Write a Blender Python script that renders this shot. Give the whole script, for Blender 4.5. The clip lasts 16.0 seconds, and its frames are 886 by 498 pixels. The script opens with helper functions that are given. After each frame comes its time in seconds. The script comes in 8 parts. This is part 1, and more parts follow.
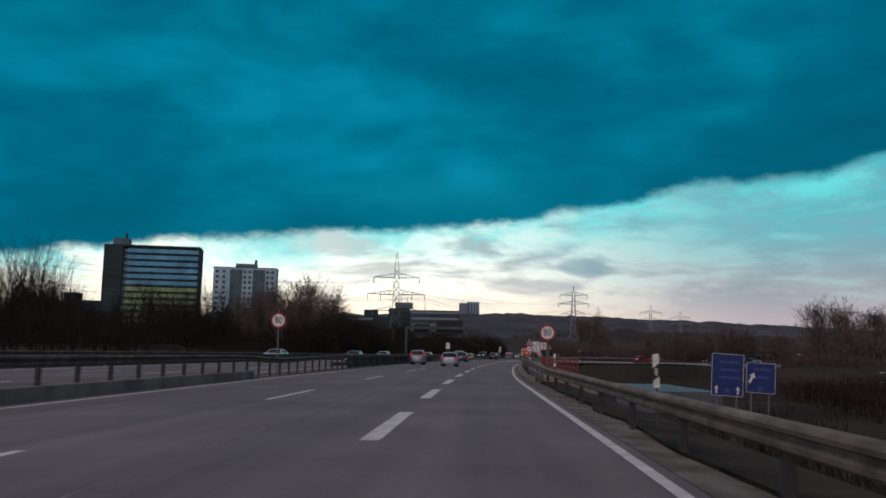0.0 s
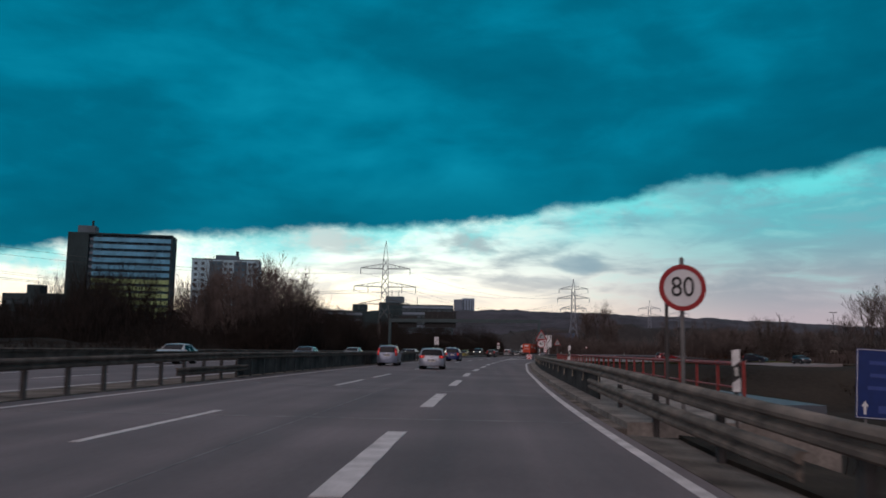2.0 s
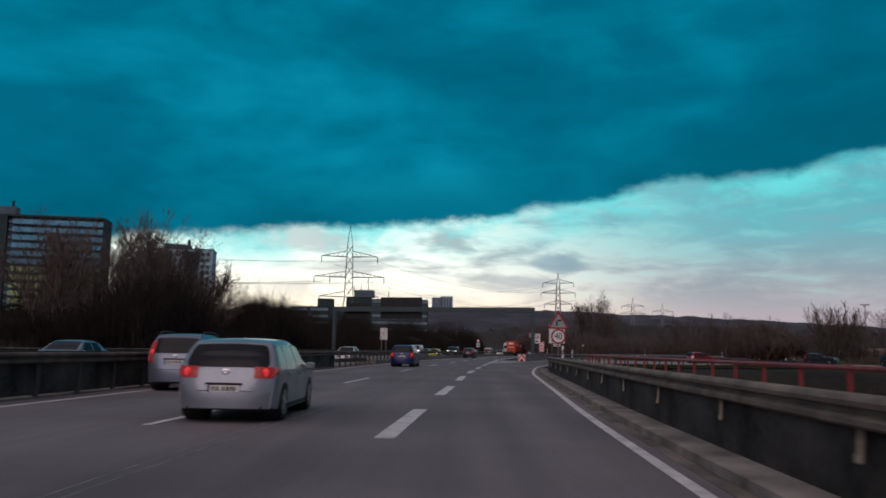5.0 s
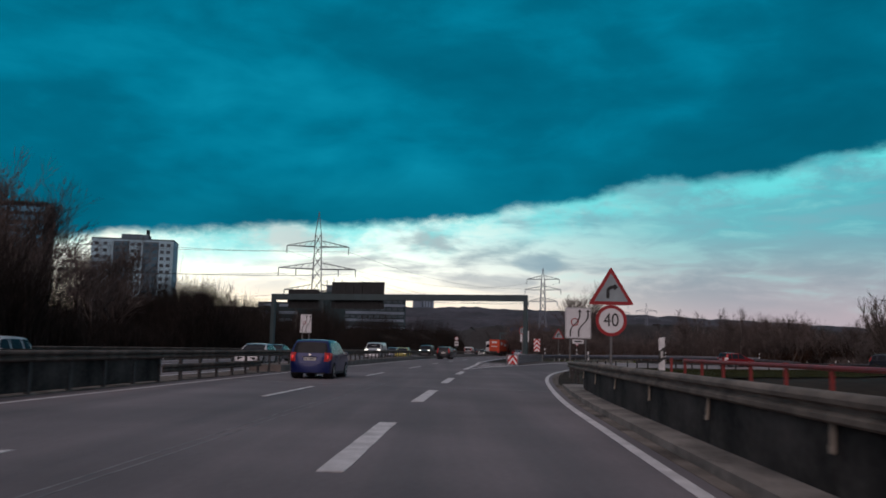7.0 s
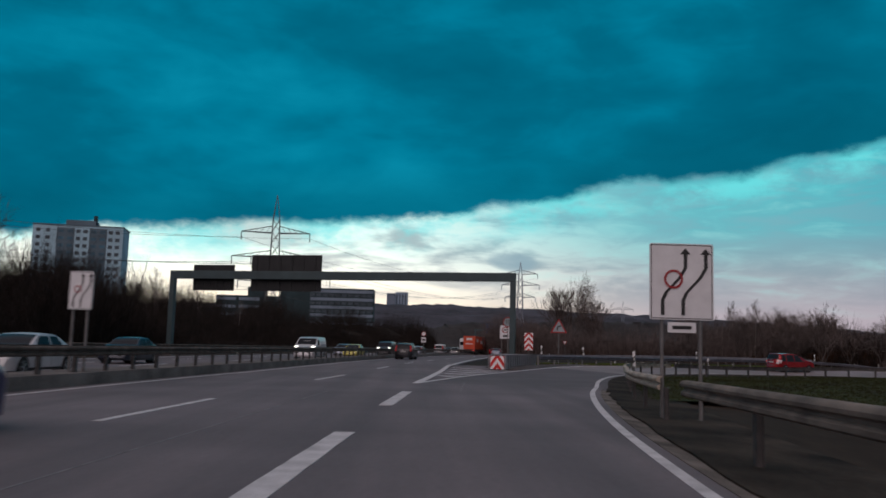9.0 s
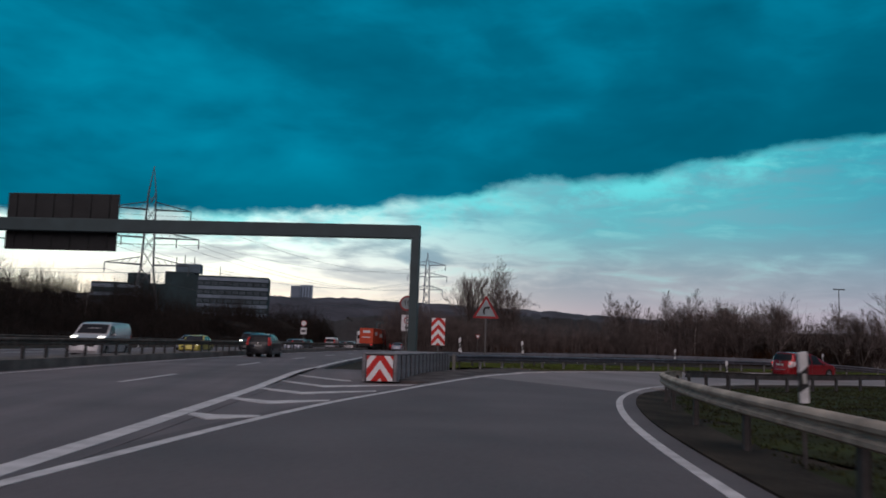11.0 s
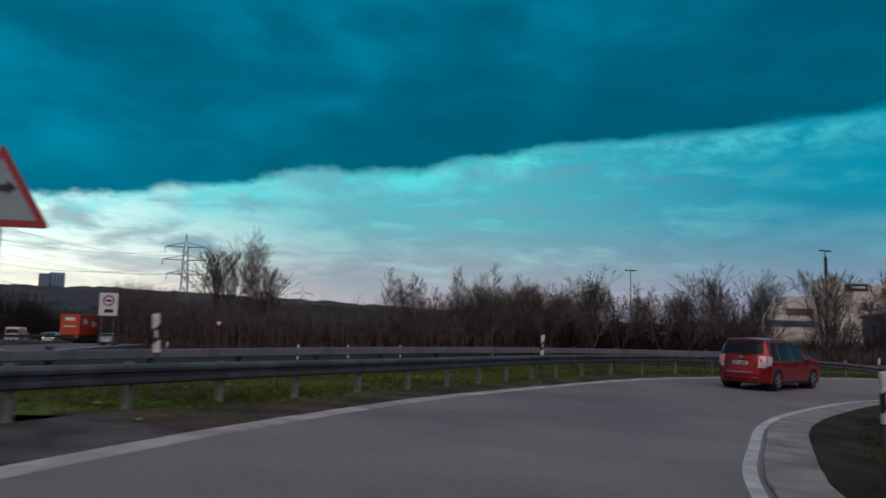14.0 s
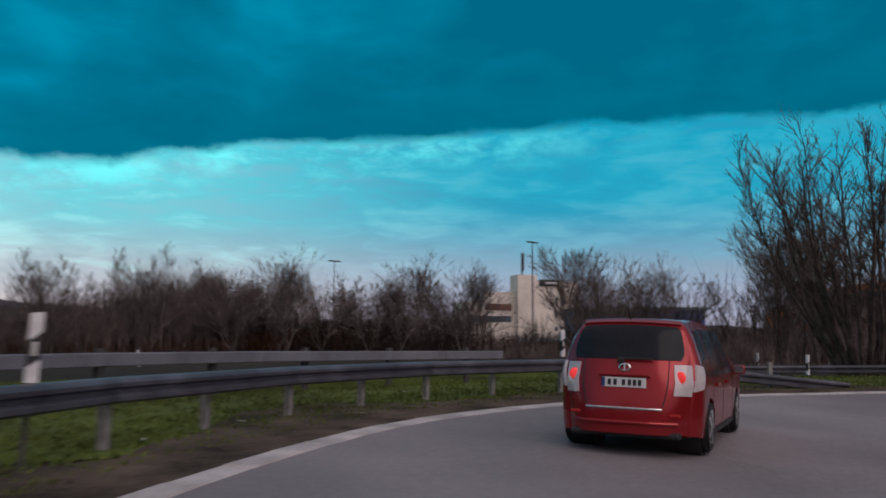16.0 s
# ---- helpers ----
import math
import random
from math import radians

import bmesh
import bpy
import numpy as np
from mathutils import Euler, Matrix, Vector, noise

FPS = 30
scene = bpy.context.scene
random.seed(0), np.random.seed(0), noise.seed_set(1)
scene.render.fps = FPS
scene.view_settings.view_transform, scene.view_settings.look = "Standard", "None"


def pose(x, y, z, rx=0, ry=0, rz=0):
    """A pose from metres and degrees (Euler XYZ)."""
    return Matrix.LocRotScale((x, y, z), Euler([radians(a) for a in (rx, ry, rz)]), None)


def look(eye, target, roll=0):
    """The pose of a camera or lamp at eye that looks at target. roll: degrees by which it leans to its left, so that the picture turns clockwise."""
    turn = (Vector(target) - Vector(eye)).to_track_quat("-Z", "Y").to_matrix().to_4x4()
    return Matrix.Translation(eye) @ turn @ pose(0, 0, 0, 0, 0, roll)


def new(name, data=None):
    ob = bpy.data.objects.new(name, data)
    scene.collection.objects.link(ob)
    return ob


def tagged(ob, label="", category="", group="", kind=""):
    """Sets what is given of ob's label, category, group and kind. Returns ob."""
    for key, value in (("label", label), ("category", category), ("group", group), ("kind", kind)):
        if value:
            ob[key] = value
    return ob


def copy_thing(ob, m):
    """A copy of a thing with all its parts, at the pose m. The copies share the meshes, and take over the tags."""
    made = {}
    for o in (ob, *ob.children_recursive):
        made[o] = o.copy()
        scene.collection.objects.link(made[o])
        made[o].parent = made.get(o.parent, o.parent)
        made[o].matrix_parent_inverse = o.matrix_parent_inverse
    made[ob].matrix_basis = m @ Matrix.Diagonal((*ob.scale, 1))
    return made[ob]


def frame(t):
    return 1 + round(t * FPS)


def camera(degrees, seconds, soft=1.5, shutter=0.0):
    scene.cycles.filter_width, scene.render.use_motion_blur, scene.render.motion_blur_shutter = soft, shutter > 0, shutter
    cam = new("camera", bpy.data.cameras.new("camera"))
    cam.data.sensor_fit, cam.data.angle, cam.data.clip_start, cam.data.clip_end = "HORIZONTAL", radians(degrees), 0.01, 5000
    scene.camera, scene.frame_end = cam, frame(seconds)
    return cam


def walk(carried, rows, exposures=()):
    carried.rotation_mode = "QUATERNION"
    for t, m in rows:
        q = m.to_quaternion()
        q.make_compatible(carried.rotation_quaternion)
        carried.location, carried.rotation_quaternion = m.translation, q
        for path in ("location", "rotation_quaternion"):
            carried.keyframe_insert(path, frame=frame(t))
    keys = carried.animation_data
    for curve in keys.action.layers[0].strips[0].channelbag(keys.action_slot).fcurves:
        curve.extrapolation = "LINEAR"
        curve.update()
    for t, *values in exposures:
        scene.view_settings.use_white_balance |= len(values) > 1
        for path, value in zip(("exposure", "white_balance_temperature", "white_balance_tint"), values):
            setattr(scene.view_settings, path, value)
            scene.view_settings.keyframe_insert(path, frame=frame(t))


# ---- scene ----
# camera: t, x, y, z, tilt, lean, turn
cam = camera(55.16, 16.0, soft=1.7, shutter=0.35)
PATH = [
    (0.0, 0.000, 0.000, 1.287, 97.023, -1.101, 3.084),
    (0.5, -0.157, 7.351, 1.275, 96.850, -1.084, 3.184),
    (1.0, -0.287, 14.642, 1.279, 96.836, -1.033, 3.150),
    (1.5, -0.394, 22.054, 1.282, 96.903, -0.976, 2.991),
    (2.0, -0.488, 29.164, 1.281, 96.826, -1.052, 2.749),
    (2.5, -0.514, 35.979, 1.287, 96.750, -1.156, 2.523),
    (3.0, -0.509, 42.994, 1.281, 96.634, -1.062, 2.265),
    (3.5, -0.457, 50.397, 1.278, 96.807, -1.051, 1.937),
    (4.0, -0.368, 57.689, 1.288, 96.808, -0.980, 1.760),
    (6.5, 0.756, 93.026, 1.280, 96.737, -1.153, 0.378),
    (7.0, 0.989, 99.657, 1.282, 96.759, -1.184, 0.053),
    (7.5, 1.263, 106.364, 1.285, 96.852, -1.429, -0.281),
    (8.0, 1.598, 112.878, 1.286, 96.790, -1.416, -0.468),
    (10.5, 4.492, 144.797, 1.282, 96.516, -1.915, -5.990),
    (11.0, 5.504, 150.896, 1.283, 96.487, -1.960, -7.996),
    (11.5, 6.692, 156.556, 1.285, 96.526, -1.958, -9.964),
    (12.0, 8.031, 161.824, 1.285, 96.510, -1.992, -11.965),
    (12.5, 9.426, 166.792, 1.279, 96.464, -1.672, -14.219),
    (13.0, 10.970, 171.422, 1.280, 96.443, -1.563, -16.794),
    (13.5, 12.629, 175.668, 1.284, 96.361, -1.624, -19.876),
    (14.0, 14.533, 179.649, 1.283, 96.216, -1.163, -23.074),
    (14.5, 16.809, 183.594, 1.286, 96.503, -0.405, -26.982),
    (15.0, 19.402, 187.450, 1.285, 96.304, -0.139, -31.262),
    (15.5, 22.237, 191.200, 1.283, 96.256, -0.104, -36.494),
    (16.0, 25.254, 194.825, 1.275, 96.354, -0.112, -42.859),
]
walk(cam, [(r[0], pose(*r[1:])) for r in PATH], [(0, 0, 6500, 10), (8, 0, 6500, 10), (11, -0.03, 6300, 9), (12.5, -0.05, 6180, 5), (13.5, -0.06, 6120, 3), (14.2, -0.08, 6040, 2), (15, -0.02, 6060, 3), (15.5, 0.16, 6250, 7), (16, 0.40, 6350, 8)])

# ---------------------------------------------------------------- sky and light
def build_world():
    w = bpy.data.worlds.new("dusk_sky")
    scene.world = w
    w.use_nodes = True
    nt = w.node_tree
    nt.nodes.clear()
    L = nt.links.new

    def put(sock, v):
        if isinstance(v, (int, float)):
            sock.default_value = v
        elif isinstance(v, tuple):
            sock.default_value = (*v, 1.0)
        else:
            L(v, sock)

    def m(op, a, b=0.0, c=None, clamp=False):
        n = nt.nodes.new("ShaderNodeMath")
        n.operation, n.use_clamp = op, clamp
        put(n.inputs[0], a)
        put(n.inputs[1], b)
        if c is not None:
            put(n.inputs[2], c)
        return n.outputs[0]

    def smooth(v, lo, hi):
        n = nt.nodes.new("ShaderNodeMapRange")
        n.interpolation_type = "SMOOTHSTEP"
        put(n.inputs["Value"], v)
        n.inputs["From Min"].default_value, n.inputs["From Max"].default_value = lo, hi
        return n.outputs[0]

    def mix(f, a, b, mode="MIX"):
        n = nt.nodes.new("ShaderNodeMix")
        n.data_type, n.blend_type = "RGBA", mode
        put(n.inputs[0], f)
        put(n.inputs[6], a)
        put(n.inputs[7], b)
        return n.outputs[2]

    def ramp(v, stops, mode="LINEAR"):
        n = nt.nodes.new("ShaderNodeValToRGB")
        n.color_ramp.interpolation = mode
        e = n.color_ramp.elements
        while len(e) < len(stops):
            e.new(0.5)
        for el, (p, c) in zip(e, stops):
            el.position = p
            el.color = (*c, 1) if isinstance(c, tuple) else (c, c, c, 1)
        put(n.inputs[0], v)
        return n.outputs[0]

    def noise_at(x, y, z, scale, detail, rough=0.55, dist=0.0):
        c = nt.nodes.new("ShaderNodeCombineXYZ")
        put(c.inputs[0], x), put(c.inputs[1], y), put(c.inputs[2], z)
        n = nt.nodes.new("ShaderNodeTexNoise")
        n.inputs["Scale"].default_value, n.inputs["Detail"].default_value = scale, detail
        n.inputs["Roughness"].default_value, n.inputs["Distortion"].default_value = rough, dist
        L(c.outputs[0], n.inputs["Vector"])
        return n.outputs["Fac"]

    tc = nt.nodes.new("ShaderNodeTexCoord")
    sp = nt.nodes.new("ShaderNodeSeparateXYZ")
    L(tc.outputs["Generated"], sp.inputs[0])
    X, Y, Z = sp.outputs
    az = m("MULTIPLY", m("ARCTAN2", X, Y), 57.29578)
    el = m("MULTIPLY", m("ARCSINE", Z), 57.29578)
    # lower rim of the heavy cloud sheet: elevation by azimuth
    a01 = m("DIVIDE", m("ADD", az, 180), 360, clamp=True)
    rim = m("MULTIPLY", ramp(a01, [((a + 180) / 360, e / 20) for a, e in RIM]), 20)
    torn = noise_at(m("MULTIPLY", az, 0.17), m("MULTIPLY", el, 0.30), 0.0, 1.0, 8, 0.62)
    bump = noise_at(m("MULTIPLY", az, 0.06), 3.0, 0.0, 1.0, 3, 0.5)
    e1 = m("ADD", m("SUBTRACT", el, rim), m("MULTIPLY", m("SUBTRACT", torn, 0.5), 2.4))
    e1 = m("ADD", e1, m("MULTIPLY", m("SUBTRACT", bump, 0.5), 1.0))
    cover = smooth(e1, -0.40, 0.45)
    # heavy sheet, seen in perspective from below
    zz = m("MAXIMUM", m("ADD", Z, 0.12), 0.06)
    px, py = m("DIVIDE", X, zz), m("DIVIDE", Y, zz)
    n1 = noise_at(m("MULTIPLY", az, 0.075), m("MULTIPLY", el, 0.15), 0.7, 1.0, 3, 0.5, 0.4)
    n2 = noise_at(m("MULTIPLY", az, 0.16), m("MULTIPLY", el, 0.40), 4.0, 1.0, 6, 0.6, 0.3)
    n3 = noise_at(px, py, 9.0, 0.8, 4, 0.5)
    nn = m("ADD", m("MULTIPLY", n1, 0.60), m("ADD", m("MULTIPLY", n2, 0.25), m("MULTIPLY", n3, 0.15)))
    nn = m("SUBTRACT", nn, m("MULTIPLY", smooth(az, 2, 30), 0.105))
    nn = m("SUBTRACT", nn, m("MULTIPLY", m("MULTIPLY", smooth(az, 38, 47), smooth(az, 64, 54)), 0.13))
    sheet = ramp(nn, SHEET)
    under = smooth(e1, 5.0, 0.3)
    sheet = mix(m("MULTIPLY", under, 0.45), sheet, UNDER)
    # brighter streaky layer below the rim
    s1 = noise_at(m("MULTIPLY", az, 0.09), m("MULTIPLY", el, 0.48), 7.0, 1.0, 5, 0.55, 0.6)
    s2 = noise_at(m("MULTIPLY", az, 0.26), m("MULTIPLY", el, 0.95), 2.0, 1.0, 5, 0.55, 0.5)
    st = m("ADD", m("MULTIPLY", s1, 0.6), m("MULTIPLY", s2, 0.4))
    e01 = m("DIVIDE", el, 16, clamp=True)
    west = ramp(e01, WEST)
    mid = ramp(e01, MID)
    east = ramp(e01, EAST)
    low = mix(smooth(az, -7, 20), west, mid)
    low = mix(smooth(az, 20, 52), low, east)
    streak = m("MULTIPLY", m("MULTIPLY", smooth(st, 0.43, 0.60), smooth(el, 1.5, 4.5)), m("ADD", 0.55, m("MULTIPLY", smooth(az, -20, 0), 0.45)))
    dim = mix(smooth(az, -8, 10), STREAK_W, STREAK_M)
    dim = mix(smooth(az, 20, 50), dim, STREAK_E)
    dim = mix(m("MULTIPLY", smooth(el, 9.0, 3.5), 0.85), dim, STREAK_LOW)
    low = mix(m("MULTIPLY", streak, m("SUBTRACT", 0.85, m("MULTIPLY", smooth(el, 7.0, 3.0), 0.3))), low, dim)
    glint = m("MULTIPLY", smooth(st, 0.50, 0.34), smooth(el, 1.5, 5.0))
    low = mix(m("MULTIPLY", glint, m("SUBTRACT", 0.75, m("ADD", m("MULTIPLY", smooth(az, -6, 14), 0.35), m("MULTIPLY", smooth(az, 26, 46), 0.32)))), low, mix(smooth(az, -6, 14), GLINT, GLINT_E))
    rimlight = m("MULTIPLY", m("MULTIPLY", smooth(e1, -2.8, -0.4), smooth(torn, 0.40, 0.62)), m("SUBTRACT", 0.75, m("MULTIPLY", smooth(az, 36, 60), 0.68)))
    low = mix(rimlight, low, RIMC)
    # one small dark puff above the far hills
    pu = m("ADD", m("POWER", m("DIVIDE", m("SUBTRACT", az, 6.1), 1.5), 2), m("POWER", m("DIVIDE", m("SUBTRACT", el, m("SUBTRACT", 6.5, m("MULTIPLY", az, 0.09))), 0.62), 2))
    pu = smooth(m("ADD", pu, m("MULTIPLY", m("SUBTRACT", torn, 0.5), 4.5)), 1.5, 0.1)
    low = mix(m("MULTIPLY", pu, 0.75), low, PUFF)
    col = mix(cover, low, sheet)
    # overhead and behind, the cloud deck is plain grey
    away = m("MAXIMUM", smooth(el, 24, 60), smooth(m("ABSOLUTE", m("SUBTRACT", az, 18)), 62, 120))
    col = mix(away, col, DECK)
    col = mix(smooth(el, -1.0, -6.0), col, (0.03, 0.03, 0.03))
    bg = nt.nodes.new("ShaderNodeBackground")
    L(col, bg.inputs[0])
    bg.inputs[1].default_value = 1.0
    out = nt.nodes.new("ShaderNodeOutputWorld")
    L(bg.outputs[0], out.inputs[0])


RIM = [(-180, 6), (-60, 4.5), (-31, 5.6), (-20, 7.1), (-9, 8.1), (-1, 8.5), (9, 10.3), (20, 11.5), (29, 13.1), (40, 13.5), (52, 14.5), (71, 14.3), (120, 12), (180, 6)]
SHEET = [(0.32, (0.000, 0.104, 0.176)), (0.45, (0.000, 0.140, 0.230)), (0.54, (0.000, 0.190, 0.305)), (0.66, (0.002, 0.250, 0.385))]
UNDER = (0.001, 0.105, 0.165)
WEST = [(0.0, (1.0, 0.72, 0.52)), (0.14, (1.35, 1.12, 0.82)), (0.30, (1.30, 1.30, 1.15)), (0.5, (0.80, 1.10, 1.05)), (1.0, (0.2, 0.62, 0.66))]
MID = [(0.0, (0.47, 0.39, 0.43)), (0.16, (0.50, 0.43, 0.47)), (0.33, (0.35, 0.43, 0.475)), (0.50, (0.14, 0.48, 0.54)), (1.0, (0.015, 0.50, 0.58))]
EAST = [(0.0, (0.34, 0.31, 0.39)), (0.20, (0.29, 0.31, 0.41)), (0.36, (0.15, 0.31, 0.42)), (0.60, (0.02, 0.30, 0.43)), (1.0, (0.003, 0.27, 0.41))]
STREAK_W, STREAK_M, STREAK_E = (0.42, 0.50, 0.51), (0.19, 0.45, 0.52), (0.02, 0.25, 0.38)
STREAK_LOW = (0.30, 0.30, 0.35)
GLINT, GLINT_E, RIMC = (1.0, 1.05, 0.92), (0.40, 0.78, 0.76), (0.16, 0.80, 0.82)
PUFF = (0.27, 0.40, 0.47)
DECK = (0.30, 0.27, 0.30)
build_world()

sun = new("sun", bpy.data.lights.new("sun", "SUN"))
sun.data.energy, sun.data.angle, sun.data.color = 0.9, radians(60), (1.0, 0.80, 0.78)
sun.matrix_world = look((-30, -60, 90), (0, 40, 0))


# ---------------------------------------------------------------- materials
def mat(name, col, rough=0.6, metal=0.0, var=0.12, scale=3.0, fine=40.0, bump=0.15, coat=0.0, tint=None, emit=0.0, spec=0.5, isl=0.0):
    """A procedural surface: colour varied at two scales, roughness and fine relief."""
    m = bpy.data.materials.new(name)
    m.use_nodes = True
    nt = m.node_tree
    b = nt.nodes["Principled BSDF"]
    b.inputs["Roughness"].default_value, b.inputs["Metallic"].default_value = rough, metal
    b.inputs["Coat Weight"].default_value = coat
    b.inputs["Specular IOR Level"].default_value = spec
    tc = nt.nodes.new("ShaderNodeTexCoord")
    n1, n2 = nt.nodes.new("ShaderNodeTexNoise"), nt.nodes.new("ShaderNodeTexNoise")
    for n, sc, de in ((n1, scale, 4), (n2, fine, 3)):
        n.inputs["Scale"].default_value, n.inputs["Detail"].default_value = sc, de
        nt.links.new(tc.outputs["Object"], n.inputs["Vector"])
    add = nt.nodes.new("ShaderNodeMath")
    add.operation = "MULTIPLY_ADD"
    nt.links.new(n2.outputs["Fac"], add.inputs[0])
    add.inputs[1].default_value = 0.4
    nt.links.new(n1.outputs["Fac"], add.inputs[2])
    r = nt.nodes.new("ShaderNodeValToRGB")
    lo = tint or tuple(c * (1 - 2 * var) for c in col)
    hi = tuple(min(1, c * (1 + 1.6 * var)) for c in col)
    r.color_ramp.elements[0].position, r.color_ramp.elements[1].position = 0.48, 0.92
    r.color_ramp.elements[0].color, r.color_ramp.elements[1].color = (*lo, 1), (*hi, 1)
    nt.links.new(add.outputs[0], r.inputs[0])
    last = r.outputs[0]
    if isl:
        oi = nt.nodes.new("ShaderNodeNewGeometry")
        mx = nt.nodes.new("ShaderNodeHueSaturation")
        mr = nt.nodes.new("ShaderNodeMapRange")
        mr.inputs["To Min"].default_value, mr.inputs["To Max"].default_value = 1 - isl, 1 + isl
        nt.links.new(oi.outputs["Random Per Island"], mr.inputs["Value"])
        nt.links.new(mr.outputs[0], mx.inputs["Value"])
        nt.links.new(last, mx.inputs["Color"])
        last = mx.outputs[0]
    nt.links.new(last, b.inputs["Base Color"])
    if bump:
        bp = nt.nodes.new("ShaderNodeBump")
        bp.inputs["Strength"].default_value, bp.inputs["Distance"].default_value = bump, 0.02
        nt.links.new(n2.outputs["Fac"], bp.inputs["Height"])
        nt.links.new(bp.outputs[0], b.inputs["Normal"])
    if emit:
        b.inputs["Emission Color"].default_value = (*col, 1)
        b.inputs["Emission Strength"].default_value = emit
    return m


def road_mat(name, base, grain=(1.1, 0.035, 1), span=(0.78, 1.25)):
    """Worn asphalt: stone grain, wheel tracks along the lane, patches and sealed joints."""
    m = mat(name, base, 0.78, var=0.13, scale=0.22, fine=11, bump=0.45, spec=0.35)
    nt = m.node_tree
    b = nt.nodes["Principled BSDF"]
    src = b.inputs["Base Color"].links[0].from_socket
    tc = nt.nodes.new("ShaderNodeTexCoord")
    mp = nt.nodes.new("ShaderNodeMapping")
    mp.inputs["Scale"].default_value = grain
    nt.links.new(tc.outputs["Object"], mp.inputs[0])
    n = nt.nodes.new("ShaderNodeTexNoise")
    n.inputs["Scale"].default_value, n.inputs["Detail"].default_value = 1.0, 5
    nt.links.new(mp.outputs[0], n.inputs["Vector"])
    r = nt.nodes.new("ShaderNodeMapRange")
    r.inputs["From Min"].default_value, r.inputs["From Max"].default_value = 0.3, 0.7
    r.inputs["To Min"].default_value, r.inputs["To Max"].default_value = span
    nt.links.new(n.outputs["Fac"], r.inputs["Value"])
    mx = nt.nodes.new("ShaderNodeHueSaturation")
    nt.links.new(src, mx.inputs["Color"])
    nt.links.new(r.outputs[0], mx.inputs["Value"])
    nt.links.new(mx.outputs[0], b.inputs["Base Color"])
    rr = nt.nodes.new("ShaderNodeMapRange")
    rr.inputs["To Min"].default_value, rr.inputs["To Max"].default_value = 0.68, 0.9
    nt.links.new(n.outputs["Fac"], rr.inputs["Value"])
    nt.links.new(rr.outputs[0], b.inputs["Roughness"])
    return m


ASPHALT = road_mat("asphalt", (0.140, 0.122, 0.130))
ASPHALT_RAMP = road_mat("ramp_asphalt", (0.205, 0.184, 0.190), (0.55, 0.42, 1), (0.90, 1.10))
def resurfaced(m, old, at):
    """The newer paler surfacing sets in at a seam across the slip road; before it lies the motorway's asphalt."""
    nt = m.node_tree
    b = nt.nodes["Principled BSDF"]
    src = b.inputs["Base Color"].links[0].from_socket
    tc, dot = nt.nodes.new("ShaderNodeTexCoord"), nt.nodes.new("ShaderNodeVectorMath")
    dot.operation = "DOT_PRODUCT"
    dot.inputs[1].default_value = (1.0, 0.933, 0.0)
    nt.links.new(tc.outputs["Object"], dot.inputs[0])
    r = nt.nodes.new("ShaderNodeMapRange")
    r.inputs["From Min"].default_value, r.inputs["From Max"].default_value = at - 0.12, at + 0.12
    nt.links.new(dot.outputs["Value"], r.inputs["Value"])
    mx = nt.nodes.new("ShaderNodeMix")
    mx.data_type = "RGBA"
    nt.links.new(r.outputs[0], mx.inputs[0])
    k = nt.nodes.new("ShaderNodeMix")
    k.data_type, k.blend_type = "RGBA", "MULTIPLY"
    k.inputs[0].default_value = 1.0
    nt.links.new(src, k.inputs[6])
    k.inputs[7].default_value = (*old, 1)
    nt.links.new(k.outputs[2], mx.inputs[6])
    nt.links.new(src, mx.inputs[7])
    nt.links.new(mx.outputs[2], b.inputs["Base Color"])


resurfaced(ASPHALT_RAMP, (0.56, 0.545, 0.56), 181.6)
PAINT = mat("road_paint", (0.55, 0.53, 0.54), 0.7, var=0.16, scale=2.2, fine=30, bump=0.2)
CONCRETE = mat("concrete", (0.19, 0.172, 0.168), 0.85, var=0.4, scale=0.8, fine=18, bump=0.4)
VERGE_CONCRETE = mat("dusty_verge_concrete", (0.21, 0.188, 0.172), 0.9, var=0.3, scale=1.1, fine=14, bump=0.5, tint=(0.085, 0.074, 0.066))
GUTTER = mat("gutter_concrete", (0.42, 0.39, 0.385), 0.85, var=0.18, scale=1.4, fine=22, bump=0.4)
GRIT = mat("verge_grit", (0.155, 0.136, 0.122), 0.95, spec=0.12, var=0.35, scale=0.9, fine=26, bump=0.8)
EARTH = mat("verge_earth", (0.043, 0.034, 0.027), 0.95, spec=0.08, var=0.35, scale=0.6, fine=12, bump=0.8)
GROUND = mat("winter_ground", (0.034, 0.027, 0.021), 0.95, var=0.35, scale=0.05, fine=1.5, bump=0.6, tint=(0.018, 0.015, 0.012), spec=0.1)
GUTTER_INNER = mat("inner_kerb_concrete", (0.27, 0.25, 0.245), 0.85, var=0.2, scale=1.4, fine=22, bump=0.4)
GRASS_ROUGH = mat("rough_dark_grass", (0.034, 0.042, 0.016), 0.95, var=0.3, scale=0.5, fine=6, bump=0.6, tint=(0.024, 0.022, 0.014), isl=0.12, spec=0.05)
GRASS = mat("grass", (0.094, 0.124, 0.030), 0.9, var=0.22, scale=0.22, fine=3, bump=0.4, tint=(0.050, 0.058, 0.020), isl=0.18, spec=0.08)
SOIL = mat("brown_verge_soil", (0.074, 0.057, 0.044), 0.95, var=0.4, scale=1.1, fine=9, bump=0.9, tint=(0.026, 0.020, 0.016), spec=0.08)
STEEL = mat("galvanised_steel", (0.15, 0.145, 0.145), 0.6, 0.15, var=0.16, scale=2.0, fine=14, bump=0.1)
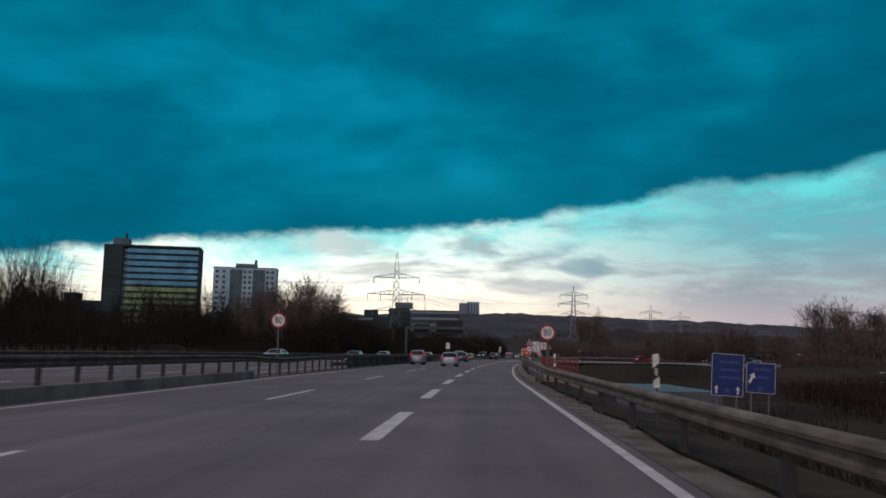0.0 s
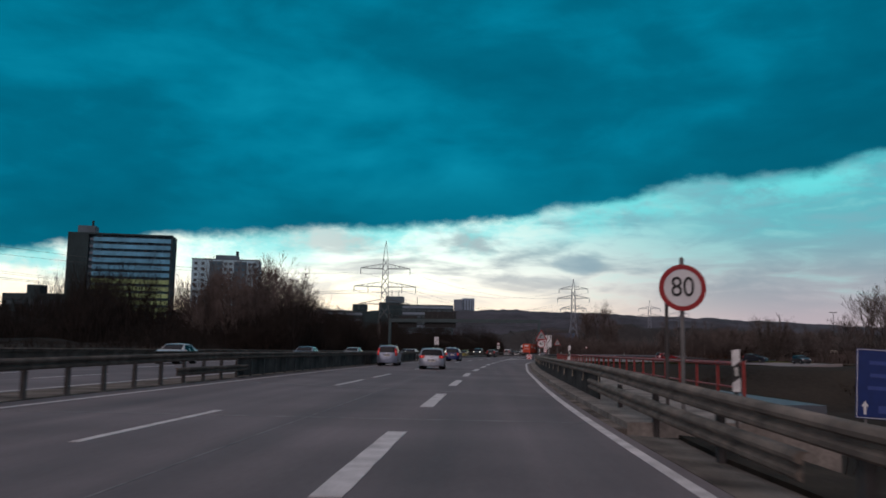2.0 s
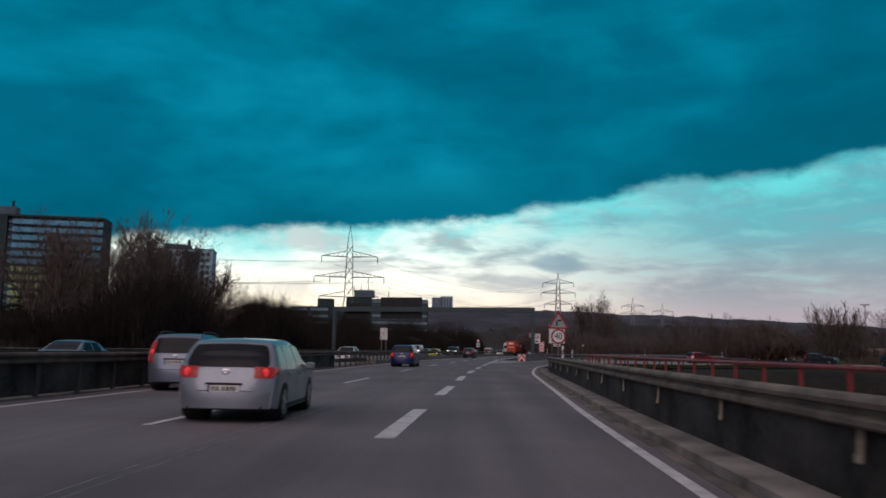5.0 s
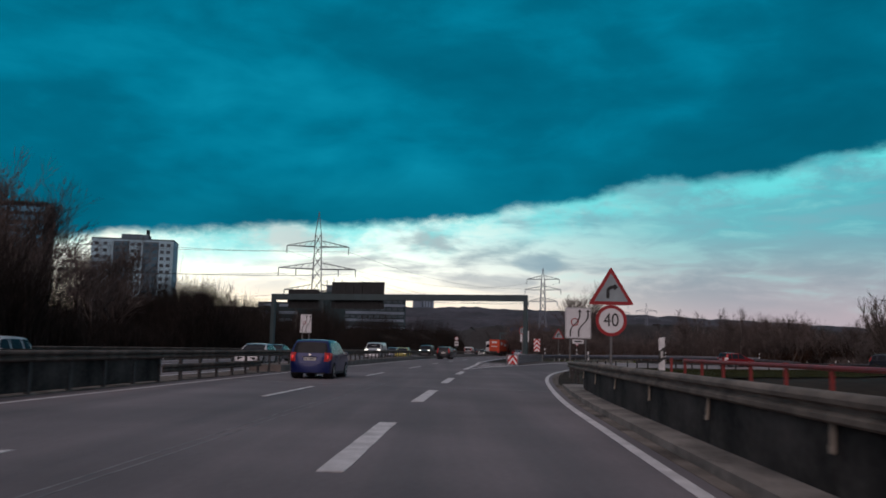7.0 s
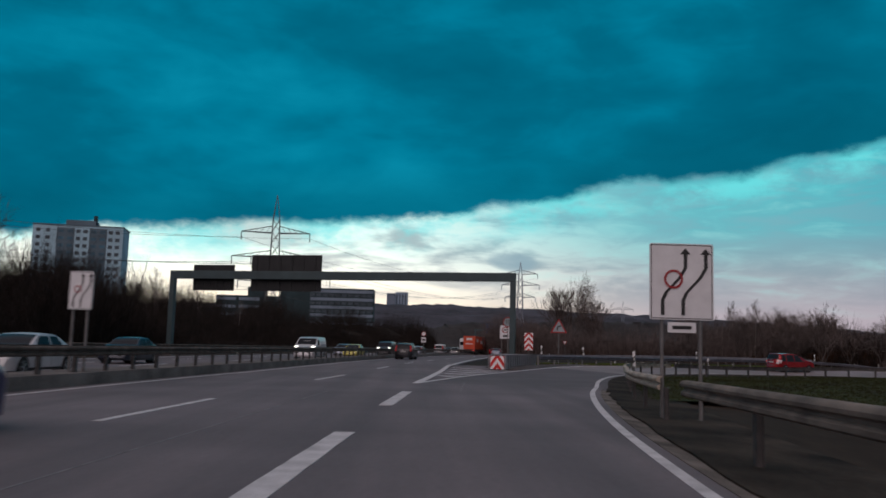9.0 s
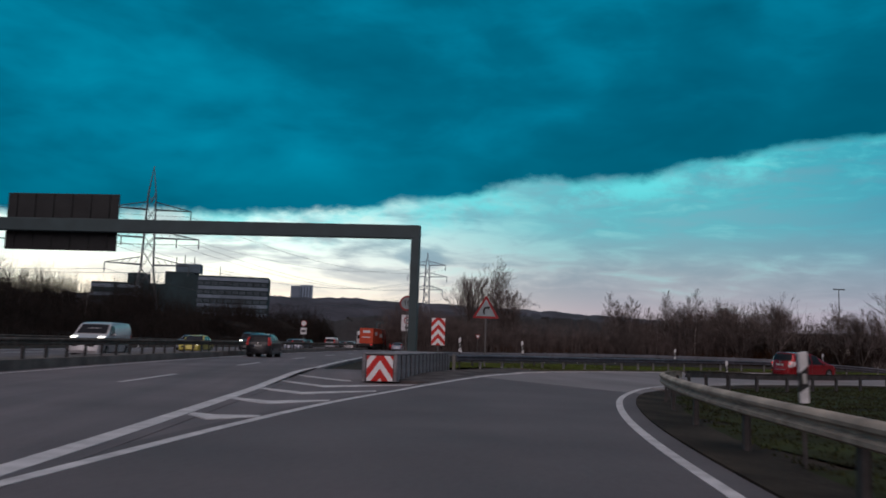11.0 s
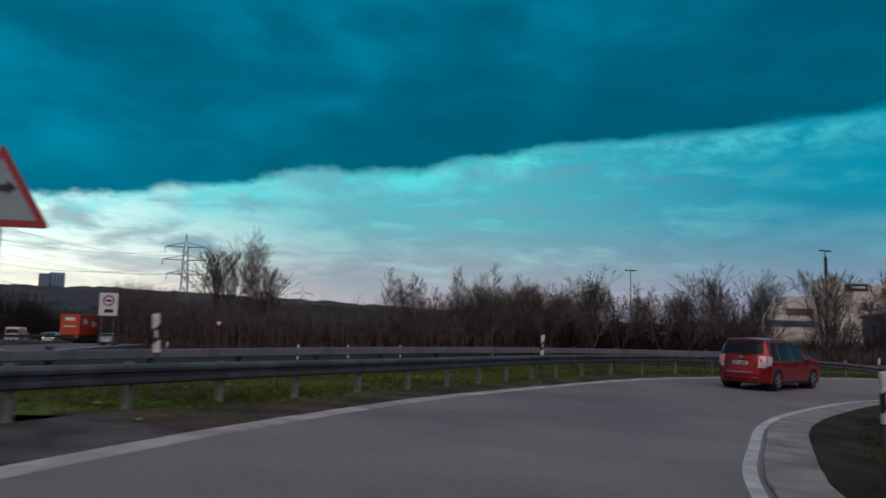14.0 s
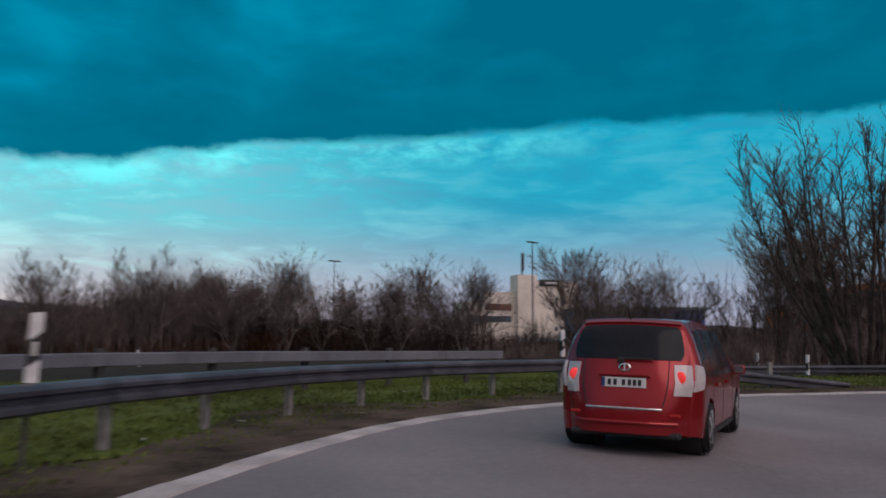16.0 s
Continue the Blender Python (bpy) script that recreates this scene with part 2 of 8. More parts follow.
STEEL_RAIL = mat("grey_rail_steel", (0.068, 0.069, 0.086), 0.45, 0.0, var=0.3, scale=1.6, fine=20, bump=0.2)
# Darker copy of the rail steel; the unlit left side's shade is its colour.
STEEL_UNLIT = mat("unlit_side_rail_steel", (0.092, 0.074, 0.064), 0.75, 0.0, var=0.3, scale=1.6, fine=20, bump=0.2, spec=0.15)
STEEL_OLD = mat("weathered_rail_steel", (0.175, 0.145, 0.122), 0.72, 0.0, var=0.35, scale=1.1, fine=16, bump=0.25, spec=0.2)
STEEL_DARK = mat("dark_post_steel", (0.055, 0.050, 0.050), 0.7, 0.0, var=0.25, scale=3, fine=20)
STEEL_BEIGE = mat("pale_beige_rail_steel", (0.36, 0.305, 0.25), 0.7, 0.0, var=0.25, scale=1.3, fine=18, bump=0.2, spec=0.25)
PANEL_DARK = mat("grimy_barrier_panel", (0.046, 0.041, 0.039), 0.8, 0.0, var=0.48, scale=0.7, fine=9, bump=0.2, spec=0.15)
RED_PAINT = mat("red_railing_paint", (0.24, 0.028, 0.024), 0.5, var=0.2, scale=4, fine=30)
GANTRY = mat("gantry_paint", (0.036, 0.062, 0.070), 0.55, 0.0, var=0.1, scale=1, fine=12)
BOARD_BACK = mat("sign_back", (0.018, 0.02, 0.022), 0.5, 0.3, var=0.15, scale=1, fine=10)
SIGN_WHITE = mat("sign_white", (0.68, 0.68, 0.70), 0.4, var=0.05, scale=3, fine=30, bump=0.02)
# White sign face; its backlit shade is put into this grey-blue colour.
SIGN_BACKLIT = mat("backlit_sign_white", (0.26, 0.31, 0.33), 0.35, var=0.08, scale=3, fine=30, bump=0.02)
SIGN_RED = mat("sign_red", (0.30, 0.014, 0.018), 0.4, var=0.06, scale=3, fine=30, bump=0.02)
CHEVRON_RED = mat("reflective_red_film", (0.55, 0.022, 0.018), 0.35, var=0.08, scale=3, fine=30, bump=0.02)
CHEVRON_WHITE = mat("reflective_white_film", (0.82, 0.82, 0.84), 0.35, var=0.06, scale=3, fine=30, bump=0.02)
SIGN_BLACK = mat("sign_black", (0.012, 0.012, 0.013), 0.5, var=0.05, bump=0.02)
SIGN_BLUE = mat("sign_blue", (0.006, 0.025, 0.14), 0.4, var=0.08, scale=2, fine=20, bump=0.02)
SIGN_PALE = mat("sign_pale_blue", (0.035, 0.065, 0.25), 0.5, var=0.05, bump=0.02)
POST_WHITE = mat("delineator_white", (0.62, 0.62, 0.63), 0.5, var=0.12, scale=6, fine=40, bump=0.05)
POST_BLACK = mat("delineator_black", (0.015, 0.015, 0.016), 0.5, var=0.1, bump=0.05)
REFLECT = mat("reflector", (0.6, 0.6, 0.58), 0.2, 0.3, var=0.05, bump=0.02)
BARK = mat("bare_bark", (0.078, 0.064, 0.058), 0.9, var=0.3, scale=3, fine=20, bump=0.5, spec=0.15)
BARK_PALE = mat("pale_birch_bark", (0.26, 0.23, 0.21), 0.85, var=0.35, scale=2, fine=12, bump=0.4)
TWIG_DARK = mat("dark_twigs", (0.030, 0.023, 0.020), 0.95, spec=0.1, var=0.3, scale=1, fine=10, bump=0, isl=0.35)
TWIG = mat("twigs", (0.115, 0.094, 0.088), 0.95, spec=0.1, var=0.3, scale=1, fine=10, bump=0, isl=0.35)
TWIG_RUST = mat("rusty_twigs", (0.075, 0.037, 0.020), 0.95, spec=0.1, var=0.3, scale=0.3, fine=8, bump=0, isl=0.35)
TWIG_HAZE = mat("far_twigs", (0.125, 0.100, 0.094), 0.95, spec=0.1, var=0.3, scale=1, fine=10, bump=0, isl=0.3)
CONIFER = mat("conifer_needles", (0.016, 0.026, 0.020), 0.95, var=0.3, scale=1, fine=10, bump=0, isl=0.3)
HILL = mat("wooded_hill", (0.050, 0.047, 0.060), 0.98, var=0.3, scale=0.012, fine=0.09, bump=0)
FAR_WOOD = mat("far_wood", (0.040, 0.036, 0.036), 0.98, var=0.3, scale=0.03, fine=0.4, bump=0, isl=0.3)


# ---------------------------------------------------------------- mesh helpers
def link_mesh(name, bm, material, smooth=False):
    me = bpy.data.meshes.new(name)
    bm.to_mesh(me)
    bm.free()
    me.materials.append(material)
    if smooth:
        me.polygons.foreach_set("use_smooth", [True] * len(me.polygons))
        me.set_sharp_from_angle(angle=radians(38))
    return me


def part(name, bm, material, parent, label="", smooth=False, kind=""):
    ob = new(name, link_mesh(name, bm, material, smooth) if isinstance(bm, bmesh.types.BMesh) else bm)
    ob.parent = parent
    if label or kind:
        tagged(ob, label=label, kind=kind)
    return ob


def thing(name, label, category, m=None, group="", kind=""):
    ob = new(name)
    if m is not None:
        ob.matrix_world = m
    return tagged(ob, label=label, category=category, group=group, kind=kind)


def solo(name, bm, material, label, category="", kind="", group="", m=None, smooth=False):
    ob = new(name, link_mesh(name, bm, material, smooth))
    if m is not None:
        ob.matrix_world = m
    return tagged(ob, label=label, category=category, kind=kind, group=group)


def box(bm, cx, cy, cz, sx, sy, sz, bevel=0.0, rot=None):
    mt = Matrix.Translation((cx, cy, cz))
    if rot is not None:
        mt = mt @ rot
    g = bmesh.ops.create_cube(bm, size=1, matrix=mt @ Matrix.Diagonal((sx, sy, sz, 1)))
    if bevel:
        es = list({e for v in g["verts"] for e in v.link_edges})
        bmesh.ops.bevel(bm, geom=es, offset=bevel, segments=2, affect="EDGES", profile=0.5)
    return bm


def tube(bm, p, q, r0, r1=None, n=8):
    p, q = Vector(p), Vector(q)
    r1 = r0 if r1 is None else r1
    d = q - p
    mt = Matrix.Translation((p + q) / 2) @ d.to_track_quat("Z", "Y").to_matrix().to_4x4()
    bmesh.ops.create_cone(bm, cap_ends=True, segments=n, radius1=r0, radius2=r1, depth=d.length, matrix=mt)
    return bm


def polytube(bm, pts, r, n=6):
    """One connected tube through a row of points."""
    pts = [Vector(p) for p in pts]
    rows = []
    for i, p in enumerate(pts):
        d = (pts[min(i + 1, len(pts) - 1)] - pts[max(i - 1, 0)]).normalized()
        u = d.cross(Vector((0, 0, 1)))
        u = u.normalized() if u.length > 1e-4 else Vector((1, 0, 0))
        w = d.cross(u)
        rows.append([bm.verts.new(p + u * (r * math.cos(6.2832 * k / n)) + w * (r * math.sin(6.2832 * k / n))) for k in range(n)])
    for a, b in zip(rows, rows[1:]):
        for k in range(n):
            bm.faces.new((a[k], a[(k + 1) % n], b[(k + 1) % n], b[k]))
    bm.faces.new(rows[0][::-1]), bm.faces.new(rows[-1])
    bmesh.ops.recalc_face_normals(bm, faces=bm.faces[:])
    return bm


def prism(bm, pts, y0, y1):
    """An x-z outline pushed from y0 to y1."""
    a = [bm.verts.new((x, y0, z)) for x, z in pts]
    b = [bm.verts.new((x, y1, z)) for x, z in pts]
    n = len(pts)
    bm.faces.new(a), bm.faces.new(b[::-1])
    for i in range(n):
        bm.faces.new((a[i], b[i], b[(i + 1) % n], a[(i + 1) % n]))
    bmesh.ops.recalc_face_normals(bm, faces=bm.faces[:])
    return bm


def slab(bm, pts, z0, z1):
    """A plan outline pushed from z0 to z1."""
    a = [bm.verts.new((x, y, z0)) for x, y in pts]
    b = [bm.verts.new((x, y, z1)) for x, y in pts]
    n = len(pts)
    bm.faces.new(a[::-1]), bm.faces.new(b)
    for i in range(n):
        bm.faces.new((a[i], a[(i + 1) % n], b[(i + 1) % n], b[i]))
    bmesh.ops.recalc_face_normals(bm, faces=bm.faces[:])
    return bm


def lettering(text, size):
    """The words as a flat mesh in the x-z plane, centred."""
    cu = bpy.data.curves.new("lettering", "FONT")
    cu.body, cu.size, cu.align_x, cu.align_y, cu.extrude = text, size, "CENTER", "CENTER", 0.003
    ob = bpy.data.objects.new("lettering", cu)
    scene.collection.objects.link(ob)
    me = bpy.data.meshes.new_from_object(ob.evaluated_get(bpy.context.evaluated_depsgraph_get()))
    bpy.data.objects.remove(ob)
    bpy.data.curves.remove(cu)
    me.transform(Matrix.Rotation(radians(90), 4, "X"))
    return me


# ---------------------------------------------------------------- lines of the road plan
def curve(pts, step=1.0):
    """A smooth line through plan points, sampled every step."""
    p = np.array([pts[0], *pts, pts[-1]], float)
    p[0], p[-1] = 2 * p[1] - p[2], 2 * p[-2] - p[-3]
    out = []
    for i in range(1, len(p) - 2):
        a, b, c, d = p[i - 1:i + 3]
        n = max(2, int(np.linalg.norm(c - b) / step * 2))
        for t in np.linspace(0, 1, n, endpoint=False):
            out.append(0.5 * (2 * b + (c - a) * t + (2 * a - 5 * b + 4 * c - d) * t * t + (3 * b - a - 3 * c + d) * t ** 3))
    out.append(p[-2])
    out = np.array(out)
    for _ in range(6):
        out[1:-1] = (out[:-2] + 2 * out[1:-1] + out[2:]) / 4
    s = np.r_[0, np.cumsum(np.linalg.norm(np.diff(out, axis=0), axis=1))]
    g = np.arange(0, s[-1], step)
    return np.c_[np.interp(g, s, out[:, 0]), np.interp(g, s, out[:, 1])]


def offset(c, d):
    """The line d metres to the right of c (d: one number or one for each sample)."""
    t = np.gradient(c, axis=0)
    t /= np.linalg.norm(t, axis=1)[:, None]
    return c + np.c_[t[:, 1], -t[:, 0]] * np.reshape(d, (-1, 1))


def between(c, y0, y1):
    return c[(c[:, 1] >= y0) & (c[:, 1] <= y1)]


def ribbon(bm, a, b, z0, z1, zb=None):
    """A solid strip between two lines of the same count; zb: another height at line b."""
    zb = z1 if zb is None else zb
    rows = []
    for p, q in zip(a, b):
        rows.append([bm.verts.new((p[0], p[1], z1)), bm.verts.new((q[0], q[1], zb)), bm.verts.new((q[0], q[1], z0)), bm.verts.new((p[0], p[1], z0))])
    for r, s in zip(rows, rows[1:]):
        for i in range(4):
            j = (i + 1) % 4
            bm.faces.new((r[i], r[j], s[j], s[i]))
    bm.faces.new(rows[0][::-1]), bm.faces.new(rows[-1])
    bmesh.ops.recalc_face_normals(bm, faces=bm.faces[:])
    return bm


def at_count(c, n):
    s = np.linspace(0, len(c) - 1, n)
    i = np.arange(len(c))
    return np.c_[np.interp(s, i, c[:, 0]), np.interp(s, i, c[:, 1])]


EDGE_R = curve([(2.1, -40), (1.9, 0), (1.8, 14), (1.63, 30), (1.52, 45), (1.65, 57), (1.97, 70), (2.5, 88), (3.1, 101), (3.65, 113), (4.2, 123), (5.4, 136), (6.5, 144.5),
                (7.9, 152.4), (9.0, 157), (10.1, 162), (11.3, 166.6), (12.7, 171.0), (14.1, 174.7), (15.6, 178), (17.1, 181.0), (19.0, 184.0), (21.25, 186.95),
                (23.4, 189.15), (25.5, 191.3), (27.5, 193.05), (29.7, 194.65), (32.2, 196.25), (34.9, 197.7), (38, 198.6), (41, 198.2), (44.2, 196.1), (47, 192.5), (49, 187.5), (49.8, 181),
                (49, 174), (47, 166)])
EDGE_RAMP = curve([(2.4, 156.7), (3.3, 160.4), (4.3, 164.4), (5.8, 169.6), (7.1, 173.2), (8.6, 176.9), (10.4, 180.7), (12.2, 184.0), (13.9, 186.4), (16.1, 189.3),
                   (18.2, 191.8), (21.2, 195.0), (24.6, 198.0), (27.4, 200.3), (30.3, 202.4), (33, 203.9), (36, 204.8), (39.5, 204.9), (43, 204.1), (46.4, 202.5), (50.4, 199.0),
                   (54, 193.5), (56.6, 187), (57.2, 180), (56.4, 172), (54.5, 164)])
LINE_BOLD = curve([(-1.7, -40), (-1.7, 0), (-1.72, 12), (-1.85, 36), (-1.75, 55), (-1.5, 72), (-1.25, 84), (-0.3, 108), (0.2, 120.6), (1.55, 144.5), (2.4, 156.7),
                   (2.9, 162.4), (3.45, 169.5), (4.0, 176.8), (4.7, 186), (5.6, 197), (7.2, 211.7), (9.4, 229), (14, 260), (22, 305), (33, 360), (49, 425), (70, 500)])
LINE_THIN = LINE_BOLD - np.array([4.0, 0])
EDGE_L = LINE_BOLD - np.array([8.15, 0])


TURN = np.array([(5.5, 150.9), (8.0, 161.8), (10.8, 171.2), (12.4, 175.2), (14.6, 179.4), (17.0, 183.5), (19.5, 187.4), (22.3, 191.2), (25.2, 194.8), (28.5, 198.2), (32.2, 200.9),
                 (36, 202.4), (40, 202.5), (44, 201.2), (48, 198.3), (51.3, 194), (53.2, 188), (53.6, 181), (53, 172)])
TURN_S = np.r_[0, np.cumsum(np.linalg.norm(np.diff(TURN, axis=0), axis=1))]


def bank_z(x, y):
    """Superelevation of the bend: the outer side lies higher, the inner side lower."""
    a, d = TURN[:-1], np.diff(TURN, axis=0)
    l2 = (d ** 2).sum(1)
    u = np.clip(((x - a[:, 0]) * d[:, 0] + (y - a[:, 1]) * d[:, 1]) / l2, 0, 1)
    c = a + u[:, None] * d
    r = np.hypot(x - c[:, 0], y - c[:, 1])
    i = int(np.argmin(r))
    side = d[i, 0] * (y - a[i, 1]) - d[i, 1] * (x - a[i, 0])
    o = math.copysign(r[i], side)
    k = min(1.0, max(0.0, (TURN_S[i] + u[i] * math.sqrt(l2[i]) - 20) / 18))
    fade = min(1.0, max(0.0, (15 - abs(o)) / 8))
    return 0.055 * k * k * (3 - 2 * k) * min(6.5, max(-4.5, o)) * fade


def banked(ob):
    """Lay a mesh of the bend on the superelevated surface."""
    for v in ob.data.vertices:
        v.co.z += bank_z(v.co.x, v.co.y)
    return ob


def x_of(c, y):
    n = int(np.argmax(c[:, 1])) + 1
    return float(np.interp(y, c[:n, 1], c[:n, 0]))


# ---------------------------------------------------------------- ground
def ground_height(x, y):
    """Level by the road, falling away beside the bridge on the right, a low bank far left."""
    d = x - x_of(EDGE_R, min(max(y, -40), 150))
    drop = 4.6 * np.clip((150 - y) / 22, 0, 1) if y < 150 else 0.0
    edge = 1.6 if (y < 44 or y > 130) else 3.9
    h = -0.12 - drop * np.clip((d - edge) / 5.5, 0, 1)
    if 46 < y < 128:
        h = min(h, -0.12 - 4.4 * np.clip(min(y - 46, 128 - y) / 8, 0, 1))
    if x < -26:
        h = max(h, -0.12 + 1.3 * np.clip((-26 - x) / 8, 0, 1))
    if x > 6 and y > 160:
        h += bank_z(x, y) - 0.06
    return h


def build_ground():
    xs = np.unique(np.r_[-4500, -2500, -1400, -800, -500, -320, -200, np.arange(-140, 140, 4), 150, 180, 230, 320, 500, 800, 1400, 2500, 4500])
    ys = np.unique(np.r_[-3000, -1200, -500, -200, -90, np.arange(-48, 260, 4), 280, 310, 350, 420, 520, 700, 1000, 1500, 2200, 3200, 4600])
    bm = bmesh.new()
    grid = [[bm.verts.new((x, y, ground_height(x, y))) for x in xs] for y in ys]
    for r, s in zip(grid, grid[1:]):
        for i in range(len(xs) - 1):
            bm.faces.new((r[i], r[i + 1], s[i + 1], s[i]))
    solo("ground", bm, GROUND, "dull brown winter ground beside the motorway", kind="structure", smooth=True)


build_ground()


def road_strip(name, a, b, z, material, label, depth=0.5, kind="structure"):
    bm = ribbon(bmesh.new(), a, b, z - depth, z)
    return solo(name, bm, material, label, kind=kind)


main = LINE_BOLD
left_side = EDGE_L - np.array([0.8, 0])
ramp_left, ramp_right = offset(EDGE_RAMP, -0.35), offset(EDGE_R, 0.25)
# carriageway as far as the fork, then the through lanes and the slip road
n_fork = int(np.argmin(np.abs(main[:, 1] - 156.7)))
ys = main[:n_fork + 1, 1]
right_to_fork = np.c_[[x_of(ramp_right, y) for y in ys], ys]
road = road_strip("road", left_side[:n_fork + 1], right_to_fork, 0.0, ASPHALT, "grey worn asphalt motorway carriageway with three lanes", 0.35)
road_strip("road_through_lanes", left_side[n_fork:], offset(main, 0.0)[n_fork:] + np.array([0.4, 0]), 0.0, ASPHALT, "grey asphalt through lanes of the motorway", 0.35)
k0 = int(np.argmin(np.hypot(EDGE_R[:, 0] - 9.0, EDGE_R[:, 1] - 156.7)))
slip_r, slip_l = at_count(ramp_right[k0:], 120), at_count(ramp_left, 120)
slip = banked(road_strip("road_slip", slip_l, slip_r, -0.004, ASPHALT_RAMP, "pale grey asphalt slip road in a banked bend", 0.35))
# paved nose between the fork and the crash cushion
bm = bmesh.new()
nose_y = np.arange(152.0, 192.5, 1.0)
ribbon(bm, np.c_[[x_of(LINE_BOLD, y) - 0.5 for y in nose_y], nose_y], np.c_[[max(x_of(EDGE_RAMP, y), x_of(LINE_BOLD, y)) + 0.6 for y in nose_y], nose_y], -0.35, -0.009)
solo("road_nose", bm, ASPHALT, "grey asphalt wedge between motorway and slip road", kind="structure")
# other carriageway behind the central barrier
onc_r, onc_l = EDGE_L - np.array([2.6, 0]), EDGE_L - np.array([16.2, 0])
onc = road_strip("road_oncoming", onc_l, onc_r, -0.01, ASPHALT, "grey asphalt carriageway of the oncoming traffic", 0.3)
bm = ribbon(bmesh.new(), onc_r - np.array([0, 0]), left_side, -0.3, 0.03)
solo("median", bm, GRIT, "gritty central reservation strip between the carriageways", kind="structure")
# lower road seen under and beside the bridge
low_a = curve([(14, 95), (13.5, 104), (13, 113), (13, 122)], 2)
bm = bmesh.new()
ribbon(bm, low_a, low_a + np.array([12.0, 2.0]), -5.2, -2.4)
solo("road_lower", bm, mat("pale_bluish_asphalt", (0.085, 0.095, 0.115), 0.5, var=0.15, scale=0.4, fine=30), "pale lower road passing beside the bridge", kind="structure")
bm = ribbon(bmesh.new(), np.array([(70.0, 205.0), (62, 150), (66, 90), (85, 30), (120, -30)]), np.array([(78.0, 205.0), (70, 150), (74, 90), (93, 30), (128, -30)]), -3.0, -1.9)
solo("road_far", bm, ASPHALT, "grey road on a low embankment beyond the cutting", kind="structure")
# bridge deck edges
for nm, inner, outer, y0, y1 in (("bridge_deck_edge", offset(EDGE_R, 0.25), offset(EDGE_R, 4.0), 43, 131),):
    a, b = between(inner, y0, y1), None
    b = np.c_[[x_of(outer, y) for y in a[:, 1]], a[:, 1]]
    k = np.c_[[x_of(offset(EDGE_R, 0.44), y) for y in a[:, 1]], a[:, 1]]
    solo("bridge_gutter", ribbon(bmesh.new(), a, k, -1.3, 0.006, 0.012), GRIT, "gritty gutter strip between the edge line and the raised verge", kind="structure")
    bm = ribbon(bmesh.new(), k, b, -1.3, 0.125, 0.17)
    solo(nm, bm, VERGE_CONCRETE, "dusty pale concrete bridge verge behind a low kerb", kind="structure")
a = between(EDGE_L - np.array([17.4, 0]), 43, 131)
bm = ribbon(bmesh.new(), a, a + np.array([16.0, 0]), -1.3, -0.05)
solo("bridge_deck", bm, CONCRETE, "concrete bridge deck under the oncoming carriageway", kind="structure")
a = between(left_side, 43, 131)
bm = ribbon(bmesh.new(), a, np.c_[[x_of(ramp_right, y) for y in a[:, 1]], a[:, 1]], -1.3, -0.36)
solo("bridge_deck_main", bm, CONCRETE, "concrete bridge deck under the motorway lanes", kind="structure")
# gritty verge along the right edge
soil = lambda c, a, k: np.clip(a + 0.11 * np.convolve(np.random.RandomState(k).randn(len(c) + 2), np.ones(3) / 3, "valid"), a - 0.3, a + 0.4)
for nm, y0, y1, lo_, hi_ in (("verge_soil", -40, 43, 1.0, 2.2), ("verge_soil_after_bridge", 131, 156, 0.55, 2.6)):
    sel_ = (EDGE_R[:, 1] >= y0) & (EDGE_R[:, 1] <= y1)
    a, b = offset(EDGE_R, soil(EDGE_R, lo_, 9))[sel_], offset(EDGE_R, hi_)[sel_]
    solo(nm, ribbon(bmesh.new(), a, b, -0.5, 0.022, -0.07), EARTH, "dark bare soil under the verge guard rail", kind="structure")
for nm, y0, y1, w in (("verge", -40, 43, 1.7), ("verge_after_bridge", 131, 155.5, 1.5)):
    a = between(offset(EDGE_R, 0.25), y0, y1)
    b = np.c_[[x_of(offset(EDGE_R, w), y) for y in a[:, 1]], a[:, 1]]
    bm = ribbon(bmesh.new(), a, b, -0.5, 0.01, -0.08)
    solo(nm, bm, GRIT, "gritty verge strip beside the edge line", kind="structure")
# paved kerb strip and dark soil inside the bend
in0 = offset(EDGE_R, 0.26)[k0:]
soil_in = np.interp(np.arange(len(EDGE_R)), [k0 + 23, k0 + 27], [0.42, 0.80])
in1, in2 = offset(EDGE_R, soil_in)[k0 - 3:], offset(EDGE_R, 2.3)[k0 - 3:]
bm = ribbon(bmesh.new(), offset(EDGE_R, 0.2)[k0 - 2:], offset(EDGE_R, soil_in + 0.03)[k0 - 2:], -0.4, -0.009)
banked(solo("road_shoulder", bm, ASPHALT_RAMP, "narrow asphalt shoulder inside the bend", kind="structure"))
bm = ribbon(bmesh.new(), in1, in2, -0.5, 0.02, -0.08)
banked(solo("verge_inner", bm, EARTH, "dark bare soil verge inside the bend", kind="structure"))
out0, out1, out2 = offset(EDGE_RAMP, -0.36), offset(EDGE_RAMP, -1.9), offset(EDGE_RAMP, -3.6)
sel = EDGE_RAMP[:, 1] > 0
i0 = int(np.argmin(np.hypot(EDGE_RAMP[:, 0] - 12.4, EDGE_RAMP[:, 1] - 185.8)))
soil_w = 1.9 + 0.7 * np.convolve(np.random.RandomState(4).randn(len(EDGE_RAMP) + 2), np.ones(3) / 3, "valid")
bm = ribbon(bmesh.new(), out0[i0 + 5:], offset(EDGE_RAMP, -np.clip(soil_w, 1.3, 2.9))[i0 + 5:], -0.5, -0.009, -0.02)
apron = ribbon(bmesh.new(), out0[i0 - 8:i0 + 6], offset(EDGE_RAMP, -2.2)[i0 - 8:i0 + 6], -0.4, -0.014, -0.02)
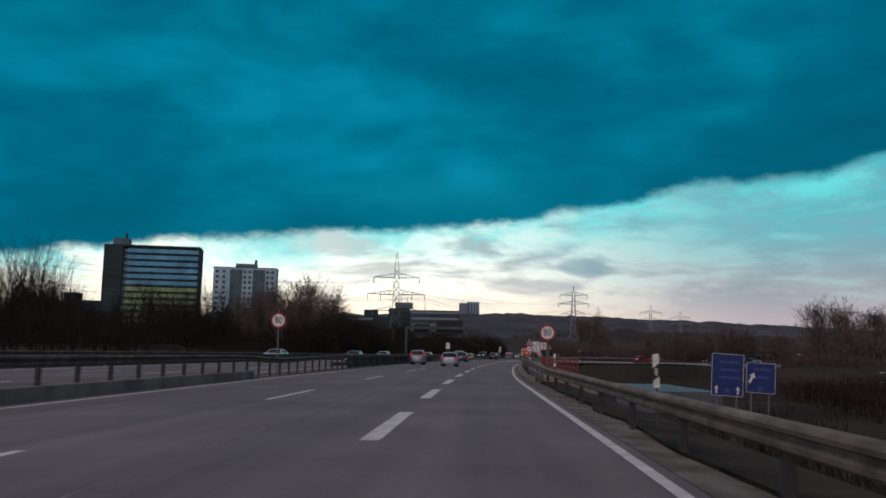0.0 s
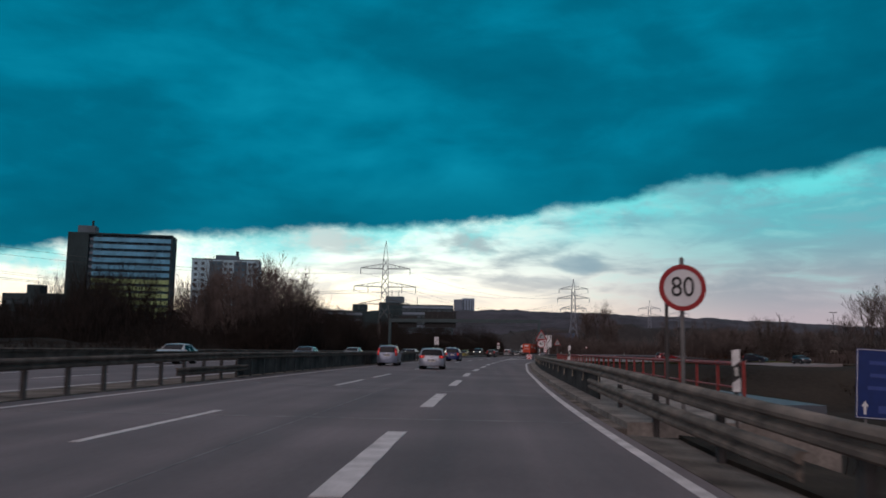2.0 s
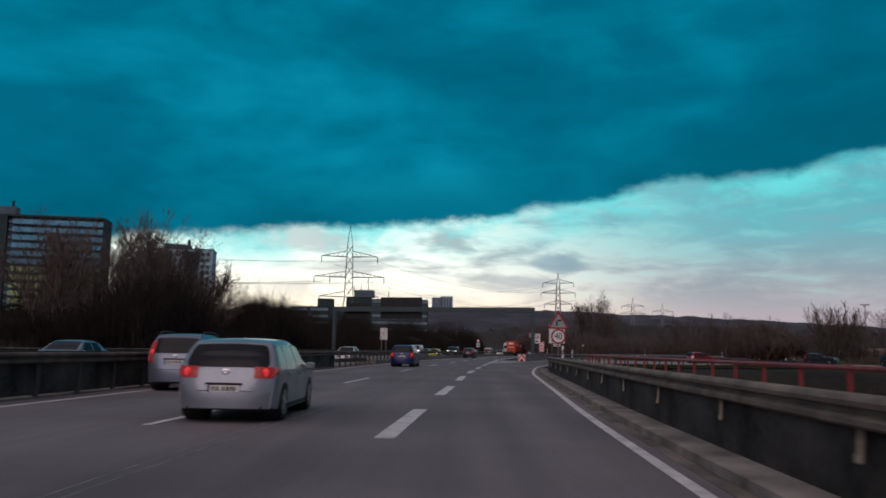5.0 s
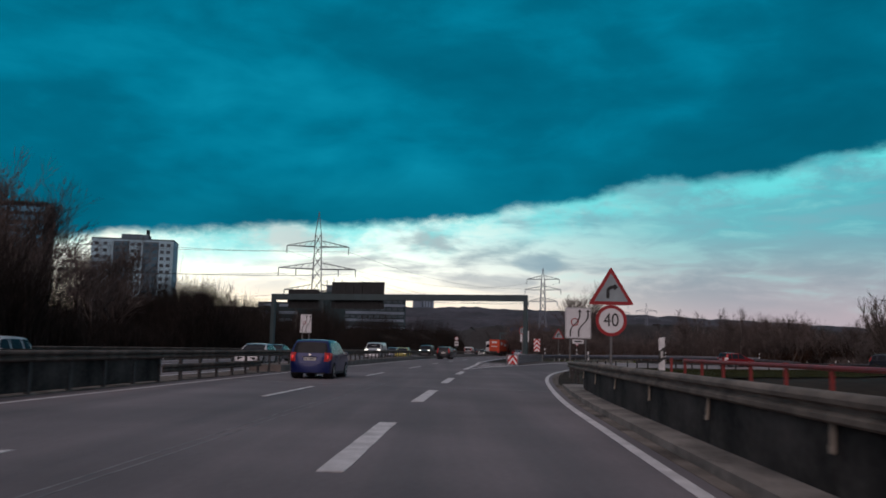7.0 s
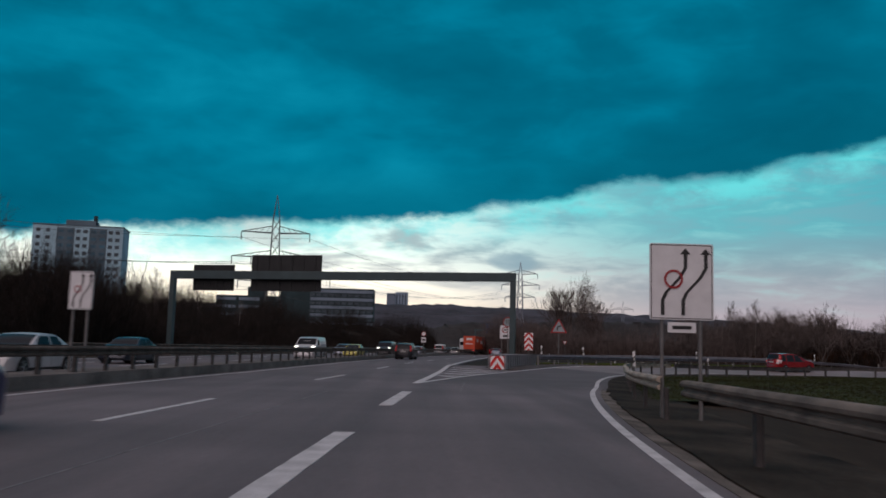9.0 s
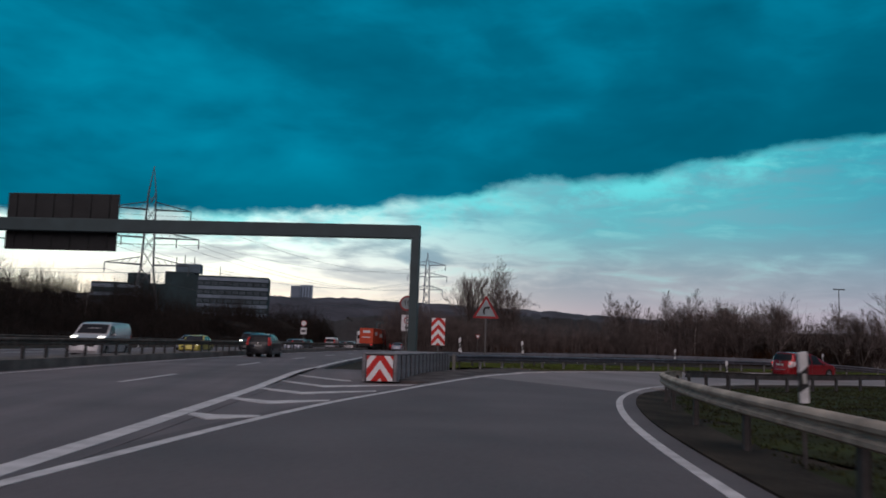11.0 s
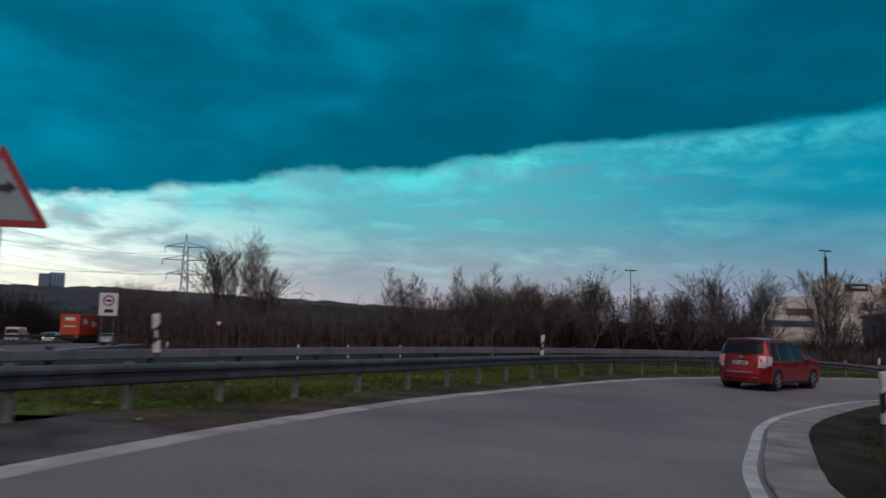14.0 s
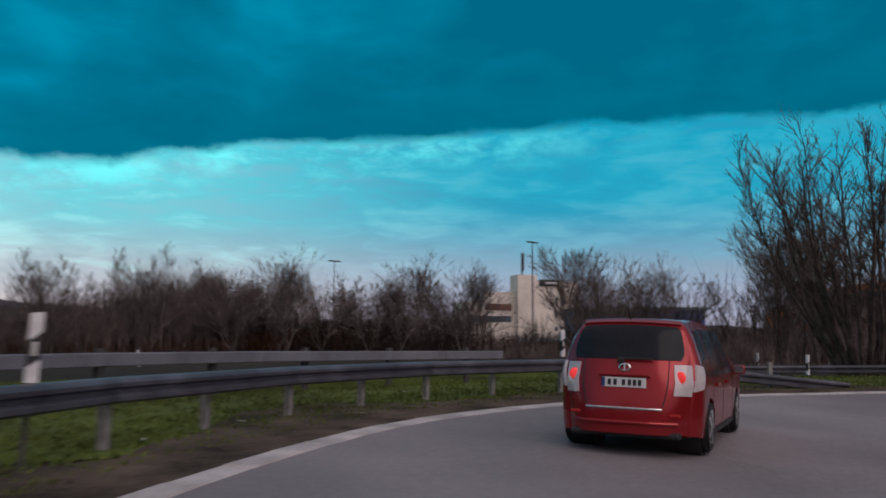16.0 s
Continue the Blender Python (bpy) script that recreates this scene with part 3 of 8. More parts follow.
banked(solo("road_apron", apron, mat("dirty_apron_asphalt", (0.086, 0.076, 0.076), 0.92, var=0.35, scale=1.2, fine=12, bump=0.6, spec=0.2), "grey dusty asphalt between the crash cushion and the slip road", kind="structure"))
base_bm = ribbon(bmesh.new(), out0[i0 + 5:], offset(EDGE_RAMP, -3.6)[i0 + 5:], -0.6, -0.05)
banked(solo("verge_bed", base_bm, EARTH, "dark soil bed below the turf", kind="structure"))
banked(solo("verge_outer", bm, SOIL, "dark bare soil strip outside the bend", kind="structure"))

# ---------------------------------------------------------------- painted lines
def dash_mesh(length, width):
    """A worn painted stroke with slightly ragged rim."""
    bm = bmesh.new()
    n = 14
    a = [(-width / 2 + random.uniform(-0.008, 0.008), length * i / n) for i in range(n + 1)]
    b = [(width / 2 + random.uniform(-0.008, 0.008), length * i / n) for i in range(n + 1)]
    ribbon(bm, a, b, -0.004, 0.006)
    return link_mesh("dash", bm, PAINT)


def along(c, y):
    i = int(np.argmin(np.abs(c[:, 1] - y)))
    i = min(max(i, 1), len(c) - 2)
    d = c[i + 1] - c[i - 1]
    return x_of(c, y), math.degrees(math.atan2(-d[0], d[1]))


marks = thing("lane_markings", "worn white painted dashes between the motorway lanes", "road marking", kind="structure")
bold, thin = dash_mesh(6.0, 0.30), dash_mesh(6.0, 0.15)
for k in range(-3, 12):
    y = 12.66 + 12 * k
    x, a = along(LINE_BOLD, y + 3)
    ob = part("bold_dash", bold, None, marks)
    ob.matrix_basis = pose(x, y, 0.002, 0, 0, a)
for y in [-13.7, 4.3, 22.3, 40.3, 59.1] + [68.1 + 17.85 * k for k in range(20)]:
    x, a = along(LINE_THIN, y + 3)
    ob = part("thin_dash", thin, None, marks)
    ob.matrix_basis = pose(x, y, 0.002, 0, 0, a)


def painted(name, c, w, label, z=0.004, material=PAINT):
    bm = ribbon(bmesh.new(), offset(c, -w / 2), offset(c, w / 2), -0.02, z)
    return banked(solo(name, bm, material, label, kind="structure"))


painted("edge_line_right", EDGE_R[:k0 + 62], 0.16, "white painted edge line along the verge")
painted("edge_line_left", EDGE_L, 0.16, "white painted edge line along the central barrier")
n_tip = int(np.argmin(np.abs(LINE_BOLD[:, 1] - 156.7)))
painted("edge_line_fork", LINE_BOLD[n_tip:], 0.30, "broad white line beside the through lanes", 0.006)
painted("edge_line_slip", EDGE_RAMP[:i0 + 2], 0.18, "white painted line on the slip road's outer edge", 0.005)
painted("edge_line_oncoming_inner", EDGE_L - np.array([3.2, 0]), 0.15, "white painted line beside the oncoming lanes", 0.004)
painted("edge_line_oncoming_outer", EDGE_L - np.array([15.2, 0]), 0.15, "white painted outer line of the oncoming lanes", 0.004)
onc_marks = thing("oncoming_lane_markings", "white painted dashes between the oncoming lanes", "road marking", kind="structure")
for off in (7.2, 11.2):
    for y in np.arange(-30, 330, 18.0):
        x, a = along(LINE_BOLD, y)
        ob = part("thin_dash", thin, None, onc_marks)
        ob.matrix_basis = pose(x - 8.15 - off, y, -0.004, 0, 0, a)
# hatched nose
hatch = thing("gore_hatching", "white painted chevron bars on the paved nose", "road marking", kind="structure")
for bar in (((3.35, 165.6), (3.75, 164.9), (4.5, 165.5)), ((3.6, 169.7), (4.45, 168.5), (5.7, 169.8)), ((3.9, 173.8), (5.05, 171.9), (7.0, 174.0)),
            ((4.2, 178.4), (5.6, 175.4), (8.5, 178.05)), ((4.6, 183.2), (6.3, 179.4), (6.5, 179.6))):
    p = [Vector(v) for v in bar]
    bm = bmesh.new()
    w = Vector((0, 0.55))
    slab(bm, [p[0], p[1], p[2], p[2] + w * 0.6, p[1] + w * 1.6, p[0] + w], -0.02, 0.002)
    part("chevron_bar", bm, PAINT, hatch)

# pale gutter stones along both edges of the bend
kerb_r = thing("kerb_inner", "row of pale concrete kerb stones inside the bend", "kerb", kind="structure")


def kerb_row(parent, line, lo, hi, step, z, name, material):
    a, b = offset(line, lo), offset(line, hi)
    s = np.arange(0, len(line) - 1, step)
    idx = np.arange(len(line))
    for k, s0 in enumerate(s[:-1]):
        s1 = s0 + step - 0.02
        q = [np.array([np.interp(v, idx, c[:, 0]), np.interp(v, idx, c[:, 1])]) for c, v in ((a, s0), (a, s1), (b, s1), (b, s0))]
        zz = z + random.uniform(-0.006, 0.006)
        bm = bmesh.new()
        slab(bm, [tuple(v) for v in q], -0.2, zz)
        for v in bm.verts:
            v.co.z += bank_z(v.co.x, v.co.y)
        bmesh.ops.bevel(bm, geom=[e for e in bm.edges if min(v.co.z - bank_z(v.co.x, v.co.y) for v in e.verts) > 0], offset=0.015, segments=1, affect="EDGES")
        part(name, bm, material, parent)


kerb_row(kerb_r, EDGE_R[k0 + 27:k0 + 92], 0.14, 0.78, 2.0, 0.03, "kerb_stone", GUTTER_INNER)
kerb_l = thing("kerb_outer", "row of pale worn concrete gutter stones outside the bend", "kerb", kind="structure")
kerb_row(kerb_l, EDGE_RAMP[i0 + 1:i0 + 72], -0.36, -0.06, 1.0, 0.012, "gutter_stone", GUTTER)

# grass between slip road and motorway, and inside the bend
def grass_field(name, label, outline, count, seed, h=0.09, turf=None, sheet=True):
    """Turf sheet with tufts of short blades inside a plan outline."""
    rng = random.Random(seed)
    o = np.array(outline)
    x0, y0, x1, y1 = o[:, 0].min(), o[:, 1].min(), o[:, 0].max(), o[:, 1].max()

    def inside(x, y):
        c = False
        for (ax, ay), (bx, by) in zip(outline, outline[1:] + outline[:1]):
            if (ay > y) != (by > y) and x < (bx - ax) * (y - ay) / (by - ay) + ax:
                c = not c
        return c

    vs, fs = [], []
    st = 1.5
    xs, ys_ = np.arange(x0, x1 + st, st), np.arange(y0, y1 + st, st)
    idx = {}
    for i, gx in enumerate(xs):
        for j, gy in enumerate(ys_):
            idx[i, j] = len(vs)
            vs.append((gx, gy, bank_z(gx, gy) - 0.035))
    for i in range(len(xs) - 1):
        for j in range(len(ys_) - 1):
            if sheet and inside(xs[i] + st / 2, ys_[j] + st / 2):
                fs.append([idx[i, j], idx[i + 1, j], idx[i + 1, j + 1], idx[i, j + 1]])
    for _ in range(count):
        x, y = rng.uniform(x0, x1), rng.uniform(y0, y1)
        if not inside(x, y):
            continue
        zg = bank_z(x, y) - 0.04
        for _ in range(3):
            a, hh = rng.uniform(0, 6.28), h * rng.uniform(0.5, 1.6)
            w = 0.022
            dx, dy = math.cos(a) * w, math.sin(a) * w
            bx, by = x + rng.uniform(-0.08, 0.08), y + rng.uniform(-0.08, 0.08)
            n = len(vs)
            vs += [(bx - dx, by - dy, zg), (bx + dx, by + dy, zg), (bx + rng.uniform(-0.05, 0.05), by + rng.uniform(-0.05, 0.05), zg + hh)]
            fs.append([n, n + 1, n + 2])
    me = bpy.data.meshes.new(name)
    me.from_pydata(vs, [], fs)
    me.materials.append(turf or GRASS)
    return tagged(new(name, me), label=label, category="grass", kind="stuff")


inner_line = [tuple(p) for p in offset(EDGE_RAMP, -1.7)[i0 + 6:i0 + 62:4]]
grass_field("grass", "short green winter grass beside the slip road", inner_line + [(58, 205), (60, 222), (44, 226), (28, 226), (14, 216), (9, 202), (9.5, 190)], 60000, 5, 0.055)
fringe = [tuple(p) for p in offset(EDGE_RAMP, -1.05)[i0 + 6:i0 + 62:2]] + [tuple(p) for p in offset(EDGE_RAMP, -3.2)[i0 + 6:i0 + 62:2]][::-1]
grass_field("grass_fringe", "sparse tufts of grass on the bare soil beside the slip road", fringe, 52000, 15, 0.045, sheet=False)
ring = [tuple(p) for p in offset(EDGE_R, 1.5)[k0 - 6:k0 + 86:4]]
grass_field("grass_inside_bend", "rough green grass inside the bend", ring + [(44, 178), (30, 160), (16, 150)], 34000, 6, 0.05, GRASS_ROUGH)

# ---------------------------------------------------------------- guard rails
def beam_mesh(length, material):
    """A W-profile rail with rolled edges and a flange on top."""
    pr = [(0.0, 0.04), (0.03, 0.045), (0.055, 0.07), (0.058, 0.115), (0.0, 0.155), (0.0, 0.185), (0.068, 0.215), (0.075, 0.255), (0.055, 0.29), (0.02, 0.306), (-0.06, 0.31), (-0.06, 0.295), (-0.01, 0.285)]
    bm = bmesh.new()
    a = [bm.verts.new((-x, 0, z)) for x, z in pr]
    b = [bm.verts.new((-x, length, z)) for x, z in pr]
    for i in range(len(pr) - 1):
        bm.faces.new((a[i], a[i + 1], b[i + 1], b[i]))
    bm.faces.new((a[-1], a[0], b[0], b[-1]))
    bm.faces.new(a), bm.faces.new(b[::-1])
    bmesh.ops.recalc_face_normals(bm, faces=bm.faces[:])
    return link_mesh("rail_beam", bm, material, True)


STEEL_BOX = mat("dull_box_steel", (0.155, 0.155, 0.185), 0.6, 0.0, var=0.15, scale=1.2, fine=16, bump=0.15)


def box_beam_mesh(length):
    bm = bmesh.new()
    box(bm, 0, length / 2, 0.20, 0.16, length + 0.01, 0.21, 0.02)
    for y in (length * 0.5 - 0.16, length * 0.5 + 0.16):
        box(bm, -0.083, y, 0.20, 0.012, 0.05, 0.13)
        box(bm, 0.083, y, 0.20, 0.012, 0.05, 0.13)
    return link_mesh("box_beam", bm, STEEL_BOX, False)


def post_mesh(h, material, w=0.10):
    bm = bmesh.new()
    box(bm, 0, 0, h / 2 - 0.15, 0.05, w, h + 0.3)
    box(bm, -0.04, 0, h / 2 - 0.15, 0.012, w * 1.3, h + 0.3)
    box(bm, 0.04, 0, h / 2 - 0.15, 0.012, w * 1.3, h + 0.3)
    return link_mesh("rail_post", bm, material)


def rail_run(name, label, line, top, beam, posts, group="", spacing=2.0, flip=False, zs=None, post_off=0.12, base=0.0, seg=4.0, zp=None):
    """Rail beams laid end to end on a line, with posts behind them."""
    run = thing(name, label, "guard rail", group=group)
    s = np.r_[0, np.cumsum(np.linalg.norm(np.diff(line, axis=0), axis=1))]

    def at(v):
        return np.array([np.interp(v, s, line[:, 0]), np.interp(v, s, line[:, 1])])

    v = 0.0
    while v + seg <= s[-1]:
        p, q = at(v), at(v + seg)
        d = q - p
        a = math.degrees(math.atan2(-d[0], d[1]))
        z = (top if zs is None else zs(p[1])) + bank_z(*p)
        zq = (top if zs is None else zs(q[1])) + bank_z(*q)
        if zp is not None:
            z, zq = zp(p) + bank_z(*p), zp(q) + bank_z(*q)
        ob = part("beam", beam, None, run)
        tilt = math.degrees(math.atan2(zq - z, seg))
        m = pose(p[0], p[1], z - 0.31, tilt, 0, a)
        if flip:
            m = pose(q[0], q[1], zq - 0.31, -tilt, 0, a + 180)
        ob.matrix_basis = m @ Matrix.Diagonal((1, np.linalg.norm(d) / seg, 1, 1))
        if posts is not None:
            for u in np.arange(math.ceil(v / spacing - 1e-6) * spacing, v + seg - 1e-6, spacing):
                p2, q2 = at(u), at(u + 0.5)
                dd = (q2 - p2) / max(1e-6, np.linalg.norm(q2 - p2))
                nrm = np.array([dd[1], -dd[0]]) * (-1 if flip else 1)
                c = p2 + nrm * post_off
                ob = part("post", posts, None, run)
                ob.matrix_basis = pose(c[0], c[1], base + bank_z(*c), 0, 0, math.degrees(math.atan2(-dd[0], dd[1])))
        v += seg
    return run


BEAM, BEAM_GREY, BEAM_UNLIT, BOXBEAM = beam_mesh(4.0, STEEL_OLD), beam_mesh(4.0, STEEL_RAIL), beam_mesh(4.0, STEEL_UNLIT), box_beam_mesh(4.0)
POST, POST_HIGH, POST_GREY = post_mesh(0.62, STEEL_DARK), post_mesh(0.85, STEEL_DARK), post_mesh(0.60, mat("pale_post_steel", (0.25, 0.24, 0.23), 0.65, 0.0, var=0.25, scale=2, fine=14, spec=0.25), 0.075)
rail_z = lambda y: float(np.interp(y, [34, 50, 124, 140, 152], [0.765, 1.0, 1.0, 0.86, 0.76]))
bend_off = np.interp(np.arange(len(EDGE_R)), [0, 40, 78, 100, 165, k0, k0 + 45, k0 + 52], [0.70, 0.72, 0.78, 0.88, 0.9, 1.1, 1.1, 1.25])
rail_right_line = offset(EDGE_R, bend_off)
n_end = int(np.argmin(np.hypot(EDGE_R[:, 0] - 17.6, EDGE_R[:, 1] - 181.6)))
n_mid = int(np.argmin(np.abs(EDGE_R[:, 1] - 143)))
# Turned-away stretch of the beige rail: its shade is put into a dark material.
BEAM_BEIGE, BEAM_SHADED = beam_mesh(2.0, STEEL_BEIGE), beam_mesh(2.0, STEEL_DARK)
rail_run("guard_rail_verge", "weathered pale steel guard rail along the verge", rail_right_line[:n_mid + 1], 0.78, BEAM, POST, zs=rail_z, group="guard rails", spacing=4.0)
tip = curve([tuple(rail_right_line[n_end]), (19.2, 182.4), (20.5, 183.9), (22.0, 185.2), (23.8, 186.3), (26.7, 187.5), (30, 189.2), (33.5, 190.6), (37, 190.8), (40.6, 188.7), (43.0, 184), (43.6, 176)], 0.5)
rail_run("guard_rail_bend", "pale beige steel guard rail curving away inside the loop", np.vstack([rail_right_line[n_mid:n_end], tip[:7]]), 0.74, BEAM_BEIGE, POST, zs=rail_z, group="guard rails", seg=2.0, spacing=4.0)
rail_run("guard_rail_inner_loop", "steel guard rail turning back inside the loop, toned for its shaded side", tip[4:], 0.74, BEAM_SHADED, POST, zs=lambda y: 0.76, group="guard rails", seg=2.0, spacing=2.0)
# lower second rail where the bridge begins
lo = between(rail_right_line, 36.8, 54.6)
rail_run("guard_rail_low", "short lower steel guard rail at the bridge end", lo, 0.50, BEAM, None, group="guard rails", zs=lambda y: 0.46 + 0.009 * (y - 38))
# outer rail of the bend and the box rail behind it
GL = curve([(11.2, 187.2), (13.0, 189.0), (15.1, 191.5), (17.3, 193.7), (19.1, 195.2), (20.7, 196.5), (22.4, 198.0), (24.5, 199.9), (26.5, 201.7), (28.6, 203.4), (30.4, 204.6), (32.4, 205.6), (35.3, 206.6),
            (38, 207.0), (42, 206.4), (45.5, 204.9), (48.2, 202.9)], 1.0)
rail_run("guard_rail_outer", "dark grey steel guard rail outside the bend", GL, 0.70, BEAM_GREY, POST_GREY, flip=True, group="guard rails", spacing=2.0, zp=lambda p: 0.70 - 0.12 * min(1.0, max(0.0, (24 - p[0]) / 8)) if p[0] < 42 else 0.70 - 0.62 * min(1.0, (p[0] - 42) / 5.5))
rail_run("guard_rail_loop", "low grey steel guard rail beyond the loop", curve([(48, 213.5), (52.7, 209.3), (55.5, 204.5), (58, 198)]), 0.38, BEAM_GREY, POST_GREY, flip=True, group="guard rails", base=-0.35)
GB = curve([(10.4, 195), (13.2, 198.3), (17, 201.2), (21.4, 203.6), (26, 206.0), (30, 207.8), (34, 209.5), (38, 210.3), (43.4, 210.5)])
rail_run("box_rail", "grey steel box-section rail behind the bend", GB, 0.78, BOXBEAM, POST_HIGH, spacing=8 / 3, group="guard rails", post_off=0.0)
# far rail of the oncoming carriageway
rail_run("guard_rail_far", "weathered steel guard rail beyond the oncoming lanes", between(EDGE_L - np.array([16.7, 0]), -30, 320), 1.0, BEAM_UNLIT, POST_HIGH, spacing=4.0, flip=True, group="guard rails")
# central barrier
CB = EDGE_L - np.array([0.75, 0])
rail_run("central_guard_rail", "weathered steel rail along the central reservation in an unlit tone", between(CB, -40, 330), 1.08, zs=lambda y: float(np.interp(y, [39.5, 40.5, 43, 62], [1.07, 0.90, 0.90, 1.07])), beam=BEAM_UNLIT, posts=POST_HIGH, flip=True, group="central barrier", base=0.1)
rail_run("oncoming_guard_rail", "steel guard rail facing the oncoming lanes in an unlit tone", between(CB - np.array([1.2, 0]), -40, 330), 1.08, BEAM_UNLIT, None, group="central barrier")
rail_run("central_guard_rail_low", "short low steel rail at the end of the solid barrier", between(CB, 56, 68), 0.55, BEAM_UNLIT, None, flip=True, group="central barrier")
rail_run("central_guard_rail_low", "low steel rail after the solid barrier", between(CB, 127, 141), 0.60, BEAM_UNLIT, None, flip=True, group="central barrier")


def panel_wall(name, label, line, z0, z1, step, t, material=PANEL_DARK):
    w = thing(name, label, "barrier panel")
    for i in range(0, len(line) - step, step):
        a, b = line[i], line[i + step]
        d = b - a
        L = float(np.linalg.norm(d))
        bm = bmesh.new()
        box(bm, 0, L / 2, (z0 + z1) / 2, t, L - 0.012, z1 - z0, 0.008)
        ob = part("panel", bm, material, w)
        ob.matrix_basis = pose(a[0], a[1], 0, 0, 0, math.degrees(math.atan2(-d[0], d[1])))
    return w


panel_wall("splash_wall", "grimy dark splash panels under the central rail", between(CB - np.array([0.12, 0]), 63, 128), 0.08, 0.86, 4, 0.04)
wall_r = panel_wall("splash_wall", "grimy dark splash panels under the verge guard rail", between(offset(rail_right_line, 0.045), 50, 127), 0.02, 0.80, 4, 0.03)
# pale bolts streaks on the panels
bolts = thing("panel_brackets", "pale rusty brackets fixed to the splash panels", "bracket")
bm = bmesh.new()
box(bm, 0, 0, -0.02, 0.03, 0.05, 0.30, 0.008)
box(bm, -0.012, 0.01, -0.15, 0.02, 0.07, 0.07, 0.01)
br = link_mesh("bracket", bm, STEEL_BEIGE)
for i, p in enumerate(between(offset(rail_right_line, 0.012), 50, 127)[::4]):
    ob = part("bracket", br, None, bolts)
    ob.matrix_basis = pose(p[0], p[1], 0.62 + 0.02 * (i % 3), 0, 4 * (i % 2), -1 - p[1] * 0.02)
for nm, y0, y1 in (("barrier_plinth", -40, 38.5), ("barrier_plinth_far", 142, 330)):
    a = between(CB, y0, y1)
    bm = ribbon(bmesh.new(), a + np.array([0.22, 0]), a - np.array([1.4, 0]), -0.3, 0.34)
    solo(nm, bm, mat("dark_stained_concrete", (0.145, 0.125, 0.115), 0.9, var=0.25, scale=0.8, fine=16, bump=0.4), "low dark stained concrete plinth under the central rail", "barrier", kind="structure")
# red bridge railing
RR = offset(EDGE_R, 3.3)
rl = between(RR, 46, 126.5)
railing = thing("bridge_railing", "red painted steel railing along the bridge edge", "railing")
for zc, r in ((1.12, 0.055), (0.62, 0.03)):
    for i in range(0, len(rl) - 4, 4):
        bm = bmesh.new()
        tube(bm, (*rl[i], zc), (*rl[i + 4], zc), r * 0.8, n=8)
        part("rail_tube", bm, RED_PAINT, railing, smooth=True)
bm = bmesh.new()
box(bm, 0, 0, 0.55, 0.065, 0.065, 1.1, 0.01)
pm = link_mesh("railing_post", bm, RED_PAINT)
for i in range(0, len(rl), 2):
    ob = part("railing_post", pm, None, railing)
    ob.matrix_basis = pose(rl[i][0], rl[i][1], 0.08)


# ---------------------------------------------------------------- signs and posts
def disc(bm, r, y, t=0.01, n=40, r_in=0.0):
    """A disc or ring in the x-z plane, thickness t behind y."""
    pts = [(math.cos(2 * math.pi * i / n), math.sin(2 * math.pi * i / n)) for i in range(n)]
    if not r_in:
        return prism(bm, [(r * c, r * s) for c, s in pts], y, y + t)
    rows = []
    for rr, yy in ((r, y), (r, y + t), (r_in, y + t), (r_in, y)):
        rows.append([bm.verts.new((rr * c, yy, rr * s)) for c, s in pts])
    for k in range(4):
        a, b = rows[k], rows[(k + 1) % 4]
        for i in range(n):
            j = (i + 1) % n
            bm.faces.new((a[i], a[j], b[j], b[i]))
    bmesh.ops.recalc_face_normals(bm, faces=bm.faces[:])
    return bm


def round_corners(pts, r, n=4):
    out = []
    m = len(pts)
    for i in range(m):
        p, a, b = Vector(pts[i]), Vector(pts[i - 1]), Vector(pts[(i + 1) % m])
        u, v = (a - p).normalized() * r, (b - p).normalized() * r
        for k in range(n + 1):
            t = k / n
            out.append(tuple((p + u) * (1 - t) ** 2 + p * 2 * t * (1 - t) + (p + v) * t * t))
    return out


def speed_disc(parent, z, r, text, film=None):
    bm = bmesh.new()
    disc(bm, r, 0.0, 0.012)
    face = part("face", bm, film or SIGN_WHITE, parent, "pale round sign face")
    face.matrix_basis = pose(0, 0, z)
    bm = bmesh.new()
    disc(bm, r * 1.005, -0.006, 0.02, r_in=r * 0.80)
    ring_ob = part("rim", bm, SIGN_RED, parent, "red ring")
    ring_ob.matrix_basis = pose(0, 0, z)
    if text:
        me = lettering(text, r * 1.08)
        me.materials.append(SIGN_BLACK)
        d = part("digits", me, None, parent, "black digits")
        d.matrix_basis = pose(0, -0.008, z) @ Matrix.Diagonal((0.95, 1, 1.12, 1))
    bm = bmesh.new()
    disc(bm, r * 0.98, 0.013, 0.008)
    b = part("back", bm, STEEL, parent)
    b.matrix_basis = pose(0, 0, z)


def pole(parent, z0, z1, r=0.038, y=0.06, name="pole"):
    bm = bmesh.new()
    tube(bm, (0, y, z0), (0, y, z1), r, n=12)
    bmesh.ops.create_uvsphere(bm, u_segments=10, v_segments=5, radius=r * 1.05, matrix=Matrix.Translation((0, y, z1)))
    return part(name, bm, STEEL, parent, smooth=True)


def clamp(parent, z, y=0.04):
    bm = bmesh.new()
    box(bm, 0, y, z, 0.14, 0.03, 0.04, 0.005)
    part("clamp", bm, STEEL_DARK, parent)


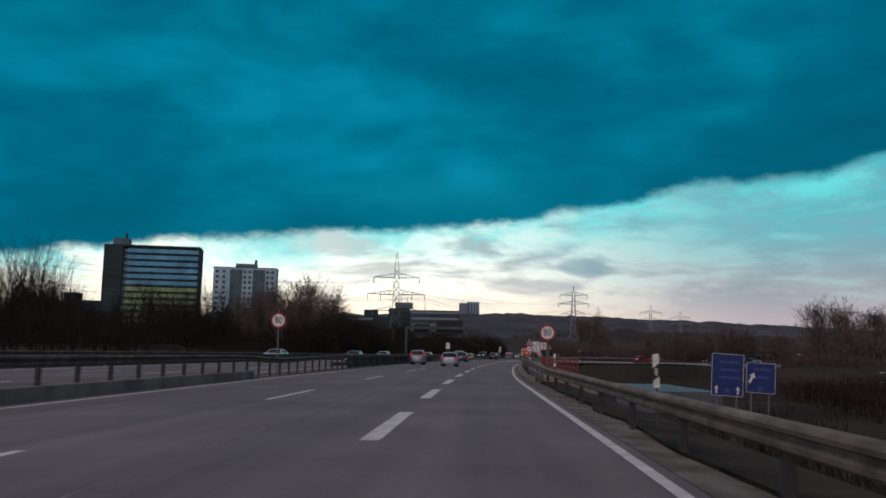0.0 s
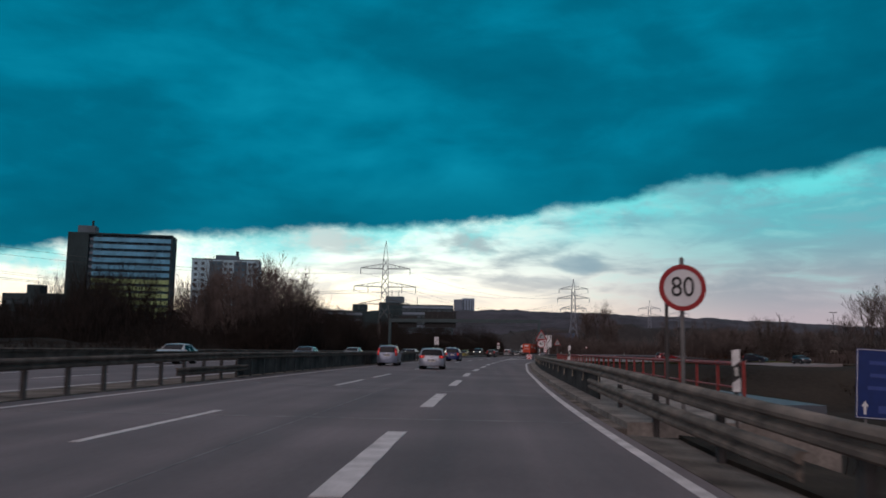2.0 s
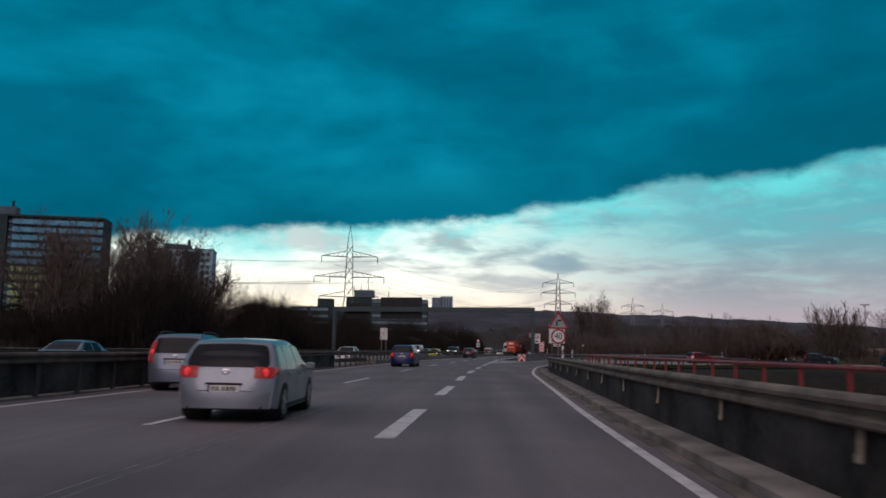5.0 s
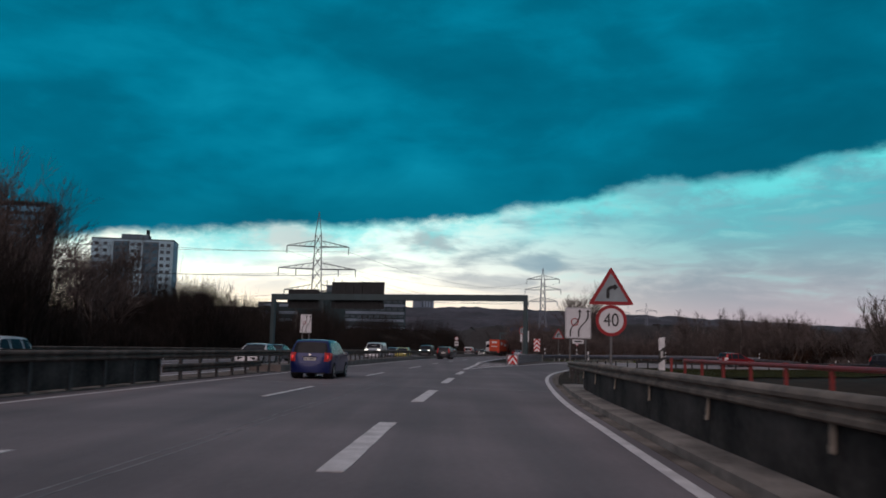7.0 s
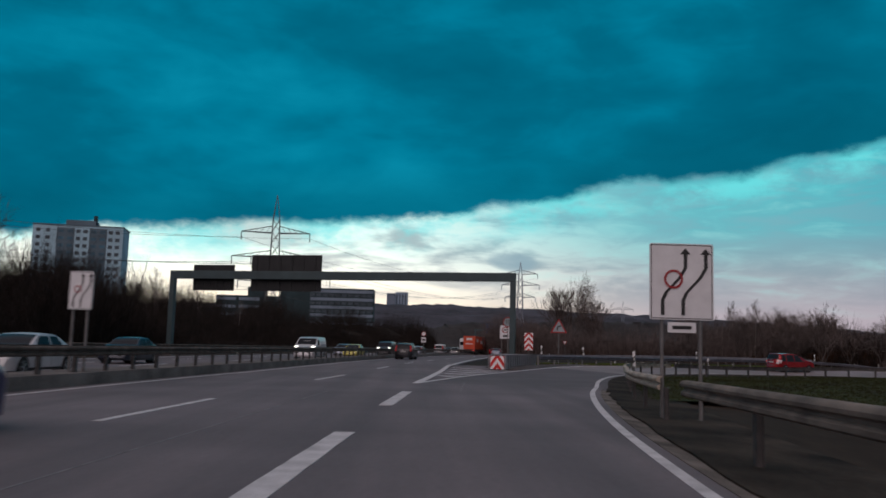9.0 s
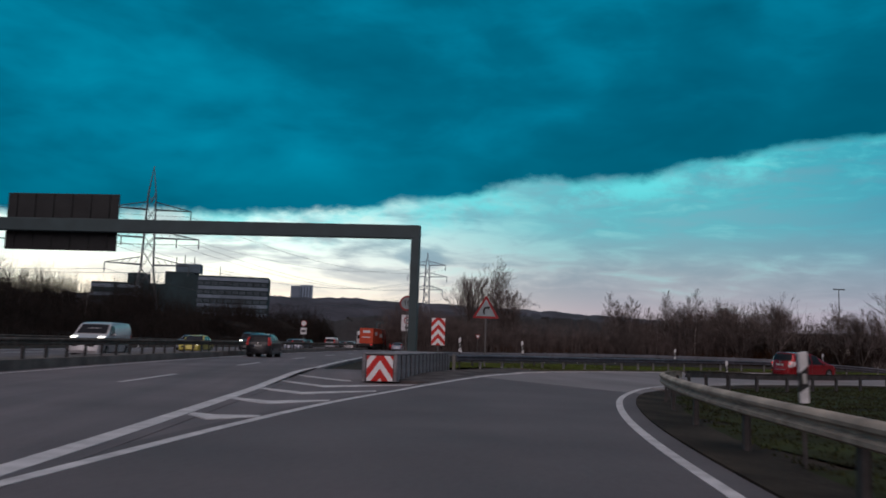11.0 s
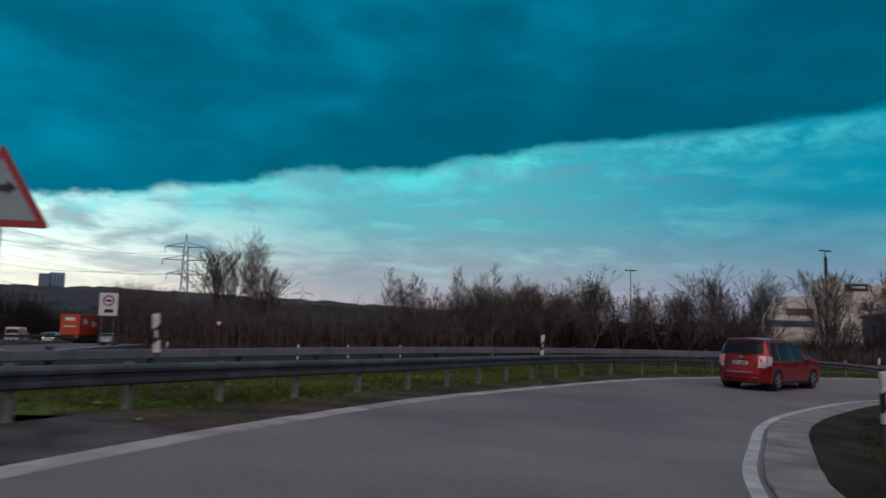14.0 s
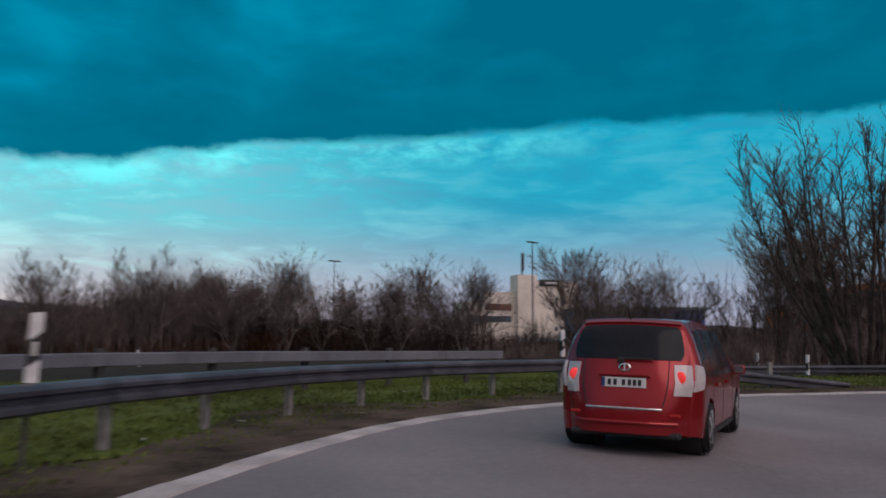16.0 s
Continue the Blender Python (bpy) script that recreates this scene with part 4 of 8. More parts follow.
def triangle(parent, apex, base, half):
    zc = base + (apex - base) / 3
    outer = round_corners([(-half, base), (half, base), (0, apex)], half * 0.12)
    k = 0.74
    inner = round_corners([(-half * k, zc + (base - zc) * k), (half * k, zc + (base - zc) * k), (0, zc + (apex - zc) * k)], half * 0.05)
    part("back_plate", prism(bmesh.new(), outer, 0.0, 0.012), SIGN_RED, parent, "red triangular rim")
    part("face", prism(bmesh.new(), inner, -0.004, 0.002), SIGN_BACKLIT, parent, "white triangular face in a backlit grey tone")
    # bent arrow to the right
    h = apex - base
    s = h * 0.30
    z0 = base + h * 0.17
    pts = [(-0.42, 0), (-0.15, 0)]
    for i in range(7):
        a = math.pi - math.pi / 2 * i / 6
        pts.append((0.20 + 0.35 * math.cos(a), 0.62 + 0.35 * math.sin(a) * 0.6))
    pts += [(0.25, 0.83), (0.25, 0.68), (0.62, 0.98), (0.25, 1.28), (0.25, 1.12)]
    for i in range(7):
        a = math.pi / 2 + math.pi / 2 * i / 6
        pts.append((0.20 + 0.62 * math.cos(a), 0.62 + 0.50 * math.sin(a)))
    part("arrow", prism(bmesh.new(), [(x * s, z0 + z * s) for x, z in pts], -0.010, -0.003), SIGN_BLACK, parent, "black bent arrow")


# speed limit signs on both sides
for nm, x, y, zc, r, foot in (("speed_limit_sign", 3.0, 44.3, 2.46, 0.41, 0.0), ("speed_limit_sign", -11.2, 44.7, 2.87, 0.41, 0.0)):
    sg = thing(nm, "round white speed limit sign with red rim on a grey pole", "traffic sign", pose(x, y, 0), group="speed limit signs")
    speed_disc(sg, zc, r, "80")
    pole(sg, foot, zc + r + 0.10)
    clamp(sg, zc + 0.2), clamp(sg, zc - 0.2)
sp = thing("bare_pole", "thin dark bare metal pole beside the guard rail", "pole", pose(3.2, 46.6, 0))
bm = bmesh.new()
tube(bm, (0, 0, 0), (0, 0, 2.85), 0.035, n=10)
part("shaft", bm, STEEL_DARK, sp, smooth=True)
bm = bmesh.new()
box(bm, 0, 0, 0.12, 0.16, 0.16, 0.06, 0.01)
part("foot_plate", bm, STEEL_DARK, sp)
# bend warning with 40 below
sg = thing("bend_warning_sign", "triangular bend warning sign above a round speed limit sign", "traffic sign", pose(5.85, 124.45, 0))
triangle(sg, 3.80, 2.68, 0.67)
speed_disc(sg, 2.22, 0.45, "40")
pole(sg, 0, 3.6)
clamp(sg, 2.85), clamp(sg, 2.4)
# bend warning at the nose
sg = thing("bend_warning_sign", "triangular red-rimmed bend warning sign on a grey pole", "traffic sign", pose(13.42, 192.36, 0, 0, 0, -10))
triangle(sg, 3.84, 2.69, 0.66)
pole(sg, -0.1, 3.6)
clamp(sg, 2.9), clamp(sg, 3.15)


def lane_board(x, y, z0, z1, w, turn=0, plate=True):
    """White board with two parting lane arrows and a small round sign on it."""
    sg = thing("lane_board", "white board with black parting lane arrows and a red ring", "traffic sign", pose(x, y, 0, 0, 0, turn), group="lane boards")
    h = z1 - z0
    part("board", prism(bmesh.new(), round_corners([(-w / 2, z0), (w / 2, z0), (w / 2, z1), (-w / 2, z1)], 0.05), 0, 0.03), SIGN_WHITE, sg, "white board")
    bm = bmesh.new()
    fr = [(-w / 2 * 0.95, z0 + 0.03), (w / 2 * 0.95, z0 + 0.03), (w / 2 * 0.95, z1 - 0.03), (-w / 2 * 0.95, z1 - 0.03)]
    for (ax, az), (bx, bz) in zip(fr, fr[1:] + fr[:1]):
        box(bm, (ax + bx) / 2, -0.003, (az + bz) / 2, abs(ax - bx) + 0.015, 0.006, abs(az - bz) + 0.015)
    part("border", bm, SIGN_BLACK, sg)
    for dx, sh in ((-0.30, 0.36), (0.02, 0.36)):
        pts = [(dx, 0.06), (dx, 0.25), (dx + 0.06, 0.36), (dx + sh * 0.75, 0.55), (dx + sh, 0.68), (dx + sh, 0.86)]
        pts = [(px * w, z0 + pz * h) for px, pz in pts]
        bm = bmesh.new()
        t = 0.028 * w
        prism(bm, [(a - t, b) for a, b in pts] + [(a + t, b) for a, b in pts[::-1]], -0.010, -0.002)
        tipx, tipz = pts[-1]
        prism(bm, [(tipx - 3 * t, tipz), (tipx + 3 * t, tipz), (tipx, tipz + 0.08 * h)], -0.010, -0.002)
        part("arrow", bm, SIGN_BLACK, sg, "black lane arrow")
    bm = bmesh.new()
    disc(bm, 0.15 * w, -0.018, 0.006, 24, 0.115 * w)
    o = part("ring", bm, SIGN_RED, sg, "red ring")
    o.matrix_basis = pose(-0.13 * w, 0, z0 + 0.53 * h)
    if plate:
        part("distance_plate", prism(bmesh.new(), round_corners([(-w * 0.22, z0 - 0.26), (w * 0.22, z0 - 0.26), (w * 0.22, z0 - 0.05), (-w * 0.22, z0 - 0.05)], 0.02), 0, 0.02), SIGN_WHITE, sg)
        bm = bmesh.new()
        box(bm, 0, -0.004, z0 - 0.155, w * 0.3, 0.008, 0.07)
        part("writing", bm, SIGN_BLACK, sg)
    for dx in (-w * 0.3, w * 0.3):
        bm = bmesh.new()
        tube(bm, (dx, 0.07, -0.3), (dx, 0.07, z1 - 0.05), 0.04, n=10)
        part("pole", bm, STEEL, sg, smooth=True)


lane_board(7.8, 143.0, 1.98, 3.55, 1.32)
lane_board(-7.25, 150.3, 2.1, 3.2, 0.68, plate=False)


def town_board(x, y, z0, z1, w, arrows, turn):
    sg = thing("direction_sign", "tall blue direction board with white writing on posts", "direction sign", pose(x, y, 0, 0, 3, turn), group="direction signs")
    part("board", prism(bmesh.new(), round_corners([(-w / 2, z0), (w / 2, z0), (w / 2, z1), (-w / 2, z1)], 0.08), 0, 0.05), SIGN_BLUE, sg, "blue board")
    bm = bmesh.new()
    b = 0.03
    for cx, cz, sx, sz in ((0, z0 + 0.05, w - 0.1, b), (0, z1 - 0.05, w - 0.1, b), (-w / 2 + 0.05, (z0 + z1) / 2, b, z1 - z0 - 0.1), (w / 2 - 0.05, (z0 + z1) / 2, b, z1 - z0 - 0.1)):
        box(bm, cx, -0.003, cz, sx, 0.008, sz)
    part("border", bm, SIGN_WHITE, sg)
    h = z1 - z0
    rows = ((0.80, 0.62), (0.62, 0.58), (0.44, 0.66)) if arrows == 2 else ((0.78, 0.6), (0.52, 0.42))
    for fz, fw in rows:
        bm = bmesh.new()
        box(bm, 0.05 * w, -0.004, z0 + fz * h, w * fw, 0.008, 0.20)
        part("writing", bm, SIGN_PALE, sg)
    for dx in ((-0.33, 0.33) if arrows == 2 else (-0.3,)):
        bm = bmesh.new()
        prism(bm, [((dx - 0.025) * w, z0 + 0.06 * h), ((dx + 0.025) * w, z0 + 0.06 * h), ((dx + 0.025) * w, z0 + 0.17 * h), ((dx + 0.07) * w, z0 + 0.17 * h),
                   (dx * w, z0 + 0.25 * h), ((dx - 0.07) * w, z0 + 0.17 * h), ((dx - 0.025) * w, z0 + 0.17 * h)], -0.009, -0.001)
        o = part("arrow", bm, SIGN_WHITE, sg)
        if arrows == 1:
            o.matrix_basis = Matrix.Translation((dx * w, 0, z0 + 0.5 * h)) @ Matrix.Rotation(radians(25), 4, "Y") @ Matrix.Diagonal((1.6, 1, 2.0, 1)) @ Matrix.Translation((-dx * w, 0, -z0 - 0.16 * h))
    bm = bmesh.new()
    box(bm, 0, -0.004, z0 + 0.14 * h, w * 0.16, 0.008, 0.4)
    part("route_plate", bm, SIGN_PALE, sg)
    for dx in (-w * 0.3, w * 0.3):
        bm = bmesh.new()
        tube(bm, (dx, 0.12, -5.2), (dx, 0.12, z1 - 0.2), 0.075, n=10)
        part("pole", bm, STEEL, sg, smooth=True)


town_board(20.8, 76.0, -1.95, 1.76, 2.75, 2, -4)
town_board(23.75, 76.3, -1.65, 1.02, 2.5, 1, -4)


# delineators
def delineator(h):
    th = thing("delineator", "white plastic delineator post with a slanted black band", "delineator post", group="delineator posts")
    w, d = 0.12, 0.09
    prof = [(-w / 2, -d / 2), (w / 2, -d / 2), (w / 2 * 0.6, d / 2), (-w / 2 * 0.6, d / 2)]

    def ring_at(bm, zl, zr):
        return [bm.verts.new((x, y, zl if x < 0 else zr)) for x, y in prof]

    def column(z0l, z0r, z1l, z1r):
        bm = bmesh.new()
        a, b = ring_at(bm, z0l, z0r), ring_at(bm, z1l, z1r)
        for i in range(4):
            j = (i + 1) % 4
            bm.faces.new((a[i], a[j], b[j], b[i]))
        bm.faces.new(a[::-1]), bm.faces.new(b)
        bmesh.ops.bevel(bm, geom=[e for e in bm.edges if abs(e.verts[0].co.z - e.verts[1].co.z) > 0.1], offset=0.012, segments=2, affect="EDGES")
        return bm

    part("foot", column(0, 0, h * 0.20, h * 0.34), POST_WHITE, th, "white foot")
    part("band", column(h * 0.20, h * 0.34, h * 0.58, h * 0.72), POST_BLACK, th, "black band")
    part("head", column(h * 0.58, h * 0.72, h * 0.97, h), POST_WHITE, th, "white head")
    bm = bmesh.new()
    box(bm, 0, -d / 2 - 0.004, h * 0.47, 0.045, 0.012, h * 0.20, 0.006)
    part("reflector", bm, REFLECT, th, "white reflector")
    if h < 0.8:
        bm = bmesh.new()
        box(bm, 0, 0.02, -0.45, 0.05, 0.03, 0.96, 0.005)
        part("stake", bm, STEEL_DARK, th, "dark steel stake")
    return th


D = delineator(0.62)
D.matrix_world = pose(3.15, 66.1, 0.98, 0, 3)
DG = delineator(1.0)
DG.matrix_world = pose(-27.5, 60, -0.1)
spots = [(3.2, 41.9, 0.76), (5.1, 115.8, 0.98), (3.05, 15.8, 0.74), (27.7, 202.75, 0.70), (40.8, 207.5, 0.70), (51.6, 206.6, 0.05), (15.66, 193.76, 0.66), (11.3, 160.6, 0.74), (23.4, 187.0, 0.60), (11.4, 187.6, 0.70)]
for x, y, z in spots:
    copy_thing(D, pose(x, y, z + bank_z(x, y), 0, random.uniform(-4, 4), random.uniform(-12, -2)))
for y in range(20, 300, 25):
    copy_thing(DG, pose(x_of(EDGE_L, y) - 17.4, y, 0.0))
for p in ((52, 211, -0.1), (61, 213, -0.1), (28, 236, -0.1), (33, 241, -0.1), (39, 246, -0.1), (20, 240, -0.1), (46, 243, -0.1)):
    copy_thing(DG, pose(*p, 0, random.uniform(-5, 5), -30))


# chevron board behind the crash cushion
def chevrons(parent, w, z0, z1, n, y=-0.004, share=0.5, shift=0.0, pitch=0.55):
    """Red chevron bands on a white plate, pointing up."""
    h = z1 - z0
    part("plate", prism(bmesh.new(), [(-w / 2, z0), (w / 2, z0), (w / 2, z1), (-w / 2, z1)], 0, 0.03), CHEVRON_WHITE, parent, "white plate")
    step = h / n
    for k in range(-2, int(n) + 2):
        zb = z0 + (k + shift) * step
        rise = w * pitch
        t = step * share

        def clip(poly):
            for lim, sgn in ((z0, 1), (z1, -1)):
                out = []
                for (ax, az), (bx, bz) in zip(poly, poly[1:] + poly[:1]):
                    ia, ib = sgn * (az - lim) >= 0, sgn * (bz - lim) >= 0
                    if ia:
                        out.append((ax, az))
                    if ia != ib:
                        u = (lim - az) / (bz - az)
                        out.append((ax + (bx - ax) * u, lim))
                poly = out
                if not poly:
                    return poly
            return poly

        for s in (-1, 1):
            poly = clip([(0, zb + rise), (s * w / 2, zb), (s * w / 2, zb + t), (0, zb + rise + t)])
            if len(poly) > 2:
                if s > 0:
                    poly = poly[::-1]
                part("red_band", prism(bmesh.new(), poly, y - 0.002, y + 0.003), CHEVRON_RED, parent, "red slanted band")


cb = thing("chevron_board", "tall red and white chevron board on a post", "traffic sign", pose(11.2, 193.35, 0, 0, 0, -12))
chevrons(cb, 0.68, 1.28, 2.64, 3)
pole(cb, 0, 2.6, 0.045, 0.08)
rs = thing("round_sign", "round red-rimmed traffic sign on a grey pole", "traffic sign", pose(10.4, 201.9, 0, 0, 0, -10))
speed_disc(rs, 3.73, 0.45, "10", SIGN_BACKLIT)
pole(rs, 0, 4.2)

# crash cushion: corrugated side panels, red-white nose plate
cush = thing("crash_cushion", "grey corrugated crash cushion with a red and white chevron front", "crash barrier")
front_l, front_r = Vector((6.90, 178.80)), Vector((7.84, 178.85))
back_l, back_r = Vector((9.3, 192.2)), Vector((11.45, 191.1))
N = 15
CUSHION = mat("cushion_grey", (0.235, 0.225, 0.240), 0.75, 0.0, var=0.3, scale=1.2, fine=14, bump=0.25, spec=0.25)
CUSHION_DARK = mat("cushion_cover_grey", (0.045, 0.042, 0.045), 0.8, 0.0, var=0.3, scale=2, fine=14, bump=0.25, spec=0.2)
for (f0, b0, sgn) in ((front_l, back_l, -1), (front_r, back_r, 1)):
    for k in range(N):
        # each fender overlaps the next; its trailing edge is wavy and stands proud
        a, b = f0.lerp(b0, k / N), f0.lerp(b0, (k + 1.15) / N if k < N - 1 else 1.0)
        d = b - a
        Ld = d.length
        bm = bmesh.new()
        rows = []
        for u, out in ((0.0, 0.030), (0.25, 0.075), (0.55, 0.095), (0.85, 0.110), (1.0, 0.105)):
            col_ = []
            for i in range(13):
                v = i / 12
                wave = 0.012 * math.cos(v * 6.2832 * 4) * (u if u > 0.5 else 0)
                col_.append(bm.verts.new((sgn * (out + 0.006 * math.cos(v * 6.2832 * 4)), Ld * (1 - u) + wave if u < 1 else wave * 1.4, 0.05 + 0.86 * v)))
            rows.append(col_)
        for r_, s_ in zip(rows, rows[1:]):
            for i in range(12):
                bm.faces.new((r_[i], r_[i + 1], s_[i + 1], s_[i]))
        ex = bmesh.ops.extrude_face_region(bm, geom=bm.faces[:])
        for v in ex["geom"]:
            if isinstance(v, bmesh.types.BMVert):
                v.co.x -= sgn * 0.02
        bmesh.ops.recalc_face_normals(bm, faces=bm.faces[:])
        o = part("fender_panel", bm, CUSHION, cush, smooth=True)
        o.matrix_basis = pose(a.x, a.y, 0, 0, 0, math.degrees(math.atan2(-d.x, d.y)))
for nm, z0, z1, grow, mt in (("core", 0.04, 0.86, -0.02, CUSHION_DARK), ("cover", 0.89, 0.915, 0.09, CUSHION_DARK), ("cover_lip", 0.925, 0.955, 0.07, CUSHION)):
    bm = bmesh.new()
    g = Vector((grow, 0))
    slab(bm, [tuple(front_l - g), tuple(front_r + g), tuple(back_r + g), tuple(back_l - g)], z0, z1)
    part(nm, bm, mt, cush)
d = front_r - front_l
cx = (front_l + front_r) / 2
nose = new("nose_plate")
nose.parent = cush
nose.matrix_basis = pose(cx.x, cx.y - 0.06, 0, 0, 0, math.degrees(math.atan2(d.y, d.x)))
chevrons(nose, d.length - 0.08, 0.06, 0.88, 1.40, -0.004, 0.52, -0.86, 0.70)
for dx in (-0.51, 0.51):
    bm = bmesh.new()
    tube(bm, (dx, 0.06, 0.05), (dx, 0.06, 0.91), 0.07, n=14)
    part("corner_roll", bm, CUSHION, nose, smooth=True)

# ---------------------------------------------------------------- sign gantry
gan = thing("sign_gantry", "grey steel gantry across the motorway carrying dark sign boards", "sign gantry")
gr, gl = Vector((10.14, 195.6)), Vector((-19.8, 202.8))
gd = (gl - gr)
ga = math.degrees(math.atan2(gd.y, gd.x))
bm = bmesh.new()
box(bm, gd.length / 2, 0, 7.23, gd.length + 0.46, 0.5, 0.72, 0.03)
o = part("beam", bm, GANTRY, gan, "box beam")
o.matrix_basis = pose(gr.x, gr.y, 0, 0, 0, ga)
for p in (gr, gl):
    bm = bmesh.new()
    box(bm, 0, 0, 3.43, 0.46, 0.5, 6.9, 0.03)
    o = part("leg", bm, GANTRY, gan)
    o.matrix_basis = pose(p.x, p.y, 0, 0, 0, ga)
    bm = bmesh.new()
    box(bm, 0, 0, 0.05, 0.9, 0.9, 0.14, 0.02)
    o = part("base_plate", bm, CONCRETE, gan)
    o.matrix_basis = pose(p.x, p.y, 0, 0, 0, ga)
for x0, x1, z0, z1 in ((16.9, 23.5, 5.86, 9.08), (25.1, 29.1, 5.86, 8.18)):
    bd = new("sign_board")
    bd.parent = gan
    bd.matrix_basis = pose(gr.x, gr.y, 0, 0, 0, ga) @ pose((x0 + x1) / 2, -0.45, 0)
    bm = bmesh.new()
    box(bm, 0, 0, (z0 + z1) / 2, x1 - x0, 0.08, z1 - z0, 0.02)
    part("panel", bm, BOARD_BACK, bd, "dark back of a sign board")
    for i in range(6):
        bm = bmesh.new()
        box(bm, -(x1 - x0) / 2 + (i + 0.5) * (x1 - x0) / 6, 0.07, (z0 + z1) / 2, 0.06, 0.07, z1 - z0 - 0.06, 0.01)
        part("rib", bm, BOARD_BACK, bd)


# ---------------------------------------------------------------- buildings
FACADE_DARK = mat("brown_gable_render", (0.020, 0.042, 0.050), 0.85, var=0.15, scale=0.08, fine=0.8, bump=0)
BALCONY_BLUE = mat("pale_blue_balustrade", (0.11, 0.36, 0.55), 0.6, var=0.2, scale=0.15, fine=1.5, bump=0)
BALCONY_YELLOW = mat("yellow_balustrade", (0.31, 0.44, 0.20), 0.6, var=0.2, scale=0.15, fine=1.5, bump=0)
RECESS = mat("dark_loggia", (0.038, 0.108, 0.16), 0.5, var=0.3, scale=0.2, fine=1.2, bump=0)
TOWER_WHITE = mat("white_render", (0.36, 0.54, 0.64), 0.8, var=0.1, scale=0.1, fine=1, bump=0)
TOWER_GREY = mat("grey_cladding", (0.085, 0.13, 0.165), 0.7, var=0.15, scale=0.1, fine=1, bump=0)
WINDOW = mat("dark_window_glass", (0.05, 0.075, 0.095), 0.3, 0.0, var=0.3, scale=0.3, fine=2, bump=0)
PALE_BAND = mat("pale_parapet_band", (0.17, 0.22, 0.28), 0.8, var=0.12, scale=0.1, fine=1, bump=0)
CREAM = mat("cream_render", (0.72, 0.66, 0.58), 0.8, var=0.12, scale=0.1, fine=1, bump=0.05)
ORANGE = mat("orange_cladding", (0.85, 0.19, 0.02), 0.5, var=0.1, scale=0.2, fine=2, bump=0)
BLUE_SHED = mat("blue_shed", (0.03, 0.06, 0.16), 0.5, var=0.2, scale=0.2, fine=2, bump=0)


def block(parent, name, material, x0, x1, y0, y1, z0, z1, label=""):
    bm = bmesh.new()
    box(bm, (x0 + x1) / 2, (y0 + y1) / 2, (z0 + z1) / 2, x1 - x0, y1 - y0, z1 - z0)
    return part(name, bm, material, parent, label)


def slab_block():
    """Long slab of flats: dark gable, balcony bands on every storey, set back loggias."""
    b = thing("slab_block", "long high block of flats with blue and yellow balcony bands", "apartment building", pose(-164.4, 374, -2, 0, 0, 12))
    L, Dp, H, n = 31.2, 13.0, 49.5, 16
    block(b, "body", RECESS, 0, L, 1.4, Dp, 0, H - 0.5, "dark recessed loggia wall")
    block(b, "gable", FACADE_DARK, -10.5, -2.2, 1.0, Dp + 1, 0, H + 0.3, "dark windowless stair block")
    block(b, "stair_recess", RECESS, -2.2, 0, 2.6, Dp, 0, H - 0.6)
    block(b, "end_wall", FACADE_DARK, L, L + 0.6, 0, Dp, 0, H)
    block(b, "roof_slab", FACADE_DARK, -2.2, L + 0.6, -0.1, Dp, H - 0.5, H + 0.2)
    block(b, "lift_house", TOWER_GREY, -7.5, -0.5, 4, 10, H + 0.2, H + 3.6)
    bm = bmesh.new()
    tube(bm, (-2.0, 6, H + 3.5), (-2.0, 6, H + 6), 0.5, n=8)
    part("flue", bm, FACADE_DARK, b)
    for k in range(n):
        z = H - 2.4 - k * (H - 3) / n
        bm = bmesh.new()
        box(bm, L / 2, 0.1, z, L, 0.25, 1.75)
        box(bm, L / 2, 0.75, z - 0.62, L, 1.4, 0.16)
        part("balcony_band", bm, BALCONY_BLUE if k < 6 else BALCONY_YELLOW, b)
        bm = bmesh.new()
        box(bm, -1.1, 2.2, z + 0.1, 1.6, 0.8, 0.9)
        part("stair_window", bm, PALE_BAND, b)
        for i in range(8):
            if (i * 7 + k * 5) % 3 == 0:
                bm = bmesh.new()
                box(bm, 2 + i * 3.7, 1.36, z + 1.3, 1.6, 0.1, 1.3)
                part("loggia_window", bm, WINDOW, b)
    for i in range(1, 10):
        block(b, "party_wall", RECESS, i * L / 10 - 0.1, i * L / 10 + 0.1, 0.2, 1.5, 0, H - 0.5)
    return b


def point_block():
    """White tower of flats with grey loggia stripes and rows of windows."""
    b = thing("point_block", "white tower block with grey stripes and small windows", "apartment building", pose(-160.5, 483, -2, 0, 0, 10))
    L, Dp, H = 36.0, 16.0, 50.5
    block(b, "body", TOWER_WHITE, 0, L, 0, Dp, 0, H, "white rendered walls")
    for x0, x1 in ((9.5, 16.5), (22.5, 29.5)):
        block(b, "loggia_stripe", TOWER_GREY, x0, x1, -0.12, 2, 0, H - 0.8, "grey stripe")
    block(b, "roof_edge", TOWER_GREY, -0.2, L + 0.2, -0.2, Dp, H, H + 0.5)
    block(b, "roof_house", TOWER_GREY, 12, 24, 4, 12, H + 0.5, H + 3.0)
    block(b, "chimney", FACADE_DARK, 22.8, 24.2, 5, 6.5, H + 0.5, H + 5.4)
    n = 15
    for k in range(n):
        z = H - 2.2 - k * (H - 4) / n
        for x in (2.2, 6.0, 18.0, 20.8, 31.0, 33.8):
            bm = bmesh.new()
            box(bm, x, -0.05, z, 1.7, 0.12, 1.5)
            part("window", bm, WINDOW, b)
        for x in (11.2, 14.8, 24.2, 27.8):
            bm = bmesh.new()
            box(bm, x, -0.18, z, 2.2, 0.14, 1.3)
            part("loggia", bm, RECESS, b)
    return b


